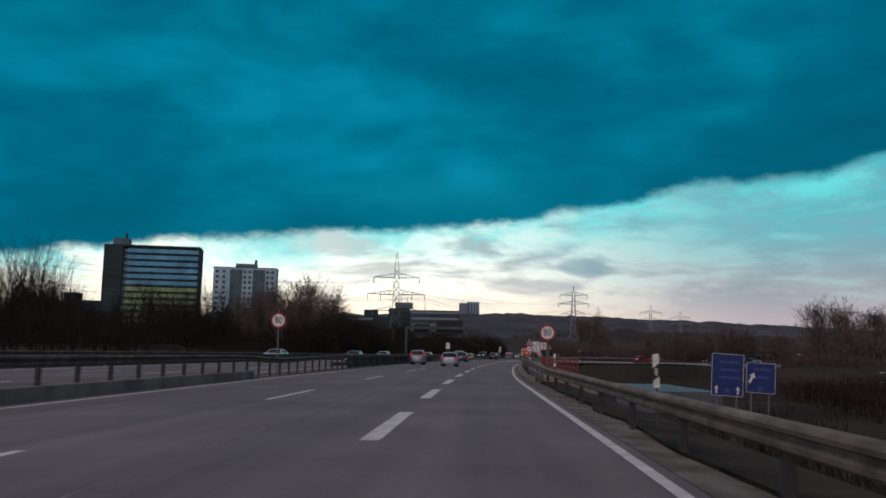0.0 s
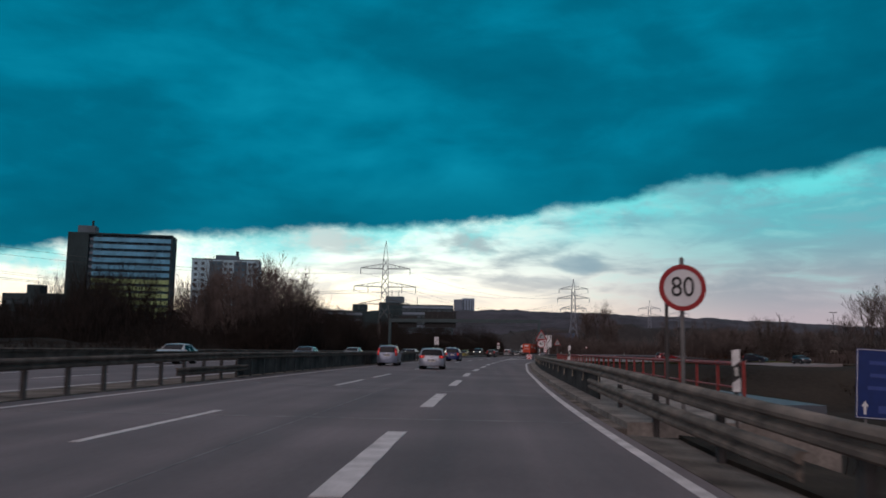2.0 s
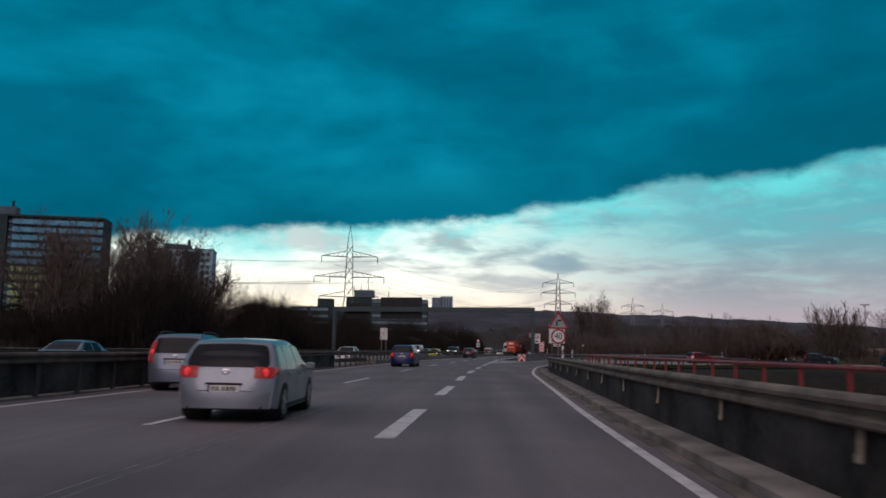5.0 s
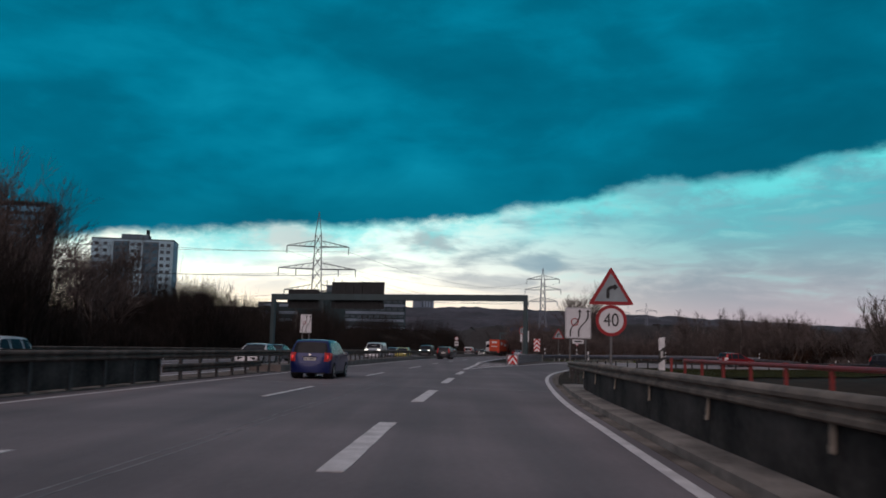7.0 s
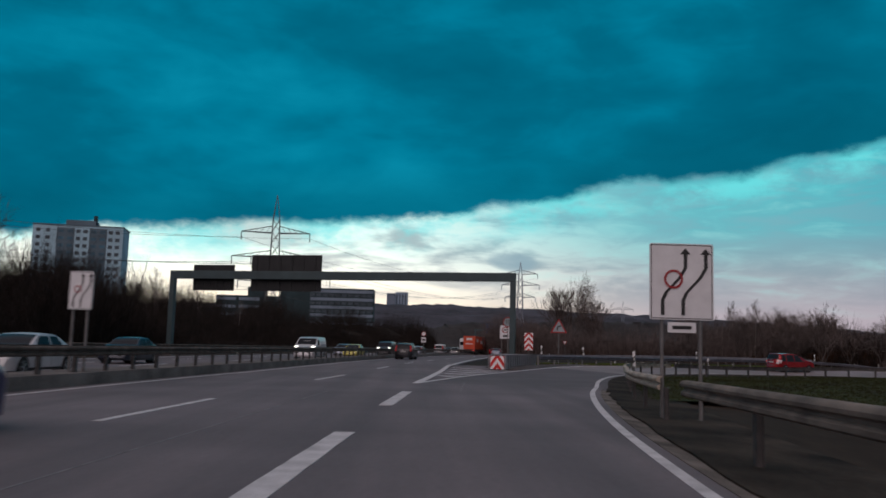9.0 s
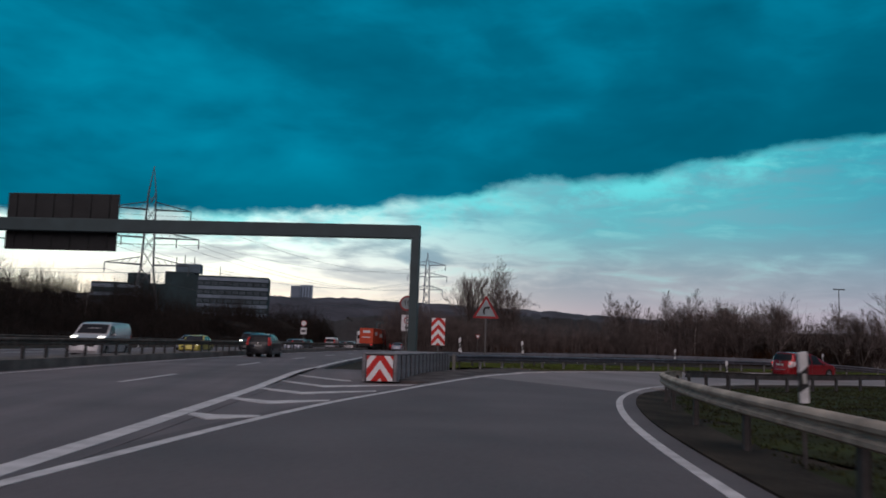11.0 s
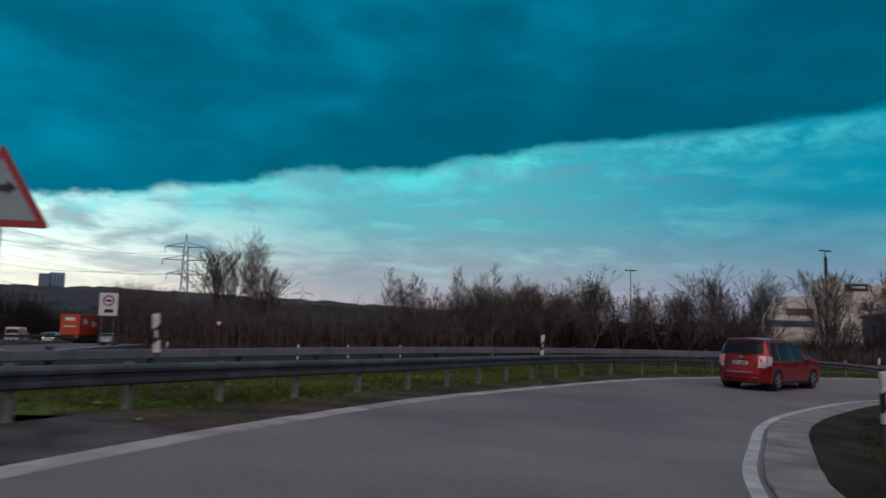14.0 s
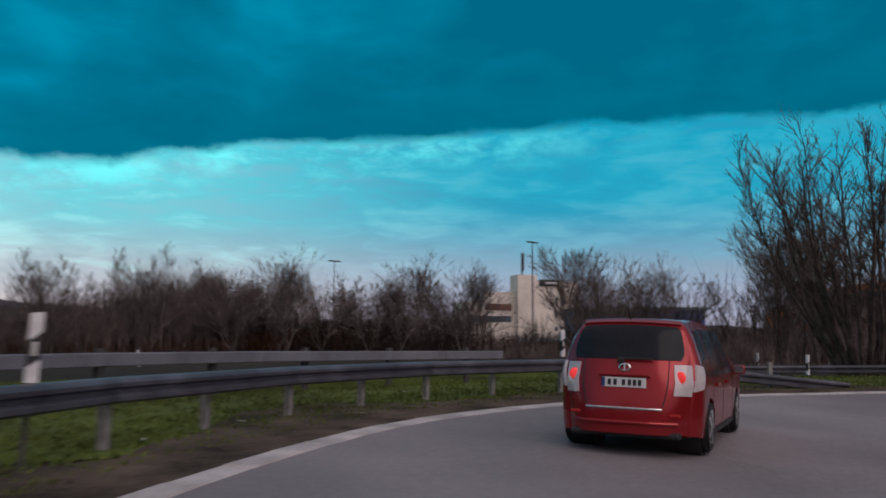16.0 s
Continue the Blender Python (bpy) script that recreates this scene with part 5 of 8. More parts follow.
def long_office():
    b = thing("office_block", "long flat-roofed building with pale window bands", "office building", pose(-50, 519, -2, 0, 0, 0))
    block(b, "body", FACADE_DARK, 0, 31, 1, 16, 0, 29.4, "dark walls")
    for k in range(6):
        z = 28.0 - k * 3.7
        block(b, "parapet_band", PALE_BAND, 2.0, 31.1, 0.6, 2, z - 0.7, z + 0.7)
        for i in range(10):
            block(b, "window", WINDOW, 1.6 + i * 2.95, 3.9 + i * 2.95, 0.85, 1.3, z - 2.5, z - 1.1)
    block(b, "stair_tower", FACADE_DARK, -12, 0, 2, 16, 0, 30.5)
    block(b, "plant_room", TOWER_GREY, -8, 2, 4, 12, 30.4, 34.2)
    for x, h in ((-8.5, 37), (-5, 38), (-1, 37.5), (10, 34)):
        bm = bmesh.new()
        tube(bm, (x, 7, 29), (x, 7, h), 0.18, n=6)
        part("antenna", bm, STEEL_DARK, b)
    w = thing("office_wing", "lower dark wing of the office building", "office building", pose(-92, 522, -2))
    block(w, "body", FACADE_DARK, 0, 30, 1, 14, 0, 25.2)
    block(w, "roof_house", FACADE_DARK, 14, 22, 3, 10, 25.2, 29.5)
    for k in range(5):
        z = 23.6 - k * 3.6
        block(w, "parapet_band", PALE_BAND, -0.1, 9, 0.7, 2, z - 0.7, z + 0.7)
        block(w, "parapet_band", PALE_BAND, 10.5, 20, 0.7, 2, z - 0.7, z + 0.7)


slab_block(), point_block(), long_office()
b = thing("low_block", "low dark flat-roofed building among the trees", "building", pose(-217, 400, -2))
block(b, "body", FACADE_DARK, 0, 32, 0, 14, 0, 25.5)
block(b, "roof_house", FACADE_DARK, 10, 16, 2, 9, 25.5, 29.5)
for k in range(3):
    for i in range(6):
        block(b, "window", WINDOW, 2 + i * 5, 4.5 + i * 5, -0.1, 0.4, 20.5 - k * 3.6, 22 - k * 3.6)
b = thing("distant_tower", "distant pale grey tower block on the skyline", "apartment building", pose(-98, 2720, 0, 0, 0, 0) @ Matrix.Scale(1.54, 4))
block(b, "body", mat("distant_blue_grey", (0.16, 0.20, 0.26), 0.9, var=0.08, scale=0.02, fine=0.2, bump=0), 0, 17, 0, 25, 0, 106)
block(b, "bright_wing", mat("distant_pale_blue", (0.22, 0.29, 0.38), 0.9, var=0.08, scale=0.02, fine=0.2, bump=0), 17, 42, 6, 30, 0, 109)
for i in range(4):
    block(b, "window_strip", WINDOW, 19.5 + i * 5.6, 21.2 + i * 5.6, 5.6, 6.5, 30, 105)
BRICK_BAND = mat("brown_brick_band", (0.16, 0.09, 0.07), 0.9, var=0.2, scale=0.3, fine=3, bump=0.1)
# cream building with a roof sign
b = thing("cream_building", "cream industrial building with a dark roof sign and mast", "industrial building", pose(212, 364, -2, 0, 0, -28))
block(b, "body", CREAM, 3, 20, 0, 14, 0, 22)
block(b, "stair_tower", CREAM, 0, 6, -1, 6, 0, 23.6)
block(b, "side_wing", CREAM, -16, 0, 2, 14, 0, 15.5)
block(b, "upper_floor", CREAM, -9, 0, 2, 12, 15.5, 18.5)
block(b, "sign_panel", SIGN_BLACK, 7.0, 13.5, -0.3, 0.1, 20.3, 22.3, "dark roof sign")
block(b, "sign_writing", SIGN_WHITE, 9, 12.8, -0.4, -0.1, 21.0, 21.6, "pale writing bar")
for z in (14.5, 11.0, 7.0):
    for x in (12, 14):
        block(b, "window", WINDOW, x, x + 0.9, -0.1, 0.3, z, z + (2.6 if z > 14 else 1.4))
block(b, "window_band", BRICK_BAND, -9, -1, 1.8, 2.2, 13, 15)
block(b, "window_band", WINDOW, -15, -1, 1.8, 2.2, 9.6, 11.4)
bm = bmesh.new()
tube(bm, (2.5, 2, 23), (2.5, 2, 30.5), 0.25, n=6)
tube(bm, (2.5, 1.6, 25), (2.5, 1.6, 30), 0.5, 0.5, n=8)
part("mast", bm, STEEL_DARK, b)
# orange hall behind the trees on the right
b = thing("orange_hall", "bright orange flat-roofed hall behind bare trees", "shop building", pose(121.5, 233.5, -2, 0, 0, -40))
block(b, "body", ORANGE, 0, 40, 0, 20, 4.9, 7.5)
block(b, "upper_band", ORANGE, 7, 40, 1, 20, 7.9, 10.6)
block(b, "dark_base", FACADE_DARK, -0.2, 40, 0.5, 20, 0, 4.9)
block(b, "gap_band", BLUE_SHED, 2, 40, 0.6, 20, 7.5, 7.9)
b = thing("blue_shed", "dark blue shed behind the trees", "shed", pose(140, 285, -2, 0, 0, -40))
block(b, "body", BLUE_SHED, 0, 22, 0, 12, 0, 9)
block(b, "roof", TOWER_GREY, -0.5, 22.5, -0.5, 12.5, 9, 9.5)
for x, y, w, h, c in ((88, 292, 9, 4, CREAM), (106, 300, 7, 4.6, CREAM), (120, 280, 8, 3.2, TOWER_WHITE), (76, 300, 6, 3.4, TOWER_WHITE)):
    b = thing("parked_trailer", "pale box trailer parked beyond the trees", "trailer", pose(x, y, -1, 0, 0, -30), group="trailers")
    block(b, "box", c, 0, w, 0, 2.6, 1.0, h)
    block(b, "underframe", STEEL_DARK, 0.3, w - 0.3, 0.3, 2.3, 0.5, 1.0)


# ---------------------------------------------------------------- pylons and lamps
PYLON = mat("pylon_steel", (0.10, 0.11, 0.12), 0.6, 0.4, var=0.15, scale=0.3, fine=4, bump=0)
PYLON_FAR = mat("hazy_pylon_steel", (0.22, 0.24, 0.29), 0.8, 0.1, var=0.1, scale=0.3, fine=4, bump=0)


def pylon(x, y, h, arms, w0, turn, material, r=0.16, label="grey lattice steel power pylon with cross arms"):
    p = thing("power_pylon", label, "power pylon", pose(x, y, -1, 0, 0, turn), group="power pylons")
    zs = [0, h * 0.16, h * 0.30, h * 0.42, h * 0.52, h * 0.60, h * 0.68, h * 0.76, h * 0.84]

    def half(z):
        return float(np.interp(z, [0, h * 0.42, h * 0.84, h], [w0, w0 * 0.36, w0 * 0.22, 0.05]))

    bm = bmesh.new()
    for sx in (-1, 1):
        for sy in (-1, 1):
            for a, c in zip(zs, zs[1:]):
                tube(bm, (sx * half(a), sy * half(a), a), (sx * half(c), sy * half(c), c), r, n=4)
            tube(bm, (sx * half(zs[-1]), sy * half(zs[-1]), zs[-1]), (0, 0, h), r * 0.8, n=4)
    part("leg_frame", bm, material, p)
    bm = bmesh.new()
    for a, c in zip(zs, zs[1:]):
        for s in (-1, 1):
            for q in (-1, 1):
                tube(bm, (q * half(a), s * half(a), a), (-q * half(c), s * half(c), c), r * 0.6, n=3)
                tube(bm, (s * half(a), q * half(a), a), (s * half(c), -q * half(c), c), r * 0.6, n=3)
    part("bracing", bm, material, p)
    for z, span in arms:
        bm = bmesh.new()
        w = half(z)
        for s in (-1, 1):
            tube(bm, (s * w, w, z), (s * span, 0, z + 0.2), r * 0.8, n=4)
            tube(bm, (s * w, -w, z), (s * span, 0, z + 0.2), r * 0.8, n=4)
            tube(bm, (s * w, 0, z + h * 0.045), (s * span, 0, z + 0.2), r * 0.8, n=4)
            for u in (0.2, 0.4, 0.6, 0.8):
                xx = w + (span - w) * u
                tube(bm, (s * xx, 0, z), (s * (xx - (span - w) * 0.14), 0, z + h * 0.045 * (1 - u + 0.14)), r * 0.5, n=3)
        part("cross_arm", bm, material, p)
        for s in (-1, 1):
            for u in ((1.0, 0.55) if span > h * 0.24 else (1.0,)):
                bm = bmesh.new()
                tube(bm, (s * span * u, 0, z + 0.1), (s * span * u, 0, z - h * 0.05), r * 1.0, n=5)
                part("insulator", bm, material, p)
    return p


pylon(-43.4, 392, 49.0, ((36.8, 10.6), (29.0, 13.2), (21.5, 11)), 4.6, 6, PYLON)
pylon(58.8, 600, 51.5, ((44.6, 9.6), (38.4, 10.6), (31.5, 8.5)), 4.6, -14, PYLON_FAR, 0.2)
pylon(232, 1240, 78, ((66, 15), (56, 17)), 7, -14, PYLON_FAR, 0.3, "distant hazy power pylon on the skyline")
pylon(305, 1380, 78, ((66, 15), (56, 17)), 7, -14, PYLON_FAR, 0.3, "distant hazy power pylon on the skyline")


def wire(name, a, b, sag, r=0.05):
    bm = bmesh.new()
    a, b = Vector(a), Vector(b)
    pts = [a.lerp(b, i / 20) - Vector((0, 0, sag * 4 * (i / 20) * (1 - i / 20))) for i in range(21)]
    polytube(bm, pts, r, 3)
    return solo(name, bm, PYLON, "thin dark overhead power cable", "power cable", group="power cables")


for z, s in ((34.3, 10.6), (26.5, 13.2), (26.5, 7.3), (19, 11)):
    for q in (-1, 1):
        k = s / 13.2
        wire("power_cable", (-43.4 + q * s, 392, z), (58.8 + q * s * 0.8, 600, z + 7), 7)
        wire("power_cable", (-43.4 + q * s, 392, z), (-210 + q * s, 230, z + 3), 7)


def mast_lamp(x, y, h):
    l = thing("street_lamp", "tall grey lamp mast with a flat double head", "street lamp", pose(x, y, -1), group="lamp masts")
    bm = bmesh.new()
    tube(bm, (0, 0, 0), (0, 0, h), 0.16, 0.08, n=10)
    part("mast", bm, STEEL_DARK, l, smooth=True)
    bm = bmesh.new()
    box(bm, -0.75, 0, h + 0.05, 1.1, 0.5, 0.22, 0.05)
    box(bm, 0.75, 0, h + 0.05, 1.1, 0.5, 0.22, 0.05)
    box(bm, 0, 0, h + 0.02, 0.6, 0.14, 0.12, 0.02)
    part("lamp_head", bm, STEEL_DARK, l)


mast_lamp(118.4, 325.3, 17.6), mast_lamp(134.1, 289.8, 19.4), mast_lamp(104, 352, 13)

# ---------------------------------------------------------------- hills
def ridge(name, label, pts, y, depth, material, seed, rough=3.0, step=12):
    """A wooded ridge: skyline heights along x, bumpy top, sloping to both sides."""
    rng = np.random.RandomState(seed)
    xs = np.arange(pts[0][0], pts[-1][0], step)
    hs = np.interp(xs, [p[0] for p in pts], [p[1] for p in pts])
    hs = hs + np.convolve(rng.randn(len(xs) + 8), np.ones(9) / 9, "valid") * rough * 1.5 + rng.rand(len(xs)) * rough
    bm = bmesh.new()
    rows = []
    for v, k in ((-1.0, 0.0), (-0.75, 0.22), (-0.5, 0.52), (-0.25, 0.8), (-0.08, 0.95), (0.0, 1.0), (0.3, 0.8), (1.0, 0.0)):
        rows.append([bm.verts.new((x + rng.uniform(-3, 3), y + v * depth, h * k - 3 + (rng.rand() * rough if 0 < k < 1 else 0))) for x, h in zip(xs, hs)])
    for r, s in zip(rows, rows[1:]):
        for i in range(len(xs) - 1):
            bm.faces.new((r[i], r[i + 1], s[i + 1], s[i]))
    return solo(name, bm, material, label, kind="structure", smooth=True)


ridge("backdrop_hill", "distant dark wooded hills along the horizon", [(-3600, 60), (-1500, 80), (-700, 105), (-200, 118), (200, 122), (500, 112), (900, 100), (1500, 66), (2400, 46), (4200, 40)], 2500, 700, HILL, 3, 3.4, 13)
ridge("backdrop_wood", "long low dark wood in front of the hills", [(-400, 14), (-60, 16), (40, 20), (120, 26), (260, 22), (420, 20), (700, 26), (1100, 24)], 720, 60, FAR_WOOD, 4, 1.6, 3)


# ---------------------------------------------------------------- bare trees
def stick(vs, fs, p, q, r0, r1, n):
    """A tapered n-sided branch added to plain lists."""
    d = (q - p)
    if d.length < 1e-5:
        return
    u = d.orthogonal().normalized()
    w = d.cross(u).normalized()
    b = len(vs)
    for c, r in ((p, r0), (q, r1)):
        for i in range(n):
            a = 6.2832 * i / n
            vs.append(c + u * (r * math.cos(a)) + w * (r * math.sin(a)))
    for i in range(n):
        j = (i + 1) % n
        fs.append((b + i, b + j, b + n + j, b + n + i))


def spike(vs, fs, p, q, r):
    """A twig that runs to a point."""
    d = (q - p)
    if d.length < 1e-5:
        return
    u = d.orthogonal().normalized()
    w = d.cross(u).normalized()
    b = len(vs)
    vs += [p + u * r, p - u * (r * 0.5) + w * (r * 0.87), p - u * (r * 0.5) - w * (r * 0.87), q]
    fs += [(b, b + 1, b + 3), (b + 1, b + 2, b + 3), (b + 2, b, b + 3)]


def bare_tree(seed, h, stems=1, angle=0.5, upright=0.3, levels=6, trunk=0.16, bole=0.22, fork=(2, 3), shoots=1, fine=0.010, lean=0.3):
    """Branch lists of a leafless tree that forks again and again: (trunk and limbs), (fine twigs)."""
    rng = random.Random(seed)
    wv, wf, tv, tf = [], [], [], []

    def turn(d, ang):
        ax = Vector((rng.uniform(-1, 1), rng.uniform(-1, 1), rng.uniform(-1, 1))).normalized()
        v = d.cross(ax)
        return (Matrix.Rotation(ang, 3, v.normalized()) @ d).normalized() if v.length > 1e-4 else d

    def grow(p, d, length, r, lvl):
        r = max(r, fine)
        mid = p + (d + Vector((rng.uniform(-1, 1), rng.uniform(-1, 1), rng.uniform(-0.5, 0.5))) * 0.10) * length * 0.5
        q = p + d * length
        e = max(r * 0.72, fine * 0.6)
        if lvl <= 2:
            stick(wv, wf, p, mid, r, (r + e) / 2, 6 if lvl == 0 else 4)
            stick(wv, wf, mid, q, (r + e) / 2, e, 6 if lvl == 0 else 4)
        elif lvl < levels - 1:
            stick(tv, tf, p, q, r, e, 3)
        else:
            spike(tv, tf, p, q, r)
            if lvl == levels:
                return
        n = rng.choice(fork)
        for k in range(n):
            dd = turn(d, angle * rng.uniform(0.45, 1.25)) + Vector((0, 0, upright * 0.35))
            grow(q, dd.normalized(), length * rng.uniform(0.74, 0.98), e * (0.9 if k == 0 else 0.75), lvl + 1)
        if lvl >= 1:
            for _ in range(shoots):
                o = p.lerp(q, rng.uniform(0.2, 0.9))
                dd = turn(d, angle * rng.uniform(1.0, 1.7)) + Vector((0, 0, upright * 0.3))
                grow(o, dd.normalized(), length * rng.uniform(0.6, 0.95), e * 0.55, min(levels, lvl + 2))

    for s in range(stems):
        a = rng.uniform(0, 6.28)
        ln = rng.uniform(0.0, 0.06) if stems == 1 else rng.uniform(0.05, lean)
        d = Vector((math.cos(a) * ln, math.sin(a) * ln, 1)).normalized()
        o = Vector((math.cos(a) * 0.5, math.sin(a) * 0.5, 0)) * (0 if stems == 1 else rng.uniform(0.2, 1)) + Vector((0, 0, -0.3))
        grow(o, d, h * bole * rng.uniform(0.9, 1.1), trunk * (1 if stems == 1 else rng.uniform(0.6, 1)), 0)
    k = h / max(v.z for v in wv + tv)
    for v in wv + tv:
        v *= k
    return (wv, wf), (tv, tf)


def leader_tree(seed, h, bare=0.28, n=46):
    """Branch lists of a slender tree: one straight stem with steep side branches and fine twigs."""
    rng = random.Random(seed)
    wv, wf, tv, tf = [], [], [], []
    pts = [Vector((rng.uniform(-0.12, 0.12) * k / 3, rng.uniform(-0.12, 0.12) * k / 3, -0.3 + (h + 0.3) * k / 9)) for k in range(10)]
    for k in range(9):
        stick(wv, wf, pts[k], pts[k + 1], 0.11 * (1 - k / 9.6), 0.11 * (1 - (k + 1) / 9.6), 5)
    for i in range(n):
        v = bare + (0.97 - bare) * (i + rng.random()) / n
        k = min(8, int(v * 9))
        o = pts[k].lerp(pts[k + 1], v * 9 - k)
        a = rng.uniform(0, 6.28)
        ln = h * 0.27 * (1.12 - v) ** 0.6 * rng.uniform(0.7, 1.15)
        d = Vector((math.cos(a), math.sin(a), rng.uniform(1.0, 1.7))).normalized()
        q = o + d * ln
        stick(tv, tf, o, q, 0.032 * (1.2 - v), 0.014, 3)
        for _ in range(6):
            p = o.lerp(q, rng.uniform(0.25, 1.0))
            e = (d + Vector((rng.uniform(-0.7, 0.7), rng.uniform(-0.7, 0.7), rng.uniform(-0.1, 0.6)))).normalized()
            w = p + e * ln * rng.uniform(0.3, 0.55)
            spike(tv, tf, p, w, 0.013)
            for _ in range(3):
                s = p.lerp(w, rng.uniform(0.2, 0.9))
                e2 = (e + Vector((rng.uniform(-0.8, 0.8), rng.uniform(-0.8, 0.8), rng.uniform(-0.2, 0.6)))).normalized()
                spike(tv, tf, s, s + e2 * ln * rng.uniform(0.2, 0.38), 0.010)
    return (wv, wf), (tv, tf)


def fan_tree(seed, h, stems, lean):
    """Branch lists of a leafless tree whose many long stems spread like a fan from one stool."""
    rng = random.Random(seed)
    wv, wf, tv, tf = [], [], [], []

    def any_dir(d, spread, lift):
        return (d + Vector((rng.uniform(-1, 1), rng.uniform(-1, 1), rng.uniform(-0.4, 1) * lift)) * spread).normalized()

    for k in range(stems):
        a = 6.2832 * (k + rng.uniform(-0.3, 0.3)) / stems
        tilt = lean * math.sqrt(rng.uniform(0.05, 1.0))
        ln = h * rng.uniform(0.82, 1.0) * (1.0 - 0.10 * tilt)
        p = Vector((math.cos(a), math.sin(a), 0)) * rng.uniform(0.15, 0.65) + Vector((0, 0, -0.4))
        d = Vector((math.cos(a) * tilt, math.sin(a) * tilt, 1)).normalized()
        r = rng.uniform(0.085, 0.15)
        n = 10
        for i in range(n):
            q = p + d * (ln / n)
            r1 = max(0.012, r * (0.86 if i < 6 else 0.72))
            stick(wv, wf, p, q, r, r1, 6)
            if i >= 2:
                for _ in range(1 if i < 4 else 4):
                    o = p.lerp(q, rng.random())
                    e = any_dir(d, 0.85, 0.5)
                    bl = h * rng.uniform(0.09, 0.19) * (1.15 - 0.05 * i)
                    m1 = o + e * bl * 0.55
                    tip_ = m1 + any_dir(e, 0.35, 0.8) * bl * 0.5
                    stick(wv, wf, o, m1, min(r * 0.5, 0.035), 0.016, 4)
                    stick(tv, tf, m1, tip_, 0.016, 0.007, 3)
                    for _ in range(5):
                        u = o.lerp(m1, rng.uniform(0.3, 1.0)) if rng.random() < 0.5 else m1.lerp(tip_, rng.random())
                        g = any_dir(e, 0.7, 0.7)
                        w = u + g * bl * rng.uniform(0.3, 0.6)
                        spike(tv, tf, u, w, 0.013)
                        for _ in range(3):
                            x_ = u.lerp(w, rng.uniform(0.25, 0.95))
                            spike(tv, tf, x_, x_ + any_dir(g, 0.7, 0.6) * bl * rng.uniform(0.14, 0.3), 0.010)
            d = (d + Vector((rng.uniform(-0.09, 0.09), rng.uniform(-0.09, 0.09), 0.05))).normalized()
            p, r = q, r1
    return (wv, wf), (tv, tf)


def tree_thing(name, label, lists, wood, twig, m):
    t = thing(name, label, "tree", m, group="bare trees")
    for nm, (v, f), mt in (("trunk", lists[0], wood), ("crown", lists[1], twig)):
        me = bpy.data.meshes.new(nm)
        me.from_pydata(v, [], f)
        me.materials.append(mt)
        part(nm, me, None, t)
    return t


def scatter(proto, spots):
    for x, y, z, s in spots:
        m = pose(x, y, z, 0, 0, random.uniform(0, 360))
        o = copy_thing(proto, m)
        o.scale = (s * random.uniform(0.9, 1.1), s * random.uniform(0.9, 1.1), s * random.uniform(0.92, 1.08))


random.seed(11)
ROUND = tree_thing("bare_tree", "leafless broad-crowned tree with fine dark twigs", bare_tree(3, 11, 1, 0.42, 0.34, 8, 0.20, 0.16, (2, 2, 2, 3), 1, 0.013), BARK, TWIG, pose(37.5, 319, -1))
ROUND.scale = (1.35, 1.35, 1.95)
OVAL = tree_thing("bare_tree", "leafless oval-crowned tree with dense twigs", bare_tree(7, 10, 2, 0.38, 0.42, 7, 0.14, 0.16, (2, 2, 3), 1, 0.014, 0.2), BARK, TWIG, pose(43.5, 322, -1))
TALL = tree_thing("bare_tree", "leafless slender pale-stemmed tree with upright twigs", leader_tree(5, 12), BARK_PALE, TWIG, pose(62, 286, -1))
MULTI = tree_thing("bare_tree", "leafless many-stemmed tree with dark spreading branches", fan_tree(9, 10.3, 32, 0.60), BARK, TWIG, pose(58.5, 207.4, -0.2))
SHRUBBY = tree_thing("bare_tree", "leafless bushy tree with dense twigs", bare_tree(13, 7.5, 4, 0.42, 0.35, 6, 0.09, 0.17, (2, 2, 3), 1, 0.014, 0.4), BARK, TWIG, pose(82, 276, -1))

# behind the bend, from the lone tree to the cream building
def fan(az0, az1, dist, jit, n, smin, smax, z=-1.0, cx=17.0, cy=183.0):
    out = []
    for i in range(n):
        a = radians(az0 + (az1 - az0) * (i + random.random()) / n)
        d = dist + random.uniform(-jit, jit)
        out.append((cx + d * math.sin(a), cy + d * math.cos(a), z, random.uniform(smin, smax)))
    return out


scatter(TALL, fan(18.5, 29, 112, 10, 20, 0.72, 0.98) + [(43, 318, -1, 1.0)] + fan(29, 44, 120, 10, 12, 0.55, 0.8))
scatter(OVAL, [(40.5, 316, -1, 1.55), (35, 318, -1, 1.75)])
scatter(ROUND, fan(28.5, 43, 96, 6, 7, 0.85, 1.0) + fan(20, 30, 100, 6, 3, 0.8, 1.0) + [(69, 276, -1, 1.1), (73, 273, -1, 1.0)])
scatter(SHRUBBY, fan(20, 31, 106, 8, 10, 0.85, 1.2) + fan(31, 44, 125, 16, 7, 0.75, 1.0) + fan(50, 58, 150, 15, 5, 0.9, 1.2))
scatter(OVAL, fan(56, 60, 62, 6, 2, 0.75, 0.85) + [(68, 229, -0.5, 0.85)])
scatter(SHRUBBY, [(61, 221, -0.5, 0.7)])
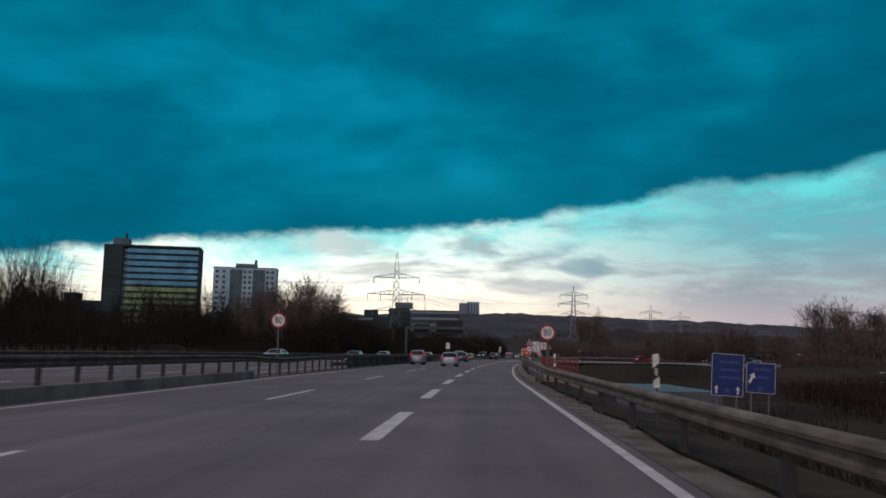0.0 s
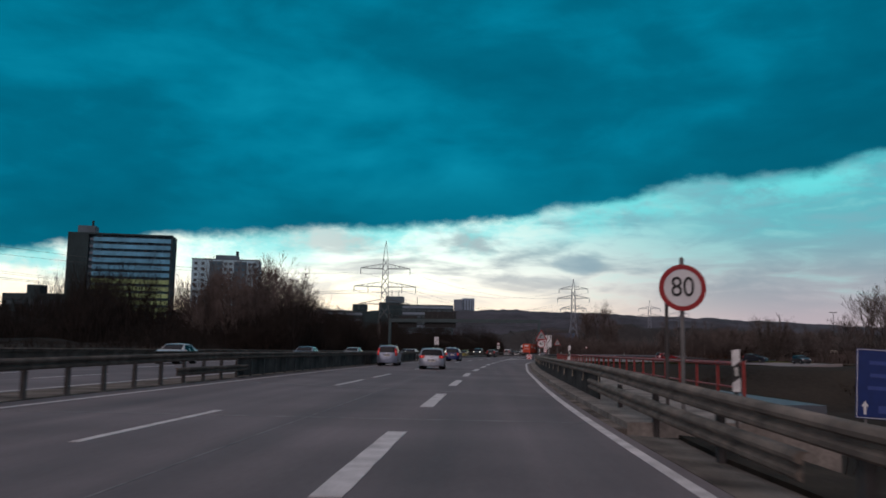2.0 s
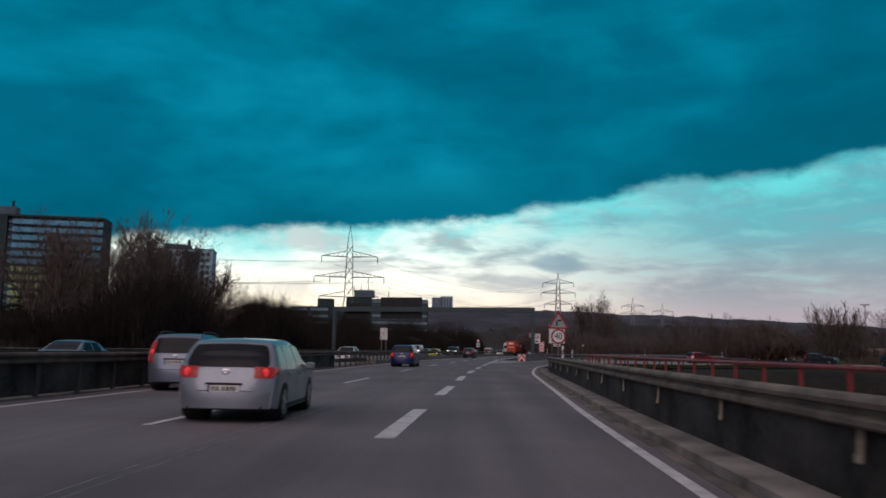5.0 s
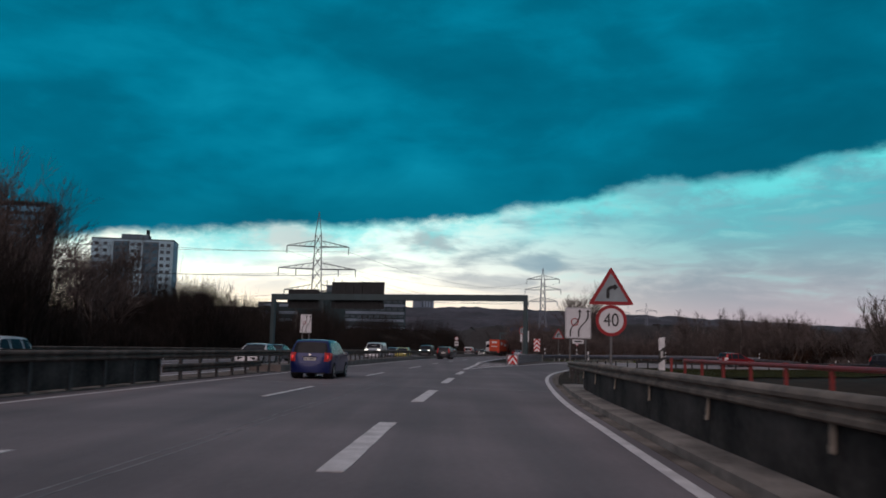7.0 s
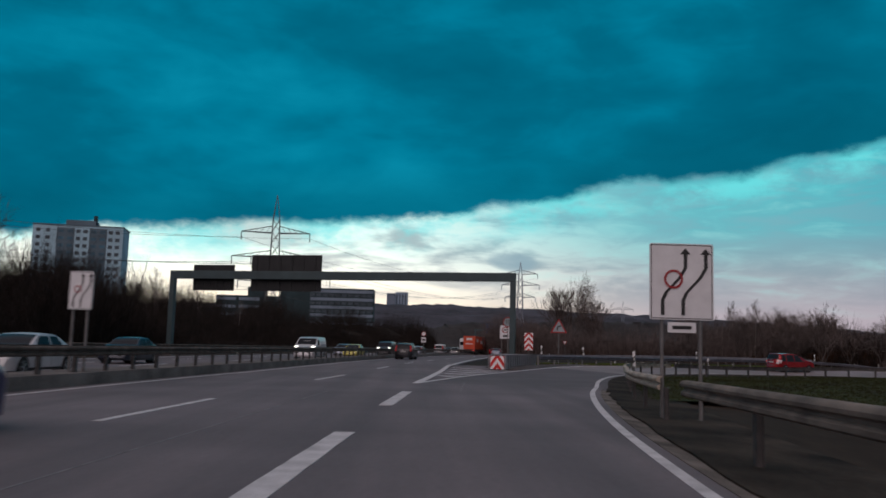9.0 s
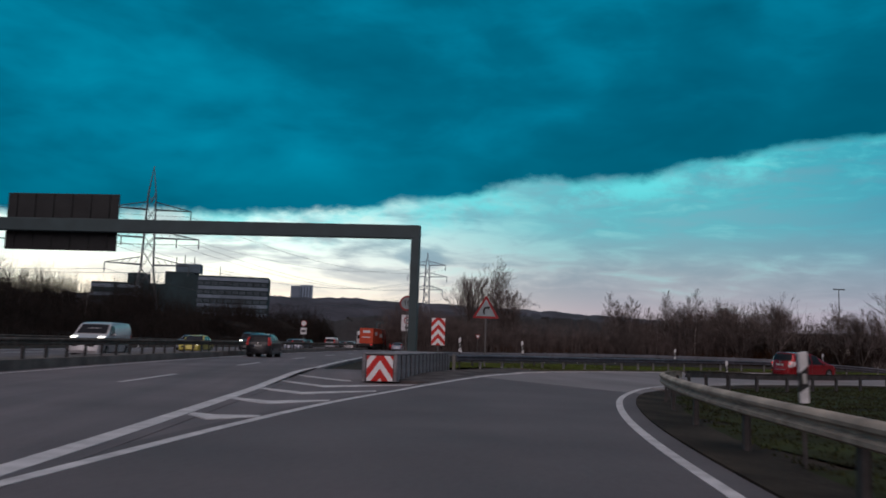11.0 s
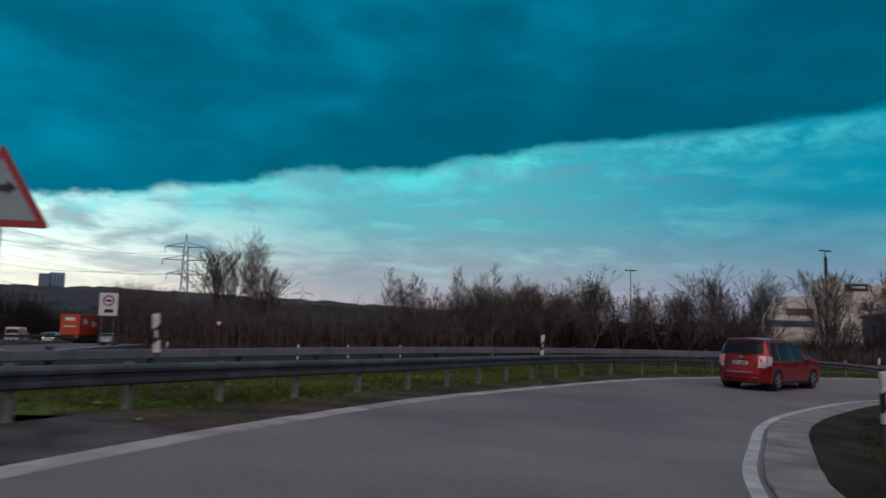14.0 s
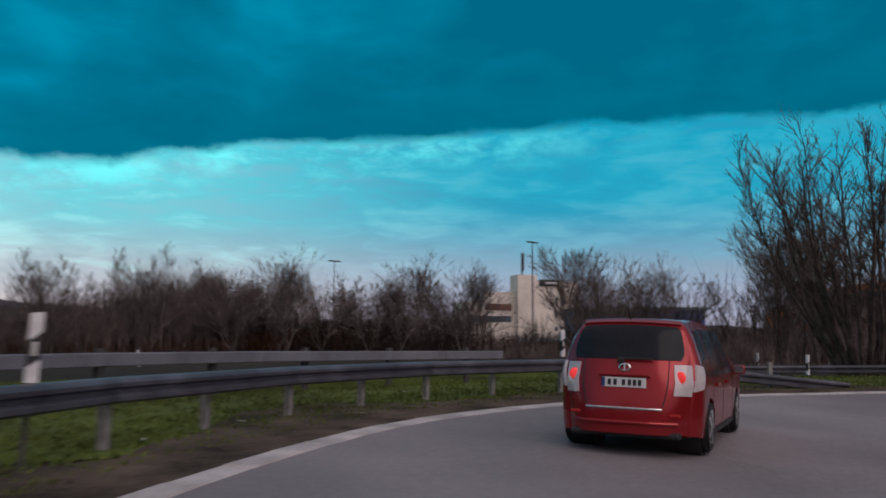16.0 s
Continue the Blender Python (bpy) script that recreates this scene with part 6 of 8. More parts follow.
# left of the motorway
scatter(ROUND, [(66, 152, -1, 1.25), (68, 166, -1, 1.3), (70, 181, -1, 1.4), (74, 196, -1, 1.5), (78, 186, -1, 1.5), (76, 170, -1, 1.4), (-112, 190, 0, 1.5), (-103, 182, 0, 1.3), (-62, 300, 0, 1.0)])
scatter(ROUND, [(-33, 167, 0, 1.35), (-36.5, 171, 0, 1.55), (-40, 165, 0, 1.6), (-43, 173, 0, 1.4), (-47, 166, 0, 1.2), (-65, 335, 0, 1.75), (-72, 342, 0, 1.6), (-59, 329, 0, 1.3)])
scatter(ROUND, [(-36, 196, 0, 1.05), (-40, 203, 0, 1.3), (-44, 209, 0, 1.4), (-47, 198, 0, 1.5), (-35, 186, 0, 1.2), (-41, 190, 0, 1.4)])
scatter(SHRUBBY, [(-46, 236, 0, 1.2), (-44, 246, 0, 1.1), (-38, 174, 0, 1.6), (-44, 180, 0, 1.5), (-50, 176, 0, 1.7), (-48, 224, 0, 1.2)])
scatter(TALL, [(-42, 270, 0, 1.0), (-38, 282, 0, 0.9), (-46, 262, 0, 1.1), (-50, 276, 0, 0.9), (-34, 300, 0, 0.8), (-120, 186, 0, 1.1), (-132, 250, 0, 1.4), (-140, 240, 0, 1.4)])
scatter(ROUND, [(-30, 154, 0, 1.1), (-34, 158, 0, 1.2), (-38, 152, 0, 1.3), (-43, 157, 0, 1.4)])
scatter(SHRUBBY, [(-70, 420, 0, 1.6), (-82, 430, 0, 1.6), (-95, 425, 0, 1.7)])
# right of the motorway, beyond the cutting
scatter(ROUND, [(100 + i * 9, 292 - i * 8 + (i % 3) * 8, -3, 1.45 + 0.15 * (i % 3)) for i in range(9)])
scatter(SHRUBBY, [(92 + i * 8, 272 - i * 8 + (i % 2) * 9, -3, 1.7 + 0.2 * (i % 3)) for i in range(10)])


def thicket(name, label, line, width, h, count, seed, twig=TWIG_DARK, zfun=lambda x, y: 0.0, lean=0.35, r=0.02):
    """A dense leafless thicket: thousands of forked stems along a plan line."""
    rng = random.Random(seed)
    c = curve(line, 2.0)
    vs, fs = [], []
    for _ in range(count):
        i = rng.randrange(len(c) - 1)
        p = c[i] + (c[i + 1] - c[i]) * rng.random()
        d = c[i + 1] - c[i]
        d = d / np.linalg.norm(d)
        o = rng.uniform(-width / 2, width / 2)
        x, y = p[0] + d[1] * o, p[1] - d[0] * o
        z = zfun(x, y)
        swell = 0.65 + 0.35 * math.sin(x * 0.21 + y * 0.13) + 0.25 * math.sin(x * 0.057 - y * 0.083 + 2)
        hh = h * max(0.45, swell) * rng.uniform(0.55, 1.1)
        a = Vector((x, y, z - 0.2))
        b = a + Vector((rng.uniform(-lean, lean), rng.uniform(-lean, lean), 1)) * hh * 0.55
        stick(vs, fs, a, b, r * 1.6, r, 3)
        for _ in range(4):
            e = b + Vector((rng.uniform(-0.5, 0.5), rng.uniform(-0.5, 0.5), rng.uniform(0.5, 1))) * hh * 0.45
            m = a.lerp(b, rng.uniform(0.4, 1))
            spike(vs, fs, m, e, r * 0.9)
            f = m.lerp(e, 0.5) + Vector((rng.uniform(-0.3, 0.3), rng.uniform(-0.3, 0.3), rng.uniform(0.0, 0.4))) * hh * 0.35
            spike(vs, fs, m.lerp(e, 0.4), f, r * 0.7)
            f = m.lerp(e, 0.8) + Vector((rng.uniform(-0.3, 0.3), rng.uniform(-0.3, 0.3), rng.uniform(0.1, 0.4))) * hh * 0.3
            spike(vs, fs, m.lerp(e, 0.6), f, r * 0.6)
    me = bpy.data.meshes.new(name)
    me.from_pydata(vs, [], fs)
    me.materials.append(twig)
    return tagged(new(name, me), label=label, category="thicket", kind="stuff")


def bank(name, label, line, width, h, seed):
    """A dark bank added to back the twigs and make the wood look opaque."""
    rng = random.Random(seed)
    c = curve(line, 4.0)
    bm = bmesh.new()
    rows = []
    for k, f in ((-0.5, 0.0), (-0.3, 0.6), (-0.1, 0.95), (0.1, 1.0), (0.3, 0.7), (0.5, 0.0)):
        o = offset(c, k * width)
        rows.append([bm.verts.new((p[0], p[1], -0.3 + h * f * rng.uniform(0.8, 1.15) if f else -6.0)) for p in o])
    for r_, s_ in zip(rows, rows[1:]):
        for i in range(len(c) - 1):
            bm.faces.new((r_[i], r_[i + 1], s_[i + 1], s_[i]))
    return solo(name, bm, BANK_DARK, label, kind="structure")


# Near-black like the twigs: the wood's shaded depth is put into this colour.
BANK_DARK = mat("dark_wood_backing", (0.020, 0.016, 0.013), 0.95, var=0.35, scale=0.2, fine=2.5, bump=0.5, spec=0.1)
left_line = [(-33, -40), (-33, 40), (-34, 100), (-32, 160), (-30, 220), (-25, 290), (-16, 350), (2, 430)]
bank("bank_left", "dark earth bank beyond the oncoming lanes", [(x - 6, y) for x, y in left_line], 14, 1.8, 1)
thicket("thicket_left", "dense dark leafless thicket beyond the oncoming lanes", left_line, 9, 4.6, 4200, 21)
thicket("thicket_left_high", "tall dark leafless wood on the left bank", [(-54, 85), (-52, 130), (-47, 200), (-40, 280), (-30, 350)], 24, 11.0, 6000, 22, r=0.03, lean=0.2)
bank("bank_back", "dark bank added behind the thicket to make it opaque", [(-66, 40), (-68, 130), (-62, 210), (-56, 290), (-44, 380), (-20, 480)], 30, 5.5, 2)
bank("bank_bend", "dark bank added to back the wood beyond the bend", [(22, 330), (45, 303), (60, 294), (76, 291)], 20, 4.0, 3)
bank("bank_bend_low", "low dark bank added to back the scrub beyond the loop", [(72, 292), (92, 289), (110, 284), (140, 262), (165, 230)], 16, 1.0, 8)
thicket("thicket_bend", "dense brown leafless wood beyond the bend", [(24, 322), (44, 298), (60, 286), (74, 283)], 20, 9.0, 6000, 23, TWIG_HAZE, r=0.022, lean=0.22)
thicket("thicket_bend_low", "low brown leafless scrub beyond the loop", [(72, 283), (88, 280), (104, 276), (134, 254), (150, 226)], 14, 4.6, 4200, 37, TWIG_HAZE, r=0.02, lean=0.25)
thicket("thicket_rust", "rust-brown leafless scrub at the foot of the trees", [(36, 296), (56, 280), (78, 272), (104, 262), (120, 245), (128, 226)], 5, 3.4, 1300, 24, TWIG_RUST, r=0.02)
thicket("thicket_right_end", "dark leafless scrub beside the loop", [(58, 226), (68, 222), (80, 212), (88, 198), (90, 180)], 7, 4.0, 1500, 25, TWIG_HAZE, r=0.018)
bank("bank_right", "dark bank added to back the wood beyond the cutting", [(112, 232), (124, 208), (150, 170), (190, 120), (230, 60)], 26, 6.5, 4)
thicket("thicket_right", "dense dark leafless wood beyond the cutting", [(76, 290), (90, 240), (112, 200), (142, 160), (180, 112), (220, 55)], 16, 11, 5200, 26, r=0.035, zfun=lambda x, y: -3.0)
thicket("thicket_cutting", "brown leafless scrub in the cutting below the road", [(14, -20), (16, 30), (18, 60), (28, 84), (34, 96)], 12, 2.2, 900, 27, zfun=lambda x, y: -4.6)
thicket("thicket_verge_low", "brown leafless scrub below the verge", [(9, -30), (9.5, 20), (10, 44)], 8, 2.6, 700, 31, zfun=lambda x, y: -3.2)
thicket("thicket_mid", "dark leafless scrub across the cutting", [(36, 40), (44, 90), (52, 140), (60, 190)], 16, 3.6, 2600, 32, zfun=lambda x, y: -4.0, r=0.028)
thicket("thicket_slope", "brown leafless scrub beside the slip road", [(22, 140), (34, 150), (46, 156), (58, 150)], 12, 2.4, 600, 28, zfun=lambda x, y: -2.2)
bank("bank_far_lanes", "dark slope added to back the wood beside the far lanes", [(30, 330), (42, 380), (60, 440), (85, 520)], 22, 4, 5)
thicket("thicket_far_lanes", "dark leafless wood beside the far motorway lanes", [(26, 322), (36, 370), (54, 430), (78, 510)], 14, 8, 2200, 29, r=0.045)
thicket("wood_left", "tall dense leafless wood left of the motorway", [(-42, 186), (-48, 206), (-52, 228), (-50, 252), (-44, 280)], 22, 8.5, 2600, 33, r=0.04, lean=0.25)
bank("bank_far_left", "dark rise added to back the wood in front of the office building", [(-80, 330), (-52, 375), (-28, 420), (-2, 470)], 40, 7.5, 6)
thicket("wood_far_left", "dark leafless wood in front of the office building", [(-78, 318), (-50, 362), (-26, 406), (0, 455)], 26, 13, 3200, 36, r=0.06, lean=0.25)
thicket("thicket_back", "dark leafless wood on the rise behind the thicket", [(-70, 60), (-72, 130), (-66, 210), (-58, 290), (-44, 380), (-16, 470)], 24, 12.5, 4200, 34, r=0.04, lean=0.22, zfun=lambda x, y: 3.0)
thicket("wood_roadside", "dense dark leafless trees beside the oncoming lanes", [(-29, 136), (-30, 150), (-31, 166), (-33, 184), (-32, 205), (-30, 232)], 10, 8.5, 3600, 35, r=0.03, lean=0.25)


# ---------------------------------------------------------------- cars
def car_paint(name, col, metal=0.35, rough=0.3):
    return mat(name, col, rough, metal, var=0.10, scale=1.2, fine=60, bump=0.02, coat=0.45, spec=0.35)


GLASS_CAR = mat("tinted_car_glass", (0.016, 0.018, 0.023), 0.14, 0.0, var=0.1, scale=2, fine=20, bump=0.0, spec=0.14)
TRIM = mat("black_car_plastic", (0.016, 0.016, 0.017), 0.6, var=0.15, scale=4, fine=40, bump=0.1)
TYRE = mat("tyre_rubber", (0.014, 0.013, 0.013), 0.85, var=0.2, scale=8, fine=60, bump=0.3)
ALLOY = mat("alloy_rim", (0.38, 0.38, 0.39), 0.4, 0.8, var=0.15, scale=6, fine=40, bump=0.05)
CHROME = mat("chrome_trim", (0.6, 0.6, 0.6), 0.2, 1.0, var=0.05, bump=0.0)
LAMP_CLEAR = mat("clear_lamp_lens", (0.55, 0.50, 0.51), 0.12, 0.1, var=0.06, scale=9, fine=40, bump=0.05)
LAMP_RED = mat("red_lamp_lens", (0.42, 0.02, 0.02), 0.2, var=0.1, scale=20, fine=80, bump=0.05)
LAMP_LIT = mat("lit_red_lamp", (0.95, 0.05, 0.05), 0.3, var=0.02, bump=0, emit=0.28)
LAMP_HEAD = mat("lit_headlamp", (1.0, 0.93, 0.82), 0.3, var=0.02, bump=0, emit=2.4)
PLATE = mat("number_plate", (0.62, 0.62, 0.60), 0.45, var=0.05, bump=0.02)

# side views: (distance from the rear bumper, height) over the roof to the front bumper, as parts of length and height
SHAPES = {
    "mpv": [(0.0, 0.165), (0.0006, 0.22), (0.0015, 0.28), (0.004, 0.36), (0.008, 0.42), (0.014, 0.50), (0.020, 0.58), (0.026, 0.63), (0.040, 0.74), (0.058, 0.86), (0.072, 0.94), (0.085, 0.965), (0.13, 0.985), (0.25, 1.0), (0.40, 0.995), (0.52, 0.95),
            (0.62, 0.84), (0.72, 0.70), (0.76, 0.655), (0.84, 0.61), (0.92, 0.55), (0.965, 0.47), (0.985, 0.38), (0.995, 0.30), (1.0, 0.20)],
    "hatch": [(0.0, 0.175), (0.0006, 0.24), (0.0015, 0.30), (0.004, 0.38), (0.010, 0.45), (0.018, 0.53), (0.030, 0.62), (0.055, 0.74), (0.085, 0.87), (0.105, 0.945), (0.13, 0.965), (0.2, 0.985), (0.34, 1.0), (0.46, 0.985), (0.56, 0.91),
              (0.66, 0.76), (0.70, 0.70), (0.80, 0.66), (0.90, 0.60), (0.955, 0.52), (0.98, 0.42), (0.995, 0.30), (1.0, 0.20)],
    "suv": [(0.0, 0.185), (0.0006, 0.25), (0.0015, 0.32), (0.004, 0.40), (0.010, 0.48), (0.016, 0.56), (0.026, 0.64), (0.060, 0.80), (0.085, 0.92), (0.10, 0.95), (0.18, 0.985), (0.32, 1.0), (0.46, 0.985), (0.56, 0.90), (0.655, 0.745), (0.70, 0.70),
            (0.82, 0.665), (0.92, 0.61), (0.965, 0.52), (0.985, 0.42), (0.995, 0.32), (1.0, 0.22)],
    "sedan": [(0.0, 0.30), (0.006, 0.42), (0.012, 0.54), (0.020, 0.64), (0.05, 0.69), (0.13, 0.71), (0.18, 0.76), (0.26, 0.91), (0.32, 0.97), (0.42, 1.0), (0.52, 0.985), (0.60, 0.90), (0.70, 0.72), (0.73, 0.685),
              (0.84, 0.64), (0.93, 0.57), (0.97, 0.48), (0.99, 0.36), (1.0, 0.22)],
    "van": [(0.0, 0.20), (0.003, 0.34), (0.006, 0.48), (0.010, 0.62), (0.015, 0.76), (0.022, 0.90), (0.035, 0.965), (0.10, 0.99), (0.3, 1.0), (0.55, 0.99), (0.66, 0.94), (0.74, 0.78), (0.80, 0.64), (0.86, 0.585),
            (0.94, 0.52), (0.975, 0.44), (0.99, 0.32), (1.0, 0.18)],
}


def build_car(shape, L, W, H, paint, label, belt=0.60, wheel_r=0.315, lights="low", lit=False, headlit=False, rails=False, plate=True, detail=False, category="car"):
    car = thing("car", label, category, group="cars on the road")
    P = np.array(SHAPES[shape]) * (L, H)
    s = np.r_[0, np.cumsum(np.linalg.norm(np.diff(P, axis=0), axis=1))]
    g = np.linspace(0, s[-1], 72)
    TX, TZ = np.interp(g, s, P[:, 0]), np.interp(g, s, P[:, 1])
    for _ in range(2):
        TZ[2:-2] = (TZ[1:-3] + 2 * TZ[2:-2] + TZ[3:-1]) / 4
    ax_r, ax_f = L * 0.185, L * 0.805
    arch = wheel_r + 0.055
    zb = 0.19 if shape != "suv" else 0.24
    zbelt = belt * H

    def bottom(x):
        z = zb + (0.06 if x < 0.15 * L else 0.0) * (1 - x / (0.15 * L) if x < 0.15 * L else 0)
        for a in (ax_r, ax_f):
            if abs(x - a) < arch:
                z = max(z, wheel_r + math.sqrt(arch * arch - (x - a) ** 2) - 0.02)
        return z

    def half_w(x, z):
        w = W / 2
        e = min(x, L - x) / L
        if detail and x < L / 2:
            w *= 1 - 0.075 * max(0.0, 1 - e / 0.075) ** 1.8
        w *= 1 - (0.085 if x < L / 2 else 0.17) * max(0.0, 1 - e / 0.09) ** 2.2
        w *= 1 - 0.03 * max(0.0, 1 - e / 0.35)
        if z > zbelt:
            u = (z - zbelt) / max(1e-6, H - zbelt)
            w *= 1 - (0.275 if detail else 0.235) * u ** 1.2 if shape != "van" else 1 - 0.13 * u ** 1.4
        else:
            u = (zbelt - z) / zbelt
            w *= 1 - 0.07 * max(0, u - 0.45) ** 1.5 * 2 - 0.022 * u
        return w

    # columns at the outline's samples plus extra ones at the arches
    xs = sorted(set(np.round(np.r_[TX, np.linspace(ax_r - arch, ax_r + arch, 13), np.linspace(ax_f - arch, ax_f + arch, 13)], 4)))
    order = np.argsort(TX, kind="stable")
    zt = np.interp(xs, TX[order], TZ[order])
    S = np.sin(np.linspace(-math.pi / 2, math.pi / 2, 15))
    bm = bmesh.new()
    top, sides = [], {-1: [], 1: []}
    M = 9

    def drawn_in(x):
        """How far the rear corners lie ahead of the middle of the tail."""
        return (0.20 if detail else 0.12) * max(0.0, 1 - x / (0.20 * L)) ** 2

    def crown(x, z, sv):
        """A point of the outline strip: bowed ends, slight roof camber, rounded shoulders."""
        w = half_w(x, z) - 0.035 * (1 if z > zbelt else 0.6)
        bow = 0.09 * (1 - sv * sv)
        xe = x + drawn_in(x) * abs(sv) ** 5 - bow * max(0.0, 1 - x / (0.22 * L)) ** 2 + bow * 1.4 * max(0.0, 1 - (L - x) / (0.22 * L)) ** 2
        zz = z + 0.028 * (1 - sv * sv) * (1 if z > 0.8 * H else 0.3) - 0.012
        return Vector((sv * w, xe, zz))

    for x, z in zip(xs, zt):
        top.append([bm.verts.new(crown(x, z, sv)) for sv in S])
        b = min(bottom(x), z - 0.02)
        for sd in (-1, 1):
            col = [top[-1][0 if sd < 0 else -1]]
            for k in range(1, M + 1):
                f = k / M
                zz = z - 0.03 + (b - z + 0.03) * f ** 1.05
                xe = x + drawn_in(x)
                col.append(bm.verts.new((sd * half_w(x, zz), xe, zz)))
            sides[sd].append(col)
    for r, q in zip(top, top[1:]):
        for i in range(len(S) - 1):
            bm.faces.new((r[i], r[i + 1], q[i + 1], q[i]))
    for sd in (-1, 1):
        for r, q in zip(sides[sd], sides[sd][1:]):
            for i in range(M):
                bm.faces.new((r[i], r[i + 1], q[i + 1], q[i]))
    for a, b in zip(range(len(xs) - 1), range(1, len(xs))):
        bm.faces.new((sides[-1][a][-1], sides[1][a][-1], sides[1][b][-1], sides[-1][b][-1]))
    for i in (0, -1):
        loop = sides[-1][i][::-1] + top[i][1:-1] + sides[1][i]
        bm.faces.new(loop)
    bmesh.ops.recalc_face_normals(bm, faces=bm.faces[:])
    body = part("body", bm, paint, car, smooth=True)
    # dark underside and wheel wells
    bm = bmesh.new()
    box(bm, 0, L / 2, 0.36, W * 0.80, L * 0.90, 0.30, 0.03)
    part("underbody", bm, TRIM, car)

    def patch(name, material, x0, x1, s0, s1, off=0.008, parent=car, lab="", nx=8, ns=10, taper=0.0, thick=0.02, soft_ends=0.0):
        """A shaped piece lying on the outline strip between two stations."""
        bm = bmesh.new()
        up, dn = [], []
        for i in range(nx + 1):
            x = x0 + (x1 - x0) * i / nx
            z = float(np.interp(x, TX[order], TZ[order]))
            ra, rb = [], []
            for j in range(ns + 1):
                sv = s0 + (s1 - s0) * j / ns
                sv *= 1 - taper * i / nx - soft_ends * abs(2 * i / nx - 1) ** 5
                p = crown(x, z, sv)
                e = 0.01
                tx = crown(x + e, float(np.interp(x + e, TX[order], TZ[order])), sv) - crown(x - e, float(np.interp(max(0, x - e), TX[order], TZ[order])), sv)
                ts = crown(x, z, sv + 0.01) - crown(x, z, sv - 0.01)
                n = ts.cross(tx).normalized()
                ra.append(bm.verts.new(p + n * off)), rb.append(bm.verts.new(p - n * thick))
            up.append(ra), dn.append(rb)
        for i in range(nx):
            for j in range(ns):
                bm.faces.new((up[i][j], up[i][j + 1], up[i + 1][j + 1], up[i + 1][j]))
        for i in range(nx):
            bm.faces.new((up[i][0], up[i + 1][0], dn[i + 1][0], dn[i][0])), bm.faces.new((up[i][-1], dn[i][-1], dn[i + 1][-1], up[i + 1][-1]))
        for j in range(ns):
            bm.faces.new((up[0][j], dn[0][j], dn[0][j + 1], up[0][j + 1])), bm.faces.new((up[-1][j], up[-1][j + 1], dn[-1][j + 1], dn[-1][j]))
        bmesh.ops.recalc_face_normals(bm, faces=bm.faces[:])
        return part(name, bm, material, parent, lab, smooth=True)

    def x_at(zv, rear=True):
        """Station where the outline first reaches a height, from the rear or from the front."""
        if rear:
            for a in range(len(TZ) - 1):
                if TZ[a] <= zv <= TZ[a + 1]:
                    return float(np.interp(zv, [TZ[a], TZ[a + 1]], [TX[a], TX[a + 1]]))
        for a in range(len(TZ) - 1, 0, -1):
            if TZ[a] <= zv <= TZ[a - 1]:
                return float(np.interp(zv, [TZ[a], TZ[a - 1]], [TX[a], TX[a - 1]]))
        return 0.0

    # windows
    if shape == "sedan":
        patch("rear_window", GLASS_CAR, 0.175 * L, 0.29 * L, -0.86, 0.86)
    elif shape != "van":
        patch("rear_window", GLASS_CAR, x_at((0.695 if detail else 0.655) * H), x_at((0.935 if detail else 0.915) * H), -0.92, 0.92, nx=12, soft_ends=0.07)
    else:
        patch("rear_window", GLASS_CAR, x_at(0.60 * H), x_at(0.86 * H), -0.82, 0.82, nx=10)
    fz0, fz1 = (0.71, 0.95) if shape not in ("van",) else (0.66, 0.92)
    patch("windscreen", GLASS_CAR, x_at(fz1 * H, False), x_at(fz0 * H, False), -0.90, 0.90)

    def side_patch(name, material, quad, sd, off=0.006, lab="", thick=0.015):
        """A flat-topped piece on the body side through four (x, z) corners, following the side's curve."""
        bm = bmesh.new()
        n = 8
        rows = []
        for i in range(n + 1):
            u = i / n
            ra = []
            for j in range(5):
                v = j / 4
                x = (quad[0][0] * (1 - u) + quad[1][0] * u) * (1 - v) + (quad[3][0] * (1 - u) + quad[2][0] * u) * v
                z = (quad[0][1] * (1 - u) + quad[1][1] * u) * (1 - v) + (quad[3][1] * (1 - u) + quad[2][1] * u) * v
                ra.append((x, z, half_w(x, z)))
            rows.append(ra)
        up = [[bm.verts.new((sd * (w + off), x + drawn_in(x), z)) for x, z, w in r] for r in rows]
        dn = [[bm.verts.new((sd * (w - thick), x + drawn_in(x), z)) for x, z, w in r] for r in rows]
        for i in range(n):
            for j in range(4):
                bm.faces.new((up[i][j], up[i][j + 1], up[i + 1][j + 1], up[i + 1][j]))
            bm.faces.new((up[i][0], up[i + 1][0], dn[i + 1][0], dn[i][0])), bm.faces.new((up[i][-1], dn[i][-1], dn[i + 1][-1], up[i + 1][-1]))
        for j in range(4):
            bm.faces.new((up[0][j], dn[0][j], dn[0][j + 1], up[0][j + 1])), bm.faces.new((up[-1][j], up[-1][j + 1], dn[-1][j + 1], dn[-1][j]))
        bmesh.ops.recalc_face_normals(bm, faces=bm.faces[:])
        return part(name, bm, material, car, lab, smooth=True)

    b0, b1 = zbelt + 0.03, H * 0.925
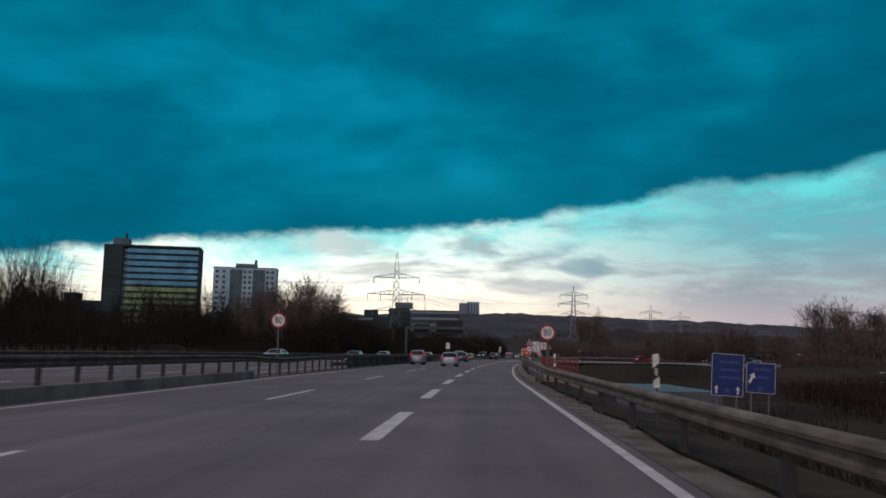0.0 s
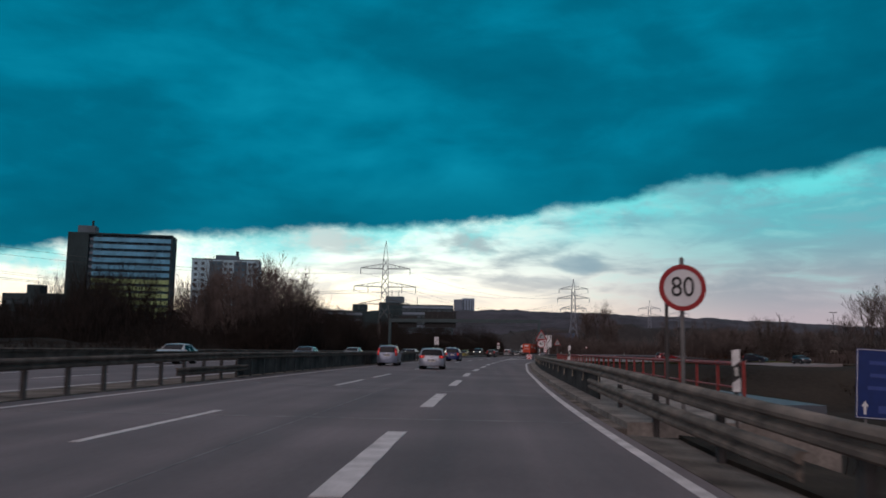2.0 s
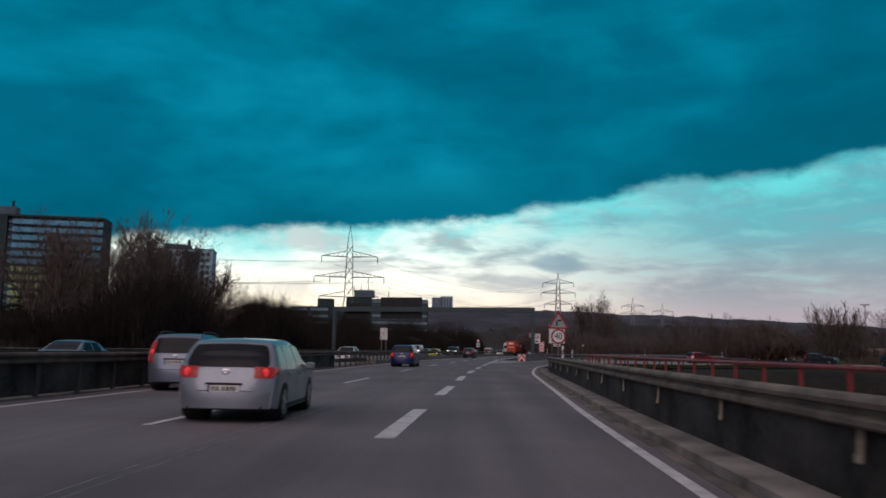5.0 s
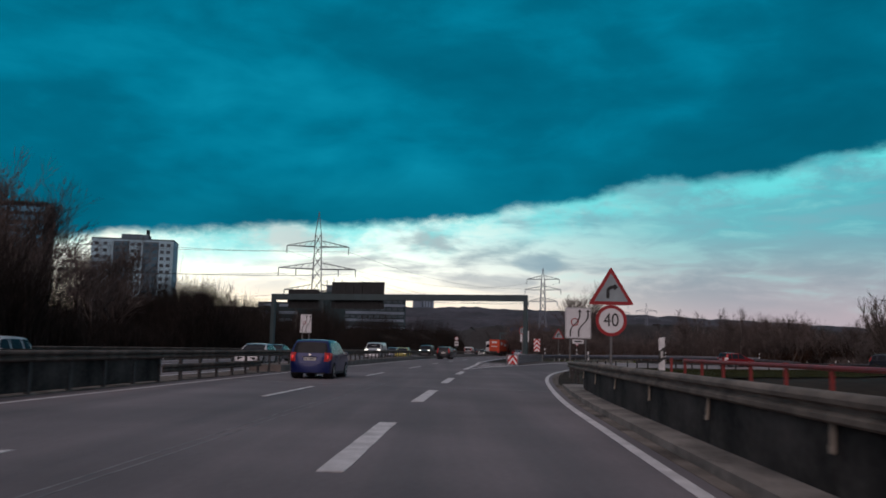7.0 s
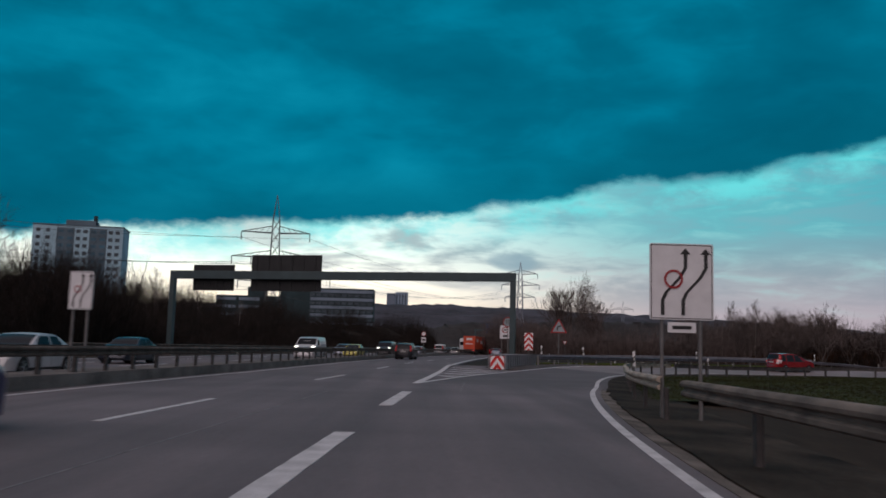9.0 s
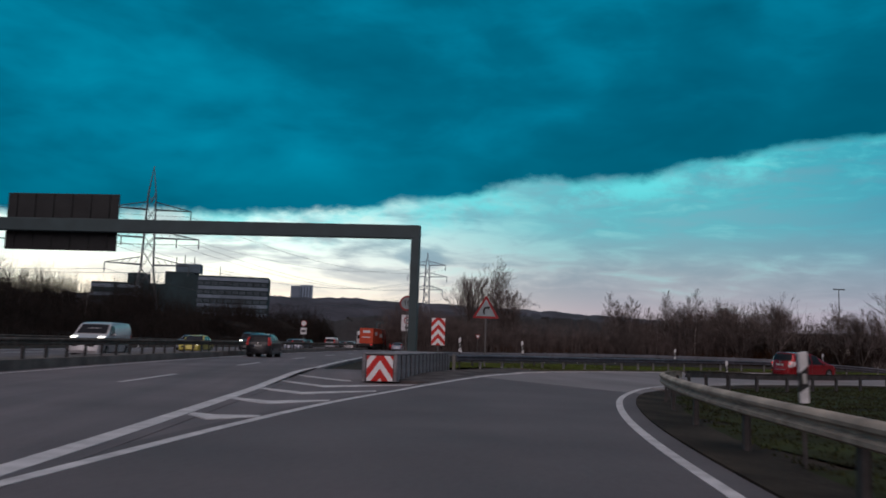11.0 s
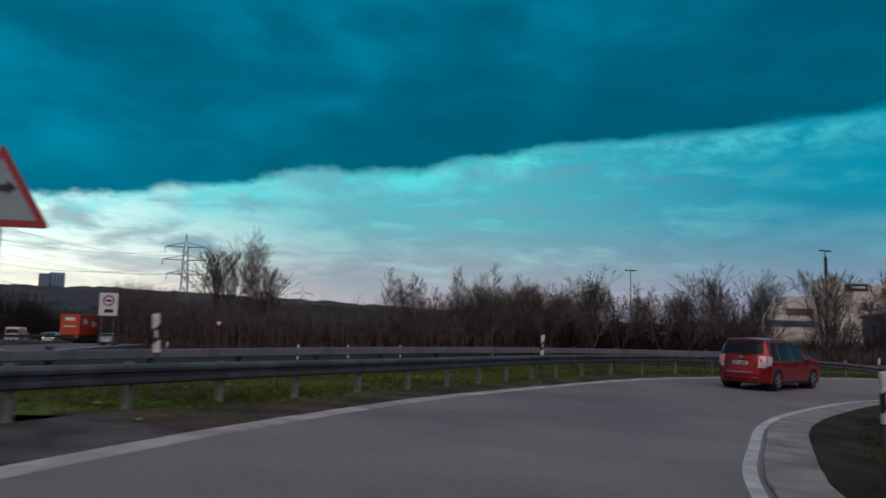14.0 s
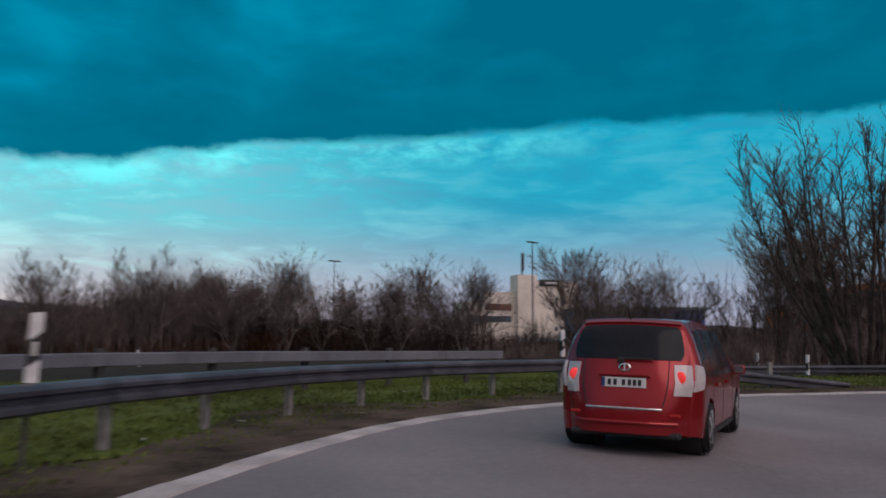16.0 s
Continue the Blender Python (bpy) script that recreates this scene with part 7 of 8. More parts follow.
    if shape == "van":
        wins = [((0.60 * L, b0), (0.755 * L, b0), (0.70 * L, b1 * 0.95), (0.60 * L, b1 * 0.95))]
    elif shape == "sedan":
        wins = [((0.24 * L, b0 + 0.03), (0.425 * L, b0), (0.425 * L, b1), (0.32 * L, b1)), ((0.445 * L, b0), (0.675 * L, b0), (0.57 * L, b1), (0.445 * L, b1))]
    else:
        wins = [((0.085 * L, b0 + 0.04), (0.20 * L, b0), (0.215 * L, b1), (0.125 * L, b1 - 0.02)), ((0.225 * L, b0), (0.42 * L, b0), (0.42 * L, b1), (0.24 * L, b1)), ((0.44 * L, b0), (0.655 * L, b0), (0.55 * L, b1 - 0.02), (0.44 * L, b1))]
    for sd in (-1, 1):
        for w in wins:
            side_patch("side_window", GLASS_CAR, w, sd)
        # door seams and sill
        side_patch("sill", TRIM, ((ax_r + arch, zb + 0.01), (ax_f - arch, zb + 0.01), (ax_f - arch, zb + 0.09), (ax_r + arch, zb + 0.09)), sd, 0.008)
        for xd in (0.235 * L, 0.432 * L, 0.66 * L):
            side_patch("door_seam", TRIM, ((xd, zb + 0.12), (xd + 0.012, zb + 0.12), (xd + 0.012, zbelt), (xd, zbelt)), sd, 0.002)
        for xd in (0.275 * L, 0.475 * L):
            side_patch("door_handle", paint, ((xd, zbelt - 0.10), (xd + 0.17, zbelt - 0.10), (xd + 0.17, zbelt - 0.06), (xd, zbelt - 0.06)), sd, 0.03)
        bm = bmesh.new()
        box(bm, sd * (W / 2 + 0.09), 0.665 * L, zbelt + 0.06, 0.17, 0.11, 0.14, 0.035)
        box(bm, sd * (W / 2 + 0.0), 0.675 * L, zbelt + 0.02, 0.10, 0.05, 0.04, 0.01)
        mir = part("wing_mirror", bm, paint, car, smooth=True)
        bm = bmesh.new()
        box(bm, sd * (W / 2 + 0.09), 0.665 * L - 0.058, zbelt + 0.065, 0.13, 0.008, 0.10)
        part("mirror_glass", bm, CHROME, mir)
        for ax in (ax_r, ax_f):
            wh = new("wheel")
            wh.parent = car
            wh.matrix_basis = pose(sd * (W / 2 - 0.115), ax, wheel_r)
            bm = bmesh.new()
            bmesh.ops.create_cone(bm, cap_ends=True, segments=28, radius1=wheel_r, radius2=wheel_r, depth=0.205, matrix=Matrix.Rotation(radians(90), 4, "Y"))
            bmesh.ops.bevel(bm, geom=[e for e in bm.edges if abs(e.verts[0].co.x - e.verts[1].co.x) < 1e-4], offset=0.03, segments=2, affect="EDGES")
            part("tyre", bm, TYRE, wh, smooth=True)
            bm = bmesh.new()
            disc_x = sd * 0.104
            for k in range(5):
                a = 6.2832 * k / 5
                box(bm, disc_x, math.cos(a) * wheel_r * 0.36, math.sin(a) * wheel_r * 0.36, 0.012, 0.055, wheel_r * 0.58, 0.004, Matrix.Rotation(a - math.pi / 2, 4, "X"))
            bmesh.ops.create_cone(bm, cap_ends=True, segments=16, radius1=0.05, radius2=0.05, depth=0.02, matrix=Matrix.Translation((disc_x, 0, 0)) @ Matrix.Rotation(radians(90), 4, "Y"))
            for rr in (wheel_r * 0.66,):
                ringv = []
                for k in range(24):
                    a = 6.2832 * k / 24
                    ringv.append((math.cos(a), math.sin(a)))
                ra = [bm.verts.new((disc_x, c * rr, sn * rr)) for c, sn in ringv]
                rb = [bm.verts.new((disc_x, c * rr * 0.88, sn * rr * 0.88)) for c, sn in ringv]
                for k in range(24):
                    bm.faces.new((ra[k], ra[(k + 1) % 24], rb[(k + 1) % 24], rb[k]))
            part("rim", bm, ALLOY, wh)
            bm = bmesh.new()
            bmesh.ops.create_cone(bm, cap_ends=True, segments=24, radius1=arch - 0.01, radius2=arch - 0.01, depth=0.30, matrix=Matrix.Translation((-sd * 0.14, 0, 0.0)) @ Matrix.Rotation(radians(90), 4, "Y"))
            part("wheel_well", bm, TRIM, wh)

    # rear end
    lz0, lz1 = {"low": (0.445, 0.665), "high": (0.50, 0.86), "wide": (0.53, 0.66)}[lights]
    for sd in (-1, 1):
        x0, x1 = x_at(lz0 * H), x_at(lz1 * H)
        inner = {"low": 0.755, "high": 0.83, "wide": 0.60}[lights]
        a, b = (inner, 0.995) if sd > 0 else (-0.995, -inner)
        lamp = patch("tail_lamp", LAMP_CLEAR if detail else LAMP_RED, x0, x1, a, b, 0.012, lab="clear lens tail lamp" if detail else "red tail lamp", nx=6, ns=5)
        # part that wraps round the corner
        q = ((0.012 * L, lz0 * H + 0.04), (0.055 * L, lz0 * H + 0.07), (0.085 * L, lz1 * H - 0.03), (x1 + 0.02, lz1 * H))
        side_patch("tail_lamp_wrap", LAMP_CLEAR if detail else LAMP_RED, q, sd, 0.012)
        zc = H * (lz0 + (lz1 - lz0) * (0.60 if detail else 0.5))
        p = crown(x_at(zc), zc, sd * ((0.84 if detail else 0.895) if lights != "wide" else 0.82))
        bm = bmesh.new()
        r0 = 0.072 if detail else 0.06
        bmesh.ops.create_uvsphere(bm, u_segments=16, v_segments=8, radius=r0, matrix=Matrix.Diagonal((1, 0.35, 1 if detail else 1.3, 1)))
        o = part("brake_light", bm, LAMP_LIT if lit else LAMP_RED, lamp, "red lamp", smooth=True)
        o.matrix_basis = pose(p.x, p.y - 0.012, p.z, 0, 0, -sd * 18)
    if plate:
        zc = (0.525 if detail else 0.50 if shape in ("mpv", "suv", "van") else 0.545) * H
        if lights == "wide" and shape == "hatch":
            zc = 0.40 * H
        p = crown(x_at(zc), zc, 0.0)
        pl = new("number_plate")
        pl.parent = car
        pl.matrix_basis = pose(0, p.y - 0.012, zc, -6, 0, 0)
        bm = bmesh.new()
        box(bm, 0, 0, 0, 0.53, 0.012, 0.115, 0.004)
        part("plate", bm, PLATE, pl, "white number plate")
        bm = bmesh.new()
        box(bm, -0.243, -0.008, 0, 0.04, 0.004, 0.107)
        part("country_strip", bm, SIGN_BLUE, pl)
        for xx in (-0.17, -0.10, 0.0, 0.07, 0.13, 0.19):
            bm = bmesh.new()
            box(bm, xx, -0.008, 0, 0.04, 0.004, 0.07)
            part("character", bm, SIGN_BLACK, pl)
        bm = bmesh.new()
        box(bm, 0, p.y + 0.004, zc + 0.085, 0.62, 0.04, 0.03, 0.008)
        part("grip_bar", bm, paint if detail else TRIM, car)
    zc = (0.635 if detail else 0.60 if shape != "sedan" else 0.62) * H
    p = crown(x_at(zc), zc, 0.0)
    bm = bmesh.new()
    ell = [(math.cos(6.2832 * k / 24), math.sin(6.2832 * k / 24)) for k in range(24)]
    a_ = [bm.verts.new((0.075 * c, 0, 0.05 * sn)) for c, sn in ell]
    b_ = [bm.verts.new((0.055 * c, -0.006, 0.034 * sn)) for c, sn in ell]
    for k in range(24):
        bm.faces.new((a_[k], a_[(k + 1) % 24], b_[(k + 1) % 24], b_[k]))
    box(bm, 0, -0.004, 0.0, 0.02, 0.008, 0.085)
    o = part("badge", bm, CHROME, car, "chrome badge")
    o.matrix_basis = pose(0, p.y - 0.016, zc, -12)
    # bumper shelf, lower lip and front
    zz = (0.345 if detail else 0.385) * H if shape != "sedan" else 0.40 * H
    bm = polytube(bmesh.new(), [crown(x_at(zz), zz, -0.62 + 1.24 * k / 12) + Vector((0, -0.006, 0)) for k in range(13)], 0.014, 6)
    part("bumper_strip", bm, CHROME if detail else paint, car, "pale strip on the bumper" if detail else "")
    bm = bmesh.new()
    box(bm, 0, 0.09, 0.25, W * 0.72, 0.16, 0.08, 0.03)
    part("diffuser", bm, TRIM, car)
    bm = bmesh.new()
    box(bm, 0, L - 0.03, 0.36 * H * 0.9, W * 0.62, 0.16, 0.17, 0.03)
    part("front_grille", bm, TRIM, car)
    for sd in (-1, 1):
        x0 = x_at(0.555 * H, False)
        a, b = (0.62, 0.98) if sd > 0 else (-0.98, -0.62)
        patch("headlamp", LAMP_HEAD if headlit else LAMP_CLEAR, x_at(0.585 * H, False), x_at(0.46 * H, False), a, b, 0.012, nx=5, ns=5)
    if detail:
        bm = bmesh.new()
        p = crown(x_at(0.685 * H), 0.685 * H, 0.02)
        box(bm, 0.12, p.y - 0.03, p.z + 0.025, 0.42, 0.02, 0.03, 0.008)
        box(bm, -0.05, p.y - 0.03, p.z, 0.08, 0.04, 0.06, 0.012)
        part("rear_wiper", bm, TRIM, car)
        bm = bmesh.new()
        tube(bm, (0, 0.34, H - 0.01), (0, 0.22, H + 0.11), 0.014, 0.007, n=6)
        part("roof_aerial", bm, TRIM, car)
        patch("roof_spoiler", paint, x_at(0.945 * H), 0.105 * L, -0.93, 0.93, 0.03, nx=5)
        # recessed tailgate outline and the step over the bumper
        for sd in (-1, 1):
            seam = [crown(x_at(z_ * H), z_ * H, sd * sv_) + Vector((0, -0.004, 0)) for z_, sv_ in ((0.69, 0.69), (0.60, 0.675), (0.50, 0.66), (0.42, 0.645), (0.365, 0.62))]
            part("tailgate_seam", polytube(bmesh.new(), seam, 0.006, 5), TRIM, car, "dark seam beside the tailgate")
        lip = [crown(x_at(0.20 * H), 0.245 * H, -0.86 + 1.72 * k / 14) + Vector((0, -0.012, 0)) for k in range(15)]
        part("bumper_lip", polytube(bmesh.new(), lip, 0.022, 6), paint, car, smooth=True)
        for sd in (-1, 1):
            bm = bmesh.new()
            p = crown(x_at(0.31 * H), 0.31 * H, sd * 0.78)
            box(bm, p.x, p.y - 0.004, 0.30 * H, 0.18, 0.02, 0.035, 0.008)
            part("rear_reflector", bm, LAMP_RED, car)
    if rails:
        for sd in (-1, 1):
            pts = []
            for k in range(11):
                xa = 0.12 * L + k * 0.043 * L
                za = float(np.interp(xa, TX[order], TZ[order]))
                pts.append((sd * half_w(xa, za) * 0.95, xa, za + (0.0 if k in (0, 10) else 0.06)))
            bm = polytube(bmesh.new(), pts, 0.02, 6)
            part("roof_rail", bm, STEEL_DARK, car, smooth=True)
    return car


RED = car_paint("red_car_paint", (0.30, 0.014, 0.019), 0.45, 0.24)
SILVER = car_paint("silver_car_paint", (0.25, 0.275, 0.33), 0.5)
BLUEGREY = car_paint("blue_grey_car_paint", (0.17, 0.20, 0.27), 0.5)
BLUE = car_paint("blue_car_paint", (0.004, 0.011, 0.085), 0.25)
BLACK = car_paint("black_car_paint", (0.014, 0.014, 0.018), 0.3)
NIGHT = car_paint("dark_blue_car_paint", (0.022, 0.028, 0.042), 0.4)
WHITE = car_paint("white_car_paint", (0.50, 0.50, 0.52), 0.1)
YELLOW = car_paint("yellow_car_paint", (0.52, 0.46, 0.09), 0.1)


def place(car, x, y, heading, z=0.006):
    """Rear bumper's middle at (x, y); heading in degrees to the right of +y."""
    c, s_ = math.cos(radians(heading)), math.sin(radians(heading))
    across = bank_z(x - c * 0.9, y + s_ * 0.9) - bank_z(x + c * 0.9, y - s_ * 0.9)
    ahead = bank_z(x + s_ * 3, y + c * 3) - bank_z(x, y)
    car.matrix_world = pose(x, y, z + bank_z(x, y), 0, 0, -heading) @ pose(0, 0, 0, math.degrees(ahead / 3), math.degrees(across / 1.8) * 0.5, 0)
    return car


red = place(build_car("mpv", 4.46, 1.80, 1.62, RED, "red compact family car with clear tail lamps on the slip road", belt=0.55, lights="low", lit=True, detail=True), 33.75, 200.85, 68)
place(build_car("hatch", 4.33, 1.77, 1.42, SILVER, "silver hatchback with lit red tail lamps on the motorway", lights="wide", lit=True), -4.0, 86.5, -1)
place(build_car("mpv", 4.21, 1.69, 1.61, BLUEGREY, "silver-blue high-roofed car with roof rails and lit tail lamps", lights="high", lit=True, rails=True), -8.1, 96.0, -1)
place(build_car("mpv", 4.20, 1.76, 1.58, BLUE, "dark blue hatchback on the fast lane of the motorway", lights="low", lit=True), -4.4, 134.0, 4)
place(build_car("suv", 4.6, 1.88, 1.66, BLACK, "black van-like car far ahead on the motorway", lights="high", rails=True), 0.9, 213.0, 8)
place(build_car("suv", 4.5, 1.86, 1.66, NIGHT, "dark blue off-road car on the loop", lights="high", rails=True), 50.0, 198.0, 132)
dark_hatch = place(build_car("hatch", 4.2, 1.76, 1.46, BLACK, "black hatchback beyond the bend of the loop", lights="high", lit=True), 55.5, 186.0, 172)
# traffic beyond the fork
far_cars = [("hatch", SILVER, 2.2, 262, 9, True, "silver hatchback far ahead on the through lanes"), ("sedan", BLACK, 9.2, 330, 12, True, "black saloon far ahead with lit tail lamps"), ("van", WHITE, 6.6, 300, 11, False, "white van far ahead on the through lanes"),
            ("hatch", NIGHT, 13.5, 318, 12, True, "dark hatchback far ahead on the motorway"), ("hatch", RED, 18.7, 312, 11, True, "red hatchback far ahead on the motorway"), ("sedan", SILVER, 17.4, 290, 10, False, "silver saloon far ahead on the motorway")]
for sh, pt, x, y, hd, lt, lb in far_cars:
    dim = {"hatch": (4.2, 1.76, 1.46), "sedan": (4.6, 1.8, 1.44), "van": (5.2, 1.95, 2.0)}[sh]
    place(build_car(sh, *dim, pt, lb, lights="high", lit=lt), x, y, hd)
# oncoming traffic, front towards the camera
onc_cars = [("sedan", WHITE, 13.4, 92, "pale saloon in the oncoming lanes"), ("sedan", SILVER, 9.0, 112, "silver saloon behind the central barrier"), ("hatch", WHITE, 9.0, 134, "white hatchback behind the central barrier"), ("sedan", WHITE, 5.4, 158, "white saloon in the oncoming lanes"),
            ("sedan", NIGHT, 9.2, 176, "dark saloon in the oncoming lanes"), ("sedan", YELLOW, 5.4, 226, "yellow saloon in the oncoming lanes"), ("hatch", SILVER, 9.4, 238, "silver hatchback in the oncoming lanes"), ("van", WHITE, 5.2, 205, "white van in the oncoming lanes"),
            ("sedan", SILVER, 5.2, 268, "silver saloon in the oncoming lanes with lit headlamps"), ("van", BLACK, 5.2, 246, "dark van in the oncoming lanes with lit headlamps"), ("sedan", BLACK, 9.0, 296, "black saloon in the oncoming lanes"), ("hatch", WHITE, 5.2, 318, "white hatchback far off in the oncoming lanes")]
for sh, pt, off, y, lb in onc_cars:
    dim = {"hatch": (4.2, 1.76, 1.46), "sedan": (4.6, 1.8, 1.44), "van": (5.2, 1.95, 1.96)}[sh]
    x, a = along(EDGE_L, y)
    place(build_car(sh, *dim, pt, lb, headlit=y > 200, plate=False), x - off, y, 180 - a, -0.004)
# cars on the far embankment road
for x, y, pt in ((66, 150, WHITE), (68, 118, NIGHT)):
    place(build_car("sedan", 4.6, 1.8, 1.44, pt, "car on the far embankment road", plate=False), x, y, 170, -1.9)


# ---------------------------------------------------------------- lorries
def lorry(x, y, heading, box_mat, cab_mat, label, L=13.4, rear=True):
    t = thing("lorry", label, "lorry", pose(x, y, 0, 0, 0, -heading), group="lorries")
    bm = bmesh.new()
    box(bm, 0, L / 2, 2.55, 2.5, L, 2.75, 0.04)
    trailer = part("trailer_box", bm, box_mat, t, "curtain-sided trailer box")
    bm = bmesh.new()
    for zc, w in ((3.3, 1.3), (2.3, 1.5)):
        box(bm, 0, -0.01, zc, w, 0.02, 0.45 if zc > 3 else 0.16, 0.005)
    for zc, yy, w in ((3.0, 3.2, 2.4), (2.7, 8.8, 3.4)):
        box(bm, 1.257, yy, zc, 0.012, w, 0.7, 0.004)
    part("logo_shapes", bm, SIGN_WHITE, trailer, "pale plain shapes on the box")
    bm = bmesh.new()
    box(bm, 0, L / 2, 1.02, 2.3, L - 0.2, 0.28, 0.02)
    part("chassis", bm, STEEL_DARK, t)
    bm = bmesh.new()
    box(bm, 0, 0.05, 0.72, 2.4, 0.12, 0.16, 0.02)
    part("under_run_bar", bm, STEEL_DARK, t)
    for sd in (-1, 1):
        bm = bmesh.new()
        box(bm, sd * 0.95, -0.01, 0.95, 0.36, 0.06, 0.14, 0.01)
        part("tail_lamp", bm, LAMP_LIT, t, "lit red tail lamp")
        bm = bmesh.new()
        box(bm, sd * 1.22, L * 0.45, 0.8, 0.03, L * 0.5, 0.5, 0.01)
        part("side_guard", bm, TRIM, t)
        for yy in (1.6, 2.9, 4.2, L + 0.6, L + 3.6):
            bm = bmesh.new()
            bmesh.ops.create_cone(bm, cap_ends=True, segments=22, radius1=0.5, radius2=0.5, depth=0.32, matrix=Matrix.Translation((sd * 1.05, yy, 0.5)) @ Matrix.Rotation(radians(90), 4, "Y"))
            part("wheel", bm, TYRE, t, smooth=True)
    bm = bmesh.new()
    prism(bm, [(L + 1.5, 0.9), (L + 3.9, 0.6), (L + 4.1, 1.9), (L + 3.9, 3.2), (L + 3.3, 3.75), (L + 1.6, 3.8)], -1.22, 1.22)
    bmesh.ops.transform(bm, matrix=Matrix.Rotation(radians(90), 4, "Z"), verts=bm.verts[:])
    bmesh.ops.bevel(bm, geom=bm.edges[:], offset=0.06, segments=2, affect="EDGES")
    part("cab", bm, cab_mat, t, smooth=True)
    bm = bmesh.new()
    box(bm, 0, L + 4.02, 2.5, 2.2, 0.1, 0.9, 0.03)
    part("cab_windscreen", bm, GLASS_CAR, t)
    return t


ORANGE_RED = mat("orange_red_curtain", (0.50, 0.055, 0.015), 0.5, var=0.12, scale=0.8, fine=10, bump=0.05)
GREEN_CURTAIN = mat("teal_curtain", (0.05, 0.16, 0.17), 0.5, var=0.12, scale=0.8, fine=10, bump=0.05)
lorry(13.2, 306, 13, ORANGE_RED, RED, "orange-red articulated lorry with pale lettering shapes")
xo, ao = along(EDGE_L, 352)
lorry(xo - 5.4, 352, 193, GREEN_CURTAIN, WHITE, "teal articulated lorry with a white cab in the oncoming lanes")


# ---------------------------------------------------------------- far signs, joints and litter
b = thing("lane_board", "tall white board with a red ring and dark bars", "traffic sign", pose(16.9, 268, 0, 0, 0, -8), group="lane boards")
part("board", prism(bmesh.new(), round_corners([(-0.85, 3.1), (0.85, 3.1), (0.85, 5.3), (-0.85, 5.3)], 0.08), 0, 0.04), SIGN_WHITE, b, "white board")
bm = bmesh.new()
disc(bm, 0.52, -0.02, 0.012, 28, 0.38)
o = part("ring", bm, SIGN_RED, b, "red ring")
o.matrix_basis = pose(0, 0, 4.55)
bm = bmesh.new()
box(bm, 0, -0.01, 4.55, 0.5, 0.012, 0.2)
part("writing", bm, SIGN_BLACK, b)
bm = bmesh.new()
box(bm, 0.05, -0.01, 3.55, 0.8, 0.012, 0.32)
part("lorry_symbol", bm, SIGN_BLACK, b)
for dx in (-0.55, 0.55):
    bm = bmesh.new()
    tube(bm, (dx, 0.08, -0.2), (dx, 0.08, 5.2), 0.05, n=8)
    part("pole", bm, STEEL, b)
y_sign = thing("give_way_sign", "small triangular give way sign on a pole", "traffic sign", pose(29.9, 285, 0, 0, 0, -16))
part("rim", prism(bmesh.new(), round_corners([(-0.44, 3.18), (0, 2.43), (0.44, 3.18)][::-1], 0.05), 0, 0.02), SIGN_RED, y_sign, "red rim")
part("face", prism(bmesh.new(), [(-0.29, 3.1), (0.29, 3.1), (0, 2.6)], -0.01, 0.0), SIGN_WHITE, y_sign, "white face")
pole(y_sign, -0.5, 3.0)
m_sign = thing("median_sign", "small round sign above a white plate in the central reservation", "traffic sign", pose(3.2, 250, 0, 0, 0, -8))
speed_disc(m_sign, 3.25, 0.34, "")
part("plate", prism(bmesh.new(), [(-0.34, 2.0), (0.34, 2.0), (0.34, 2.75), (-0.34, 2.75)], 0, 0.02), SIGN_WHITE, m_sign)
bm = bmesh.new()
box(bm, 0, -0.01, 2.38, 0.45, 0.01, 0.25)
part("writing", bm, SIGN_BLACK, m_sign)
pole(m_sign, 0, 3.6)
g2 = thing("far_gantry", "dark sign gantry far ahead over the motorway", "sign gantry", pose(22, 424, 0, 0, 0, -8))
block(g2, "beam", GANTRY, 0, 22, -0.4, 0.4, 7.4, 8.2)
block(g2, "leg", GANTRY, 0, 0.5, -0.3, 0.3, -0.5, 7.4)
block(g2, "leg", GANTRY, 21.5, 22, -0.3, 0.3, -0.5, 7.4)
block(g2, "sign_board", mat("dull_blue_board", (0.03, 0.07, 0.14), 0.5, var=0.1), 4, 19, -0.6, -0.4, 6.6, 10.2)
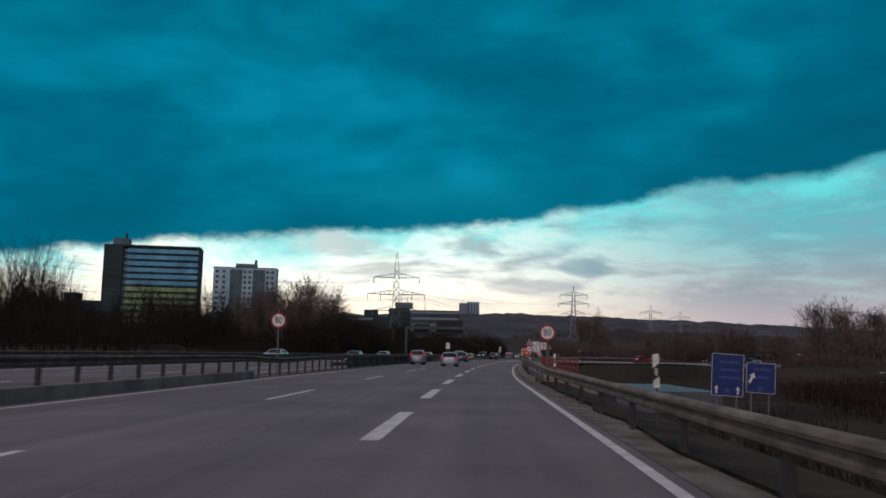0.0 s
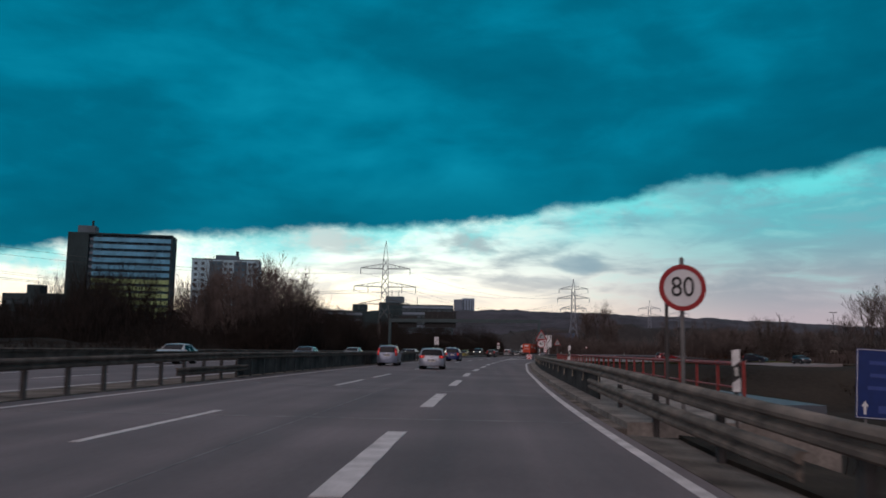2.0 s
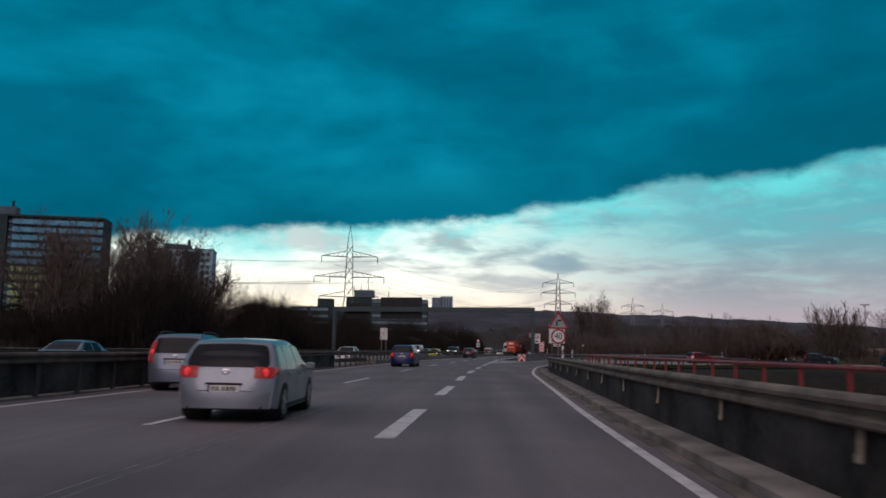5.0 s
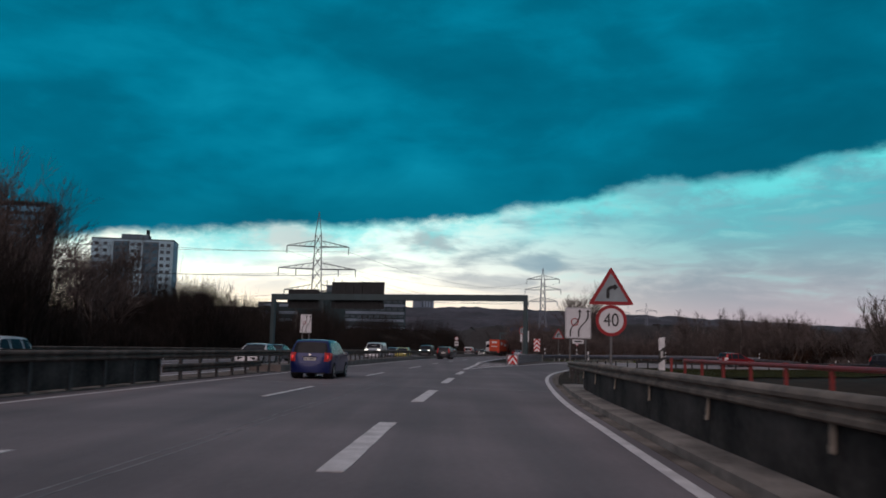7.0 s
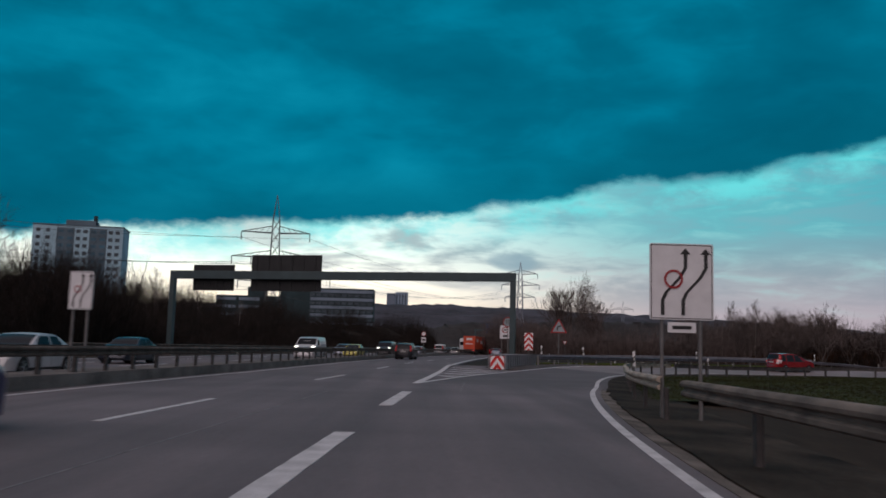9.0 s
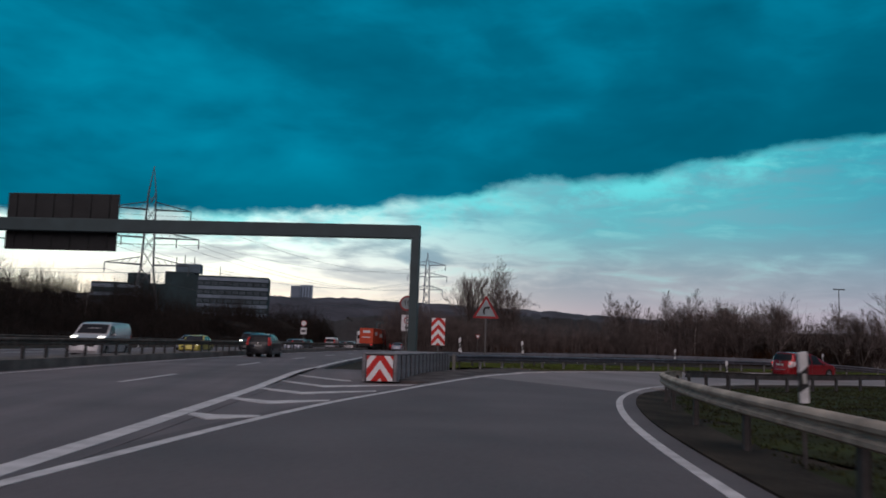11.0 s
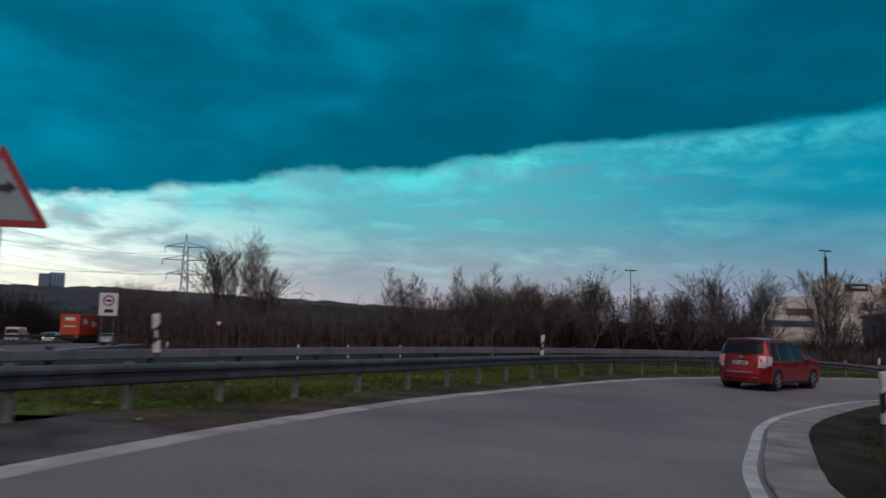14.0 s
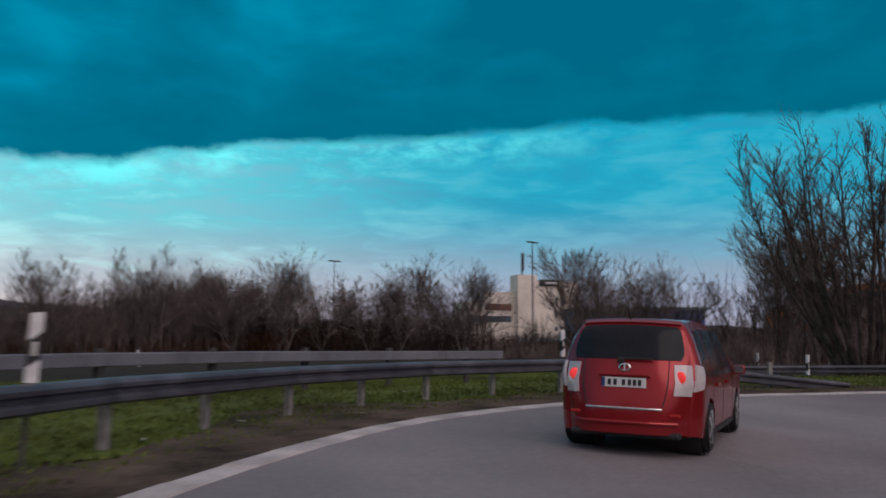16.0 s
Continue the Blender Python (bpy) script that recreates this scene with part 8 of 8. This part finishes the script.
# expansion joints of the bridge and a sealed seam along the lane
SEAM = mat("bitumen_seam", (0.16, 0.15, 0.155), 0.7, var=0.25, scale=2, fine=20)
for nm, y, skew, wide in (("road_joint", 60.6, -6.6, 0.30), ("road_joint", 131.6, -4.6, 0.34), ("road_joint", 45.0, 0.12, 0.16)):
    bm = bmesh.new()
    x0, x1 = x_of(EDGE_L, y) - 0.4, x_of(EDGE_R, y) + 0.2
    xs_ = np.linspace(x0, x1, 30)
    wob = [random.uniform(-0.03, 0.03) for _ in xs_]
    ribbon(bm, [(x, y + skew * (x - x0) / (x1 - x0) + w) for x, w in zip(xs_, wob)], [(x, y + wide + skew * (x - x0) / (x1 - x0) + w * 2) for x, w in zip(xs_, wob)], -0.05, 0.003)
    solo(nm, bm, SEAM, "pale transverse joint across the carriageway at the bridge end", kind="structure")
for nm, off, y0, y1 in (("road_seam", -1.95, -30, 150), ("road_seam", -2.15, 60, 120), ("road_seam", 1.7, 150, 158)):
    c_ = between(LINE_BOLD + np.array([off, 0]), y0, y1)
    wob = np.convolve(np.random.RandomState(int(y1)).randn(len(c_) + 4), np.ones(5) / 5, "valid") * 0.03
    bm = ribbon(bmesh.new(), np.c_[c_[:, 0] + wob - 0.018, c_[:, 1]], np.c_[c_[:, 0] + wob + 0.018, c_[:, 1]], -0.03, 0.0025)
    solo(nm, bm, SEAM, "thin pale sealed seam along the lane", kind="structure")

# small litter on the grass and soil beside the slip road
SCRAP = mat("pale_litter", (0.45, 0.44, 0.44), 0.8, var=0.15, scale=9, fine=40)
rng = random.Random(77)
for k in range(16):
    v = i0 + 3 + rng.random() * 30
    q = offset(EDGE_RAMP, -rng.uniform(0.6, 4.5))[int(v)]
    bm = bmesh.new()
    n_ = rng.choice((5, 6, 7))
    ctr = bm.verts.new((0, 0, rng.uniform(0.015, 0.04)))
    rim_v = [bm.verts.new((math.cos(6.2832 * i / n_) * rng.uniform(0.03, 0.085), math.sin(6.2832 * i / n_) * rng.uniform(0.025, 0.06), rng.uniform(0.0, 0.02))) for i in range(n_)]
    for i in range(n_):
        bm.faces.new((ctr, rim_v[i], rim_v[(i + 1) % n_]))
    bmesh.ops.solidify(bm, geom=bm.faces[:], thickness=0.006)
    solo("litter", bm, SCRAP, "small crumpled pale scrap of litter on the verge", "litter", group="litter", m=pose(q[0], q[1], bank_z(*q) + 0.005, 0, 0, rng.uniform(0, 360)))
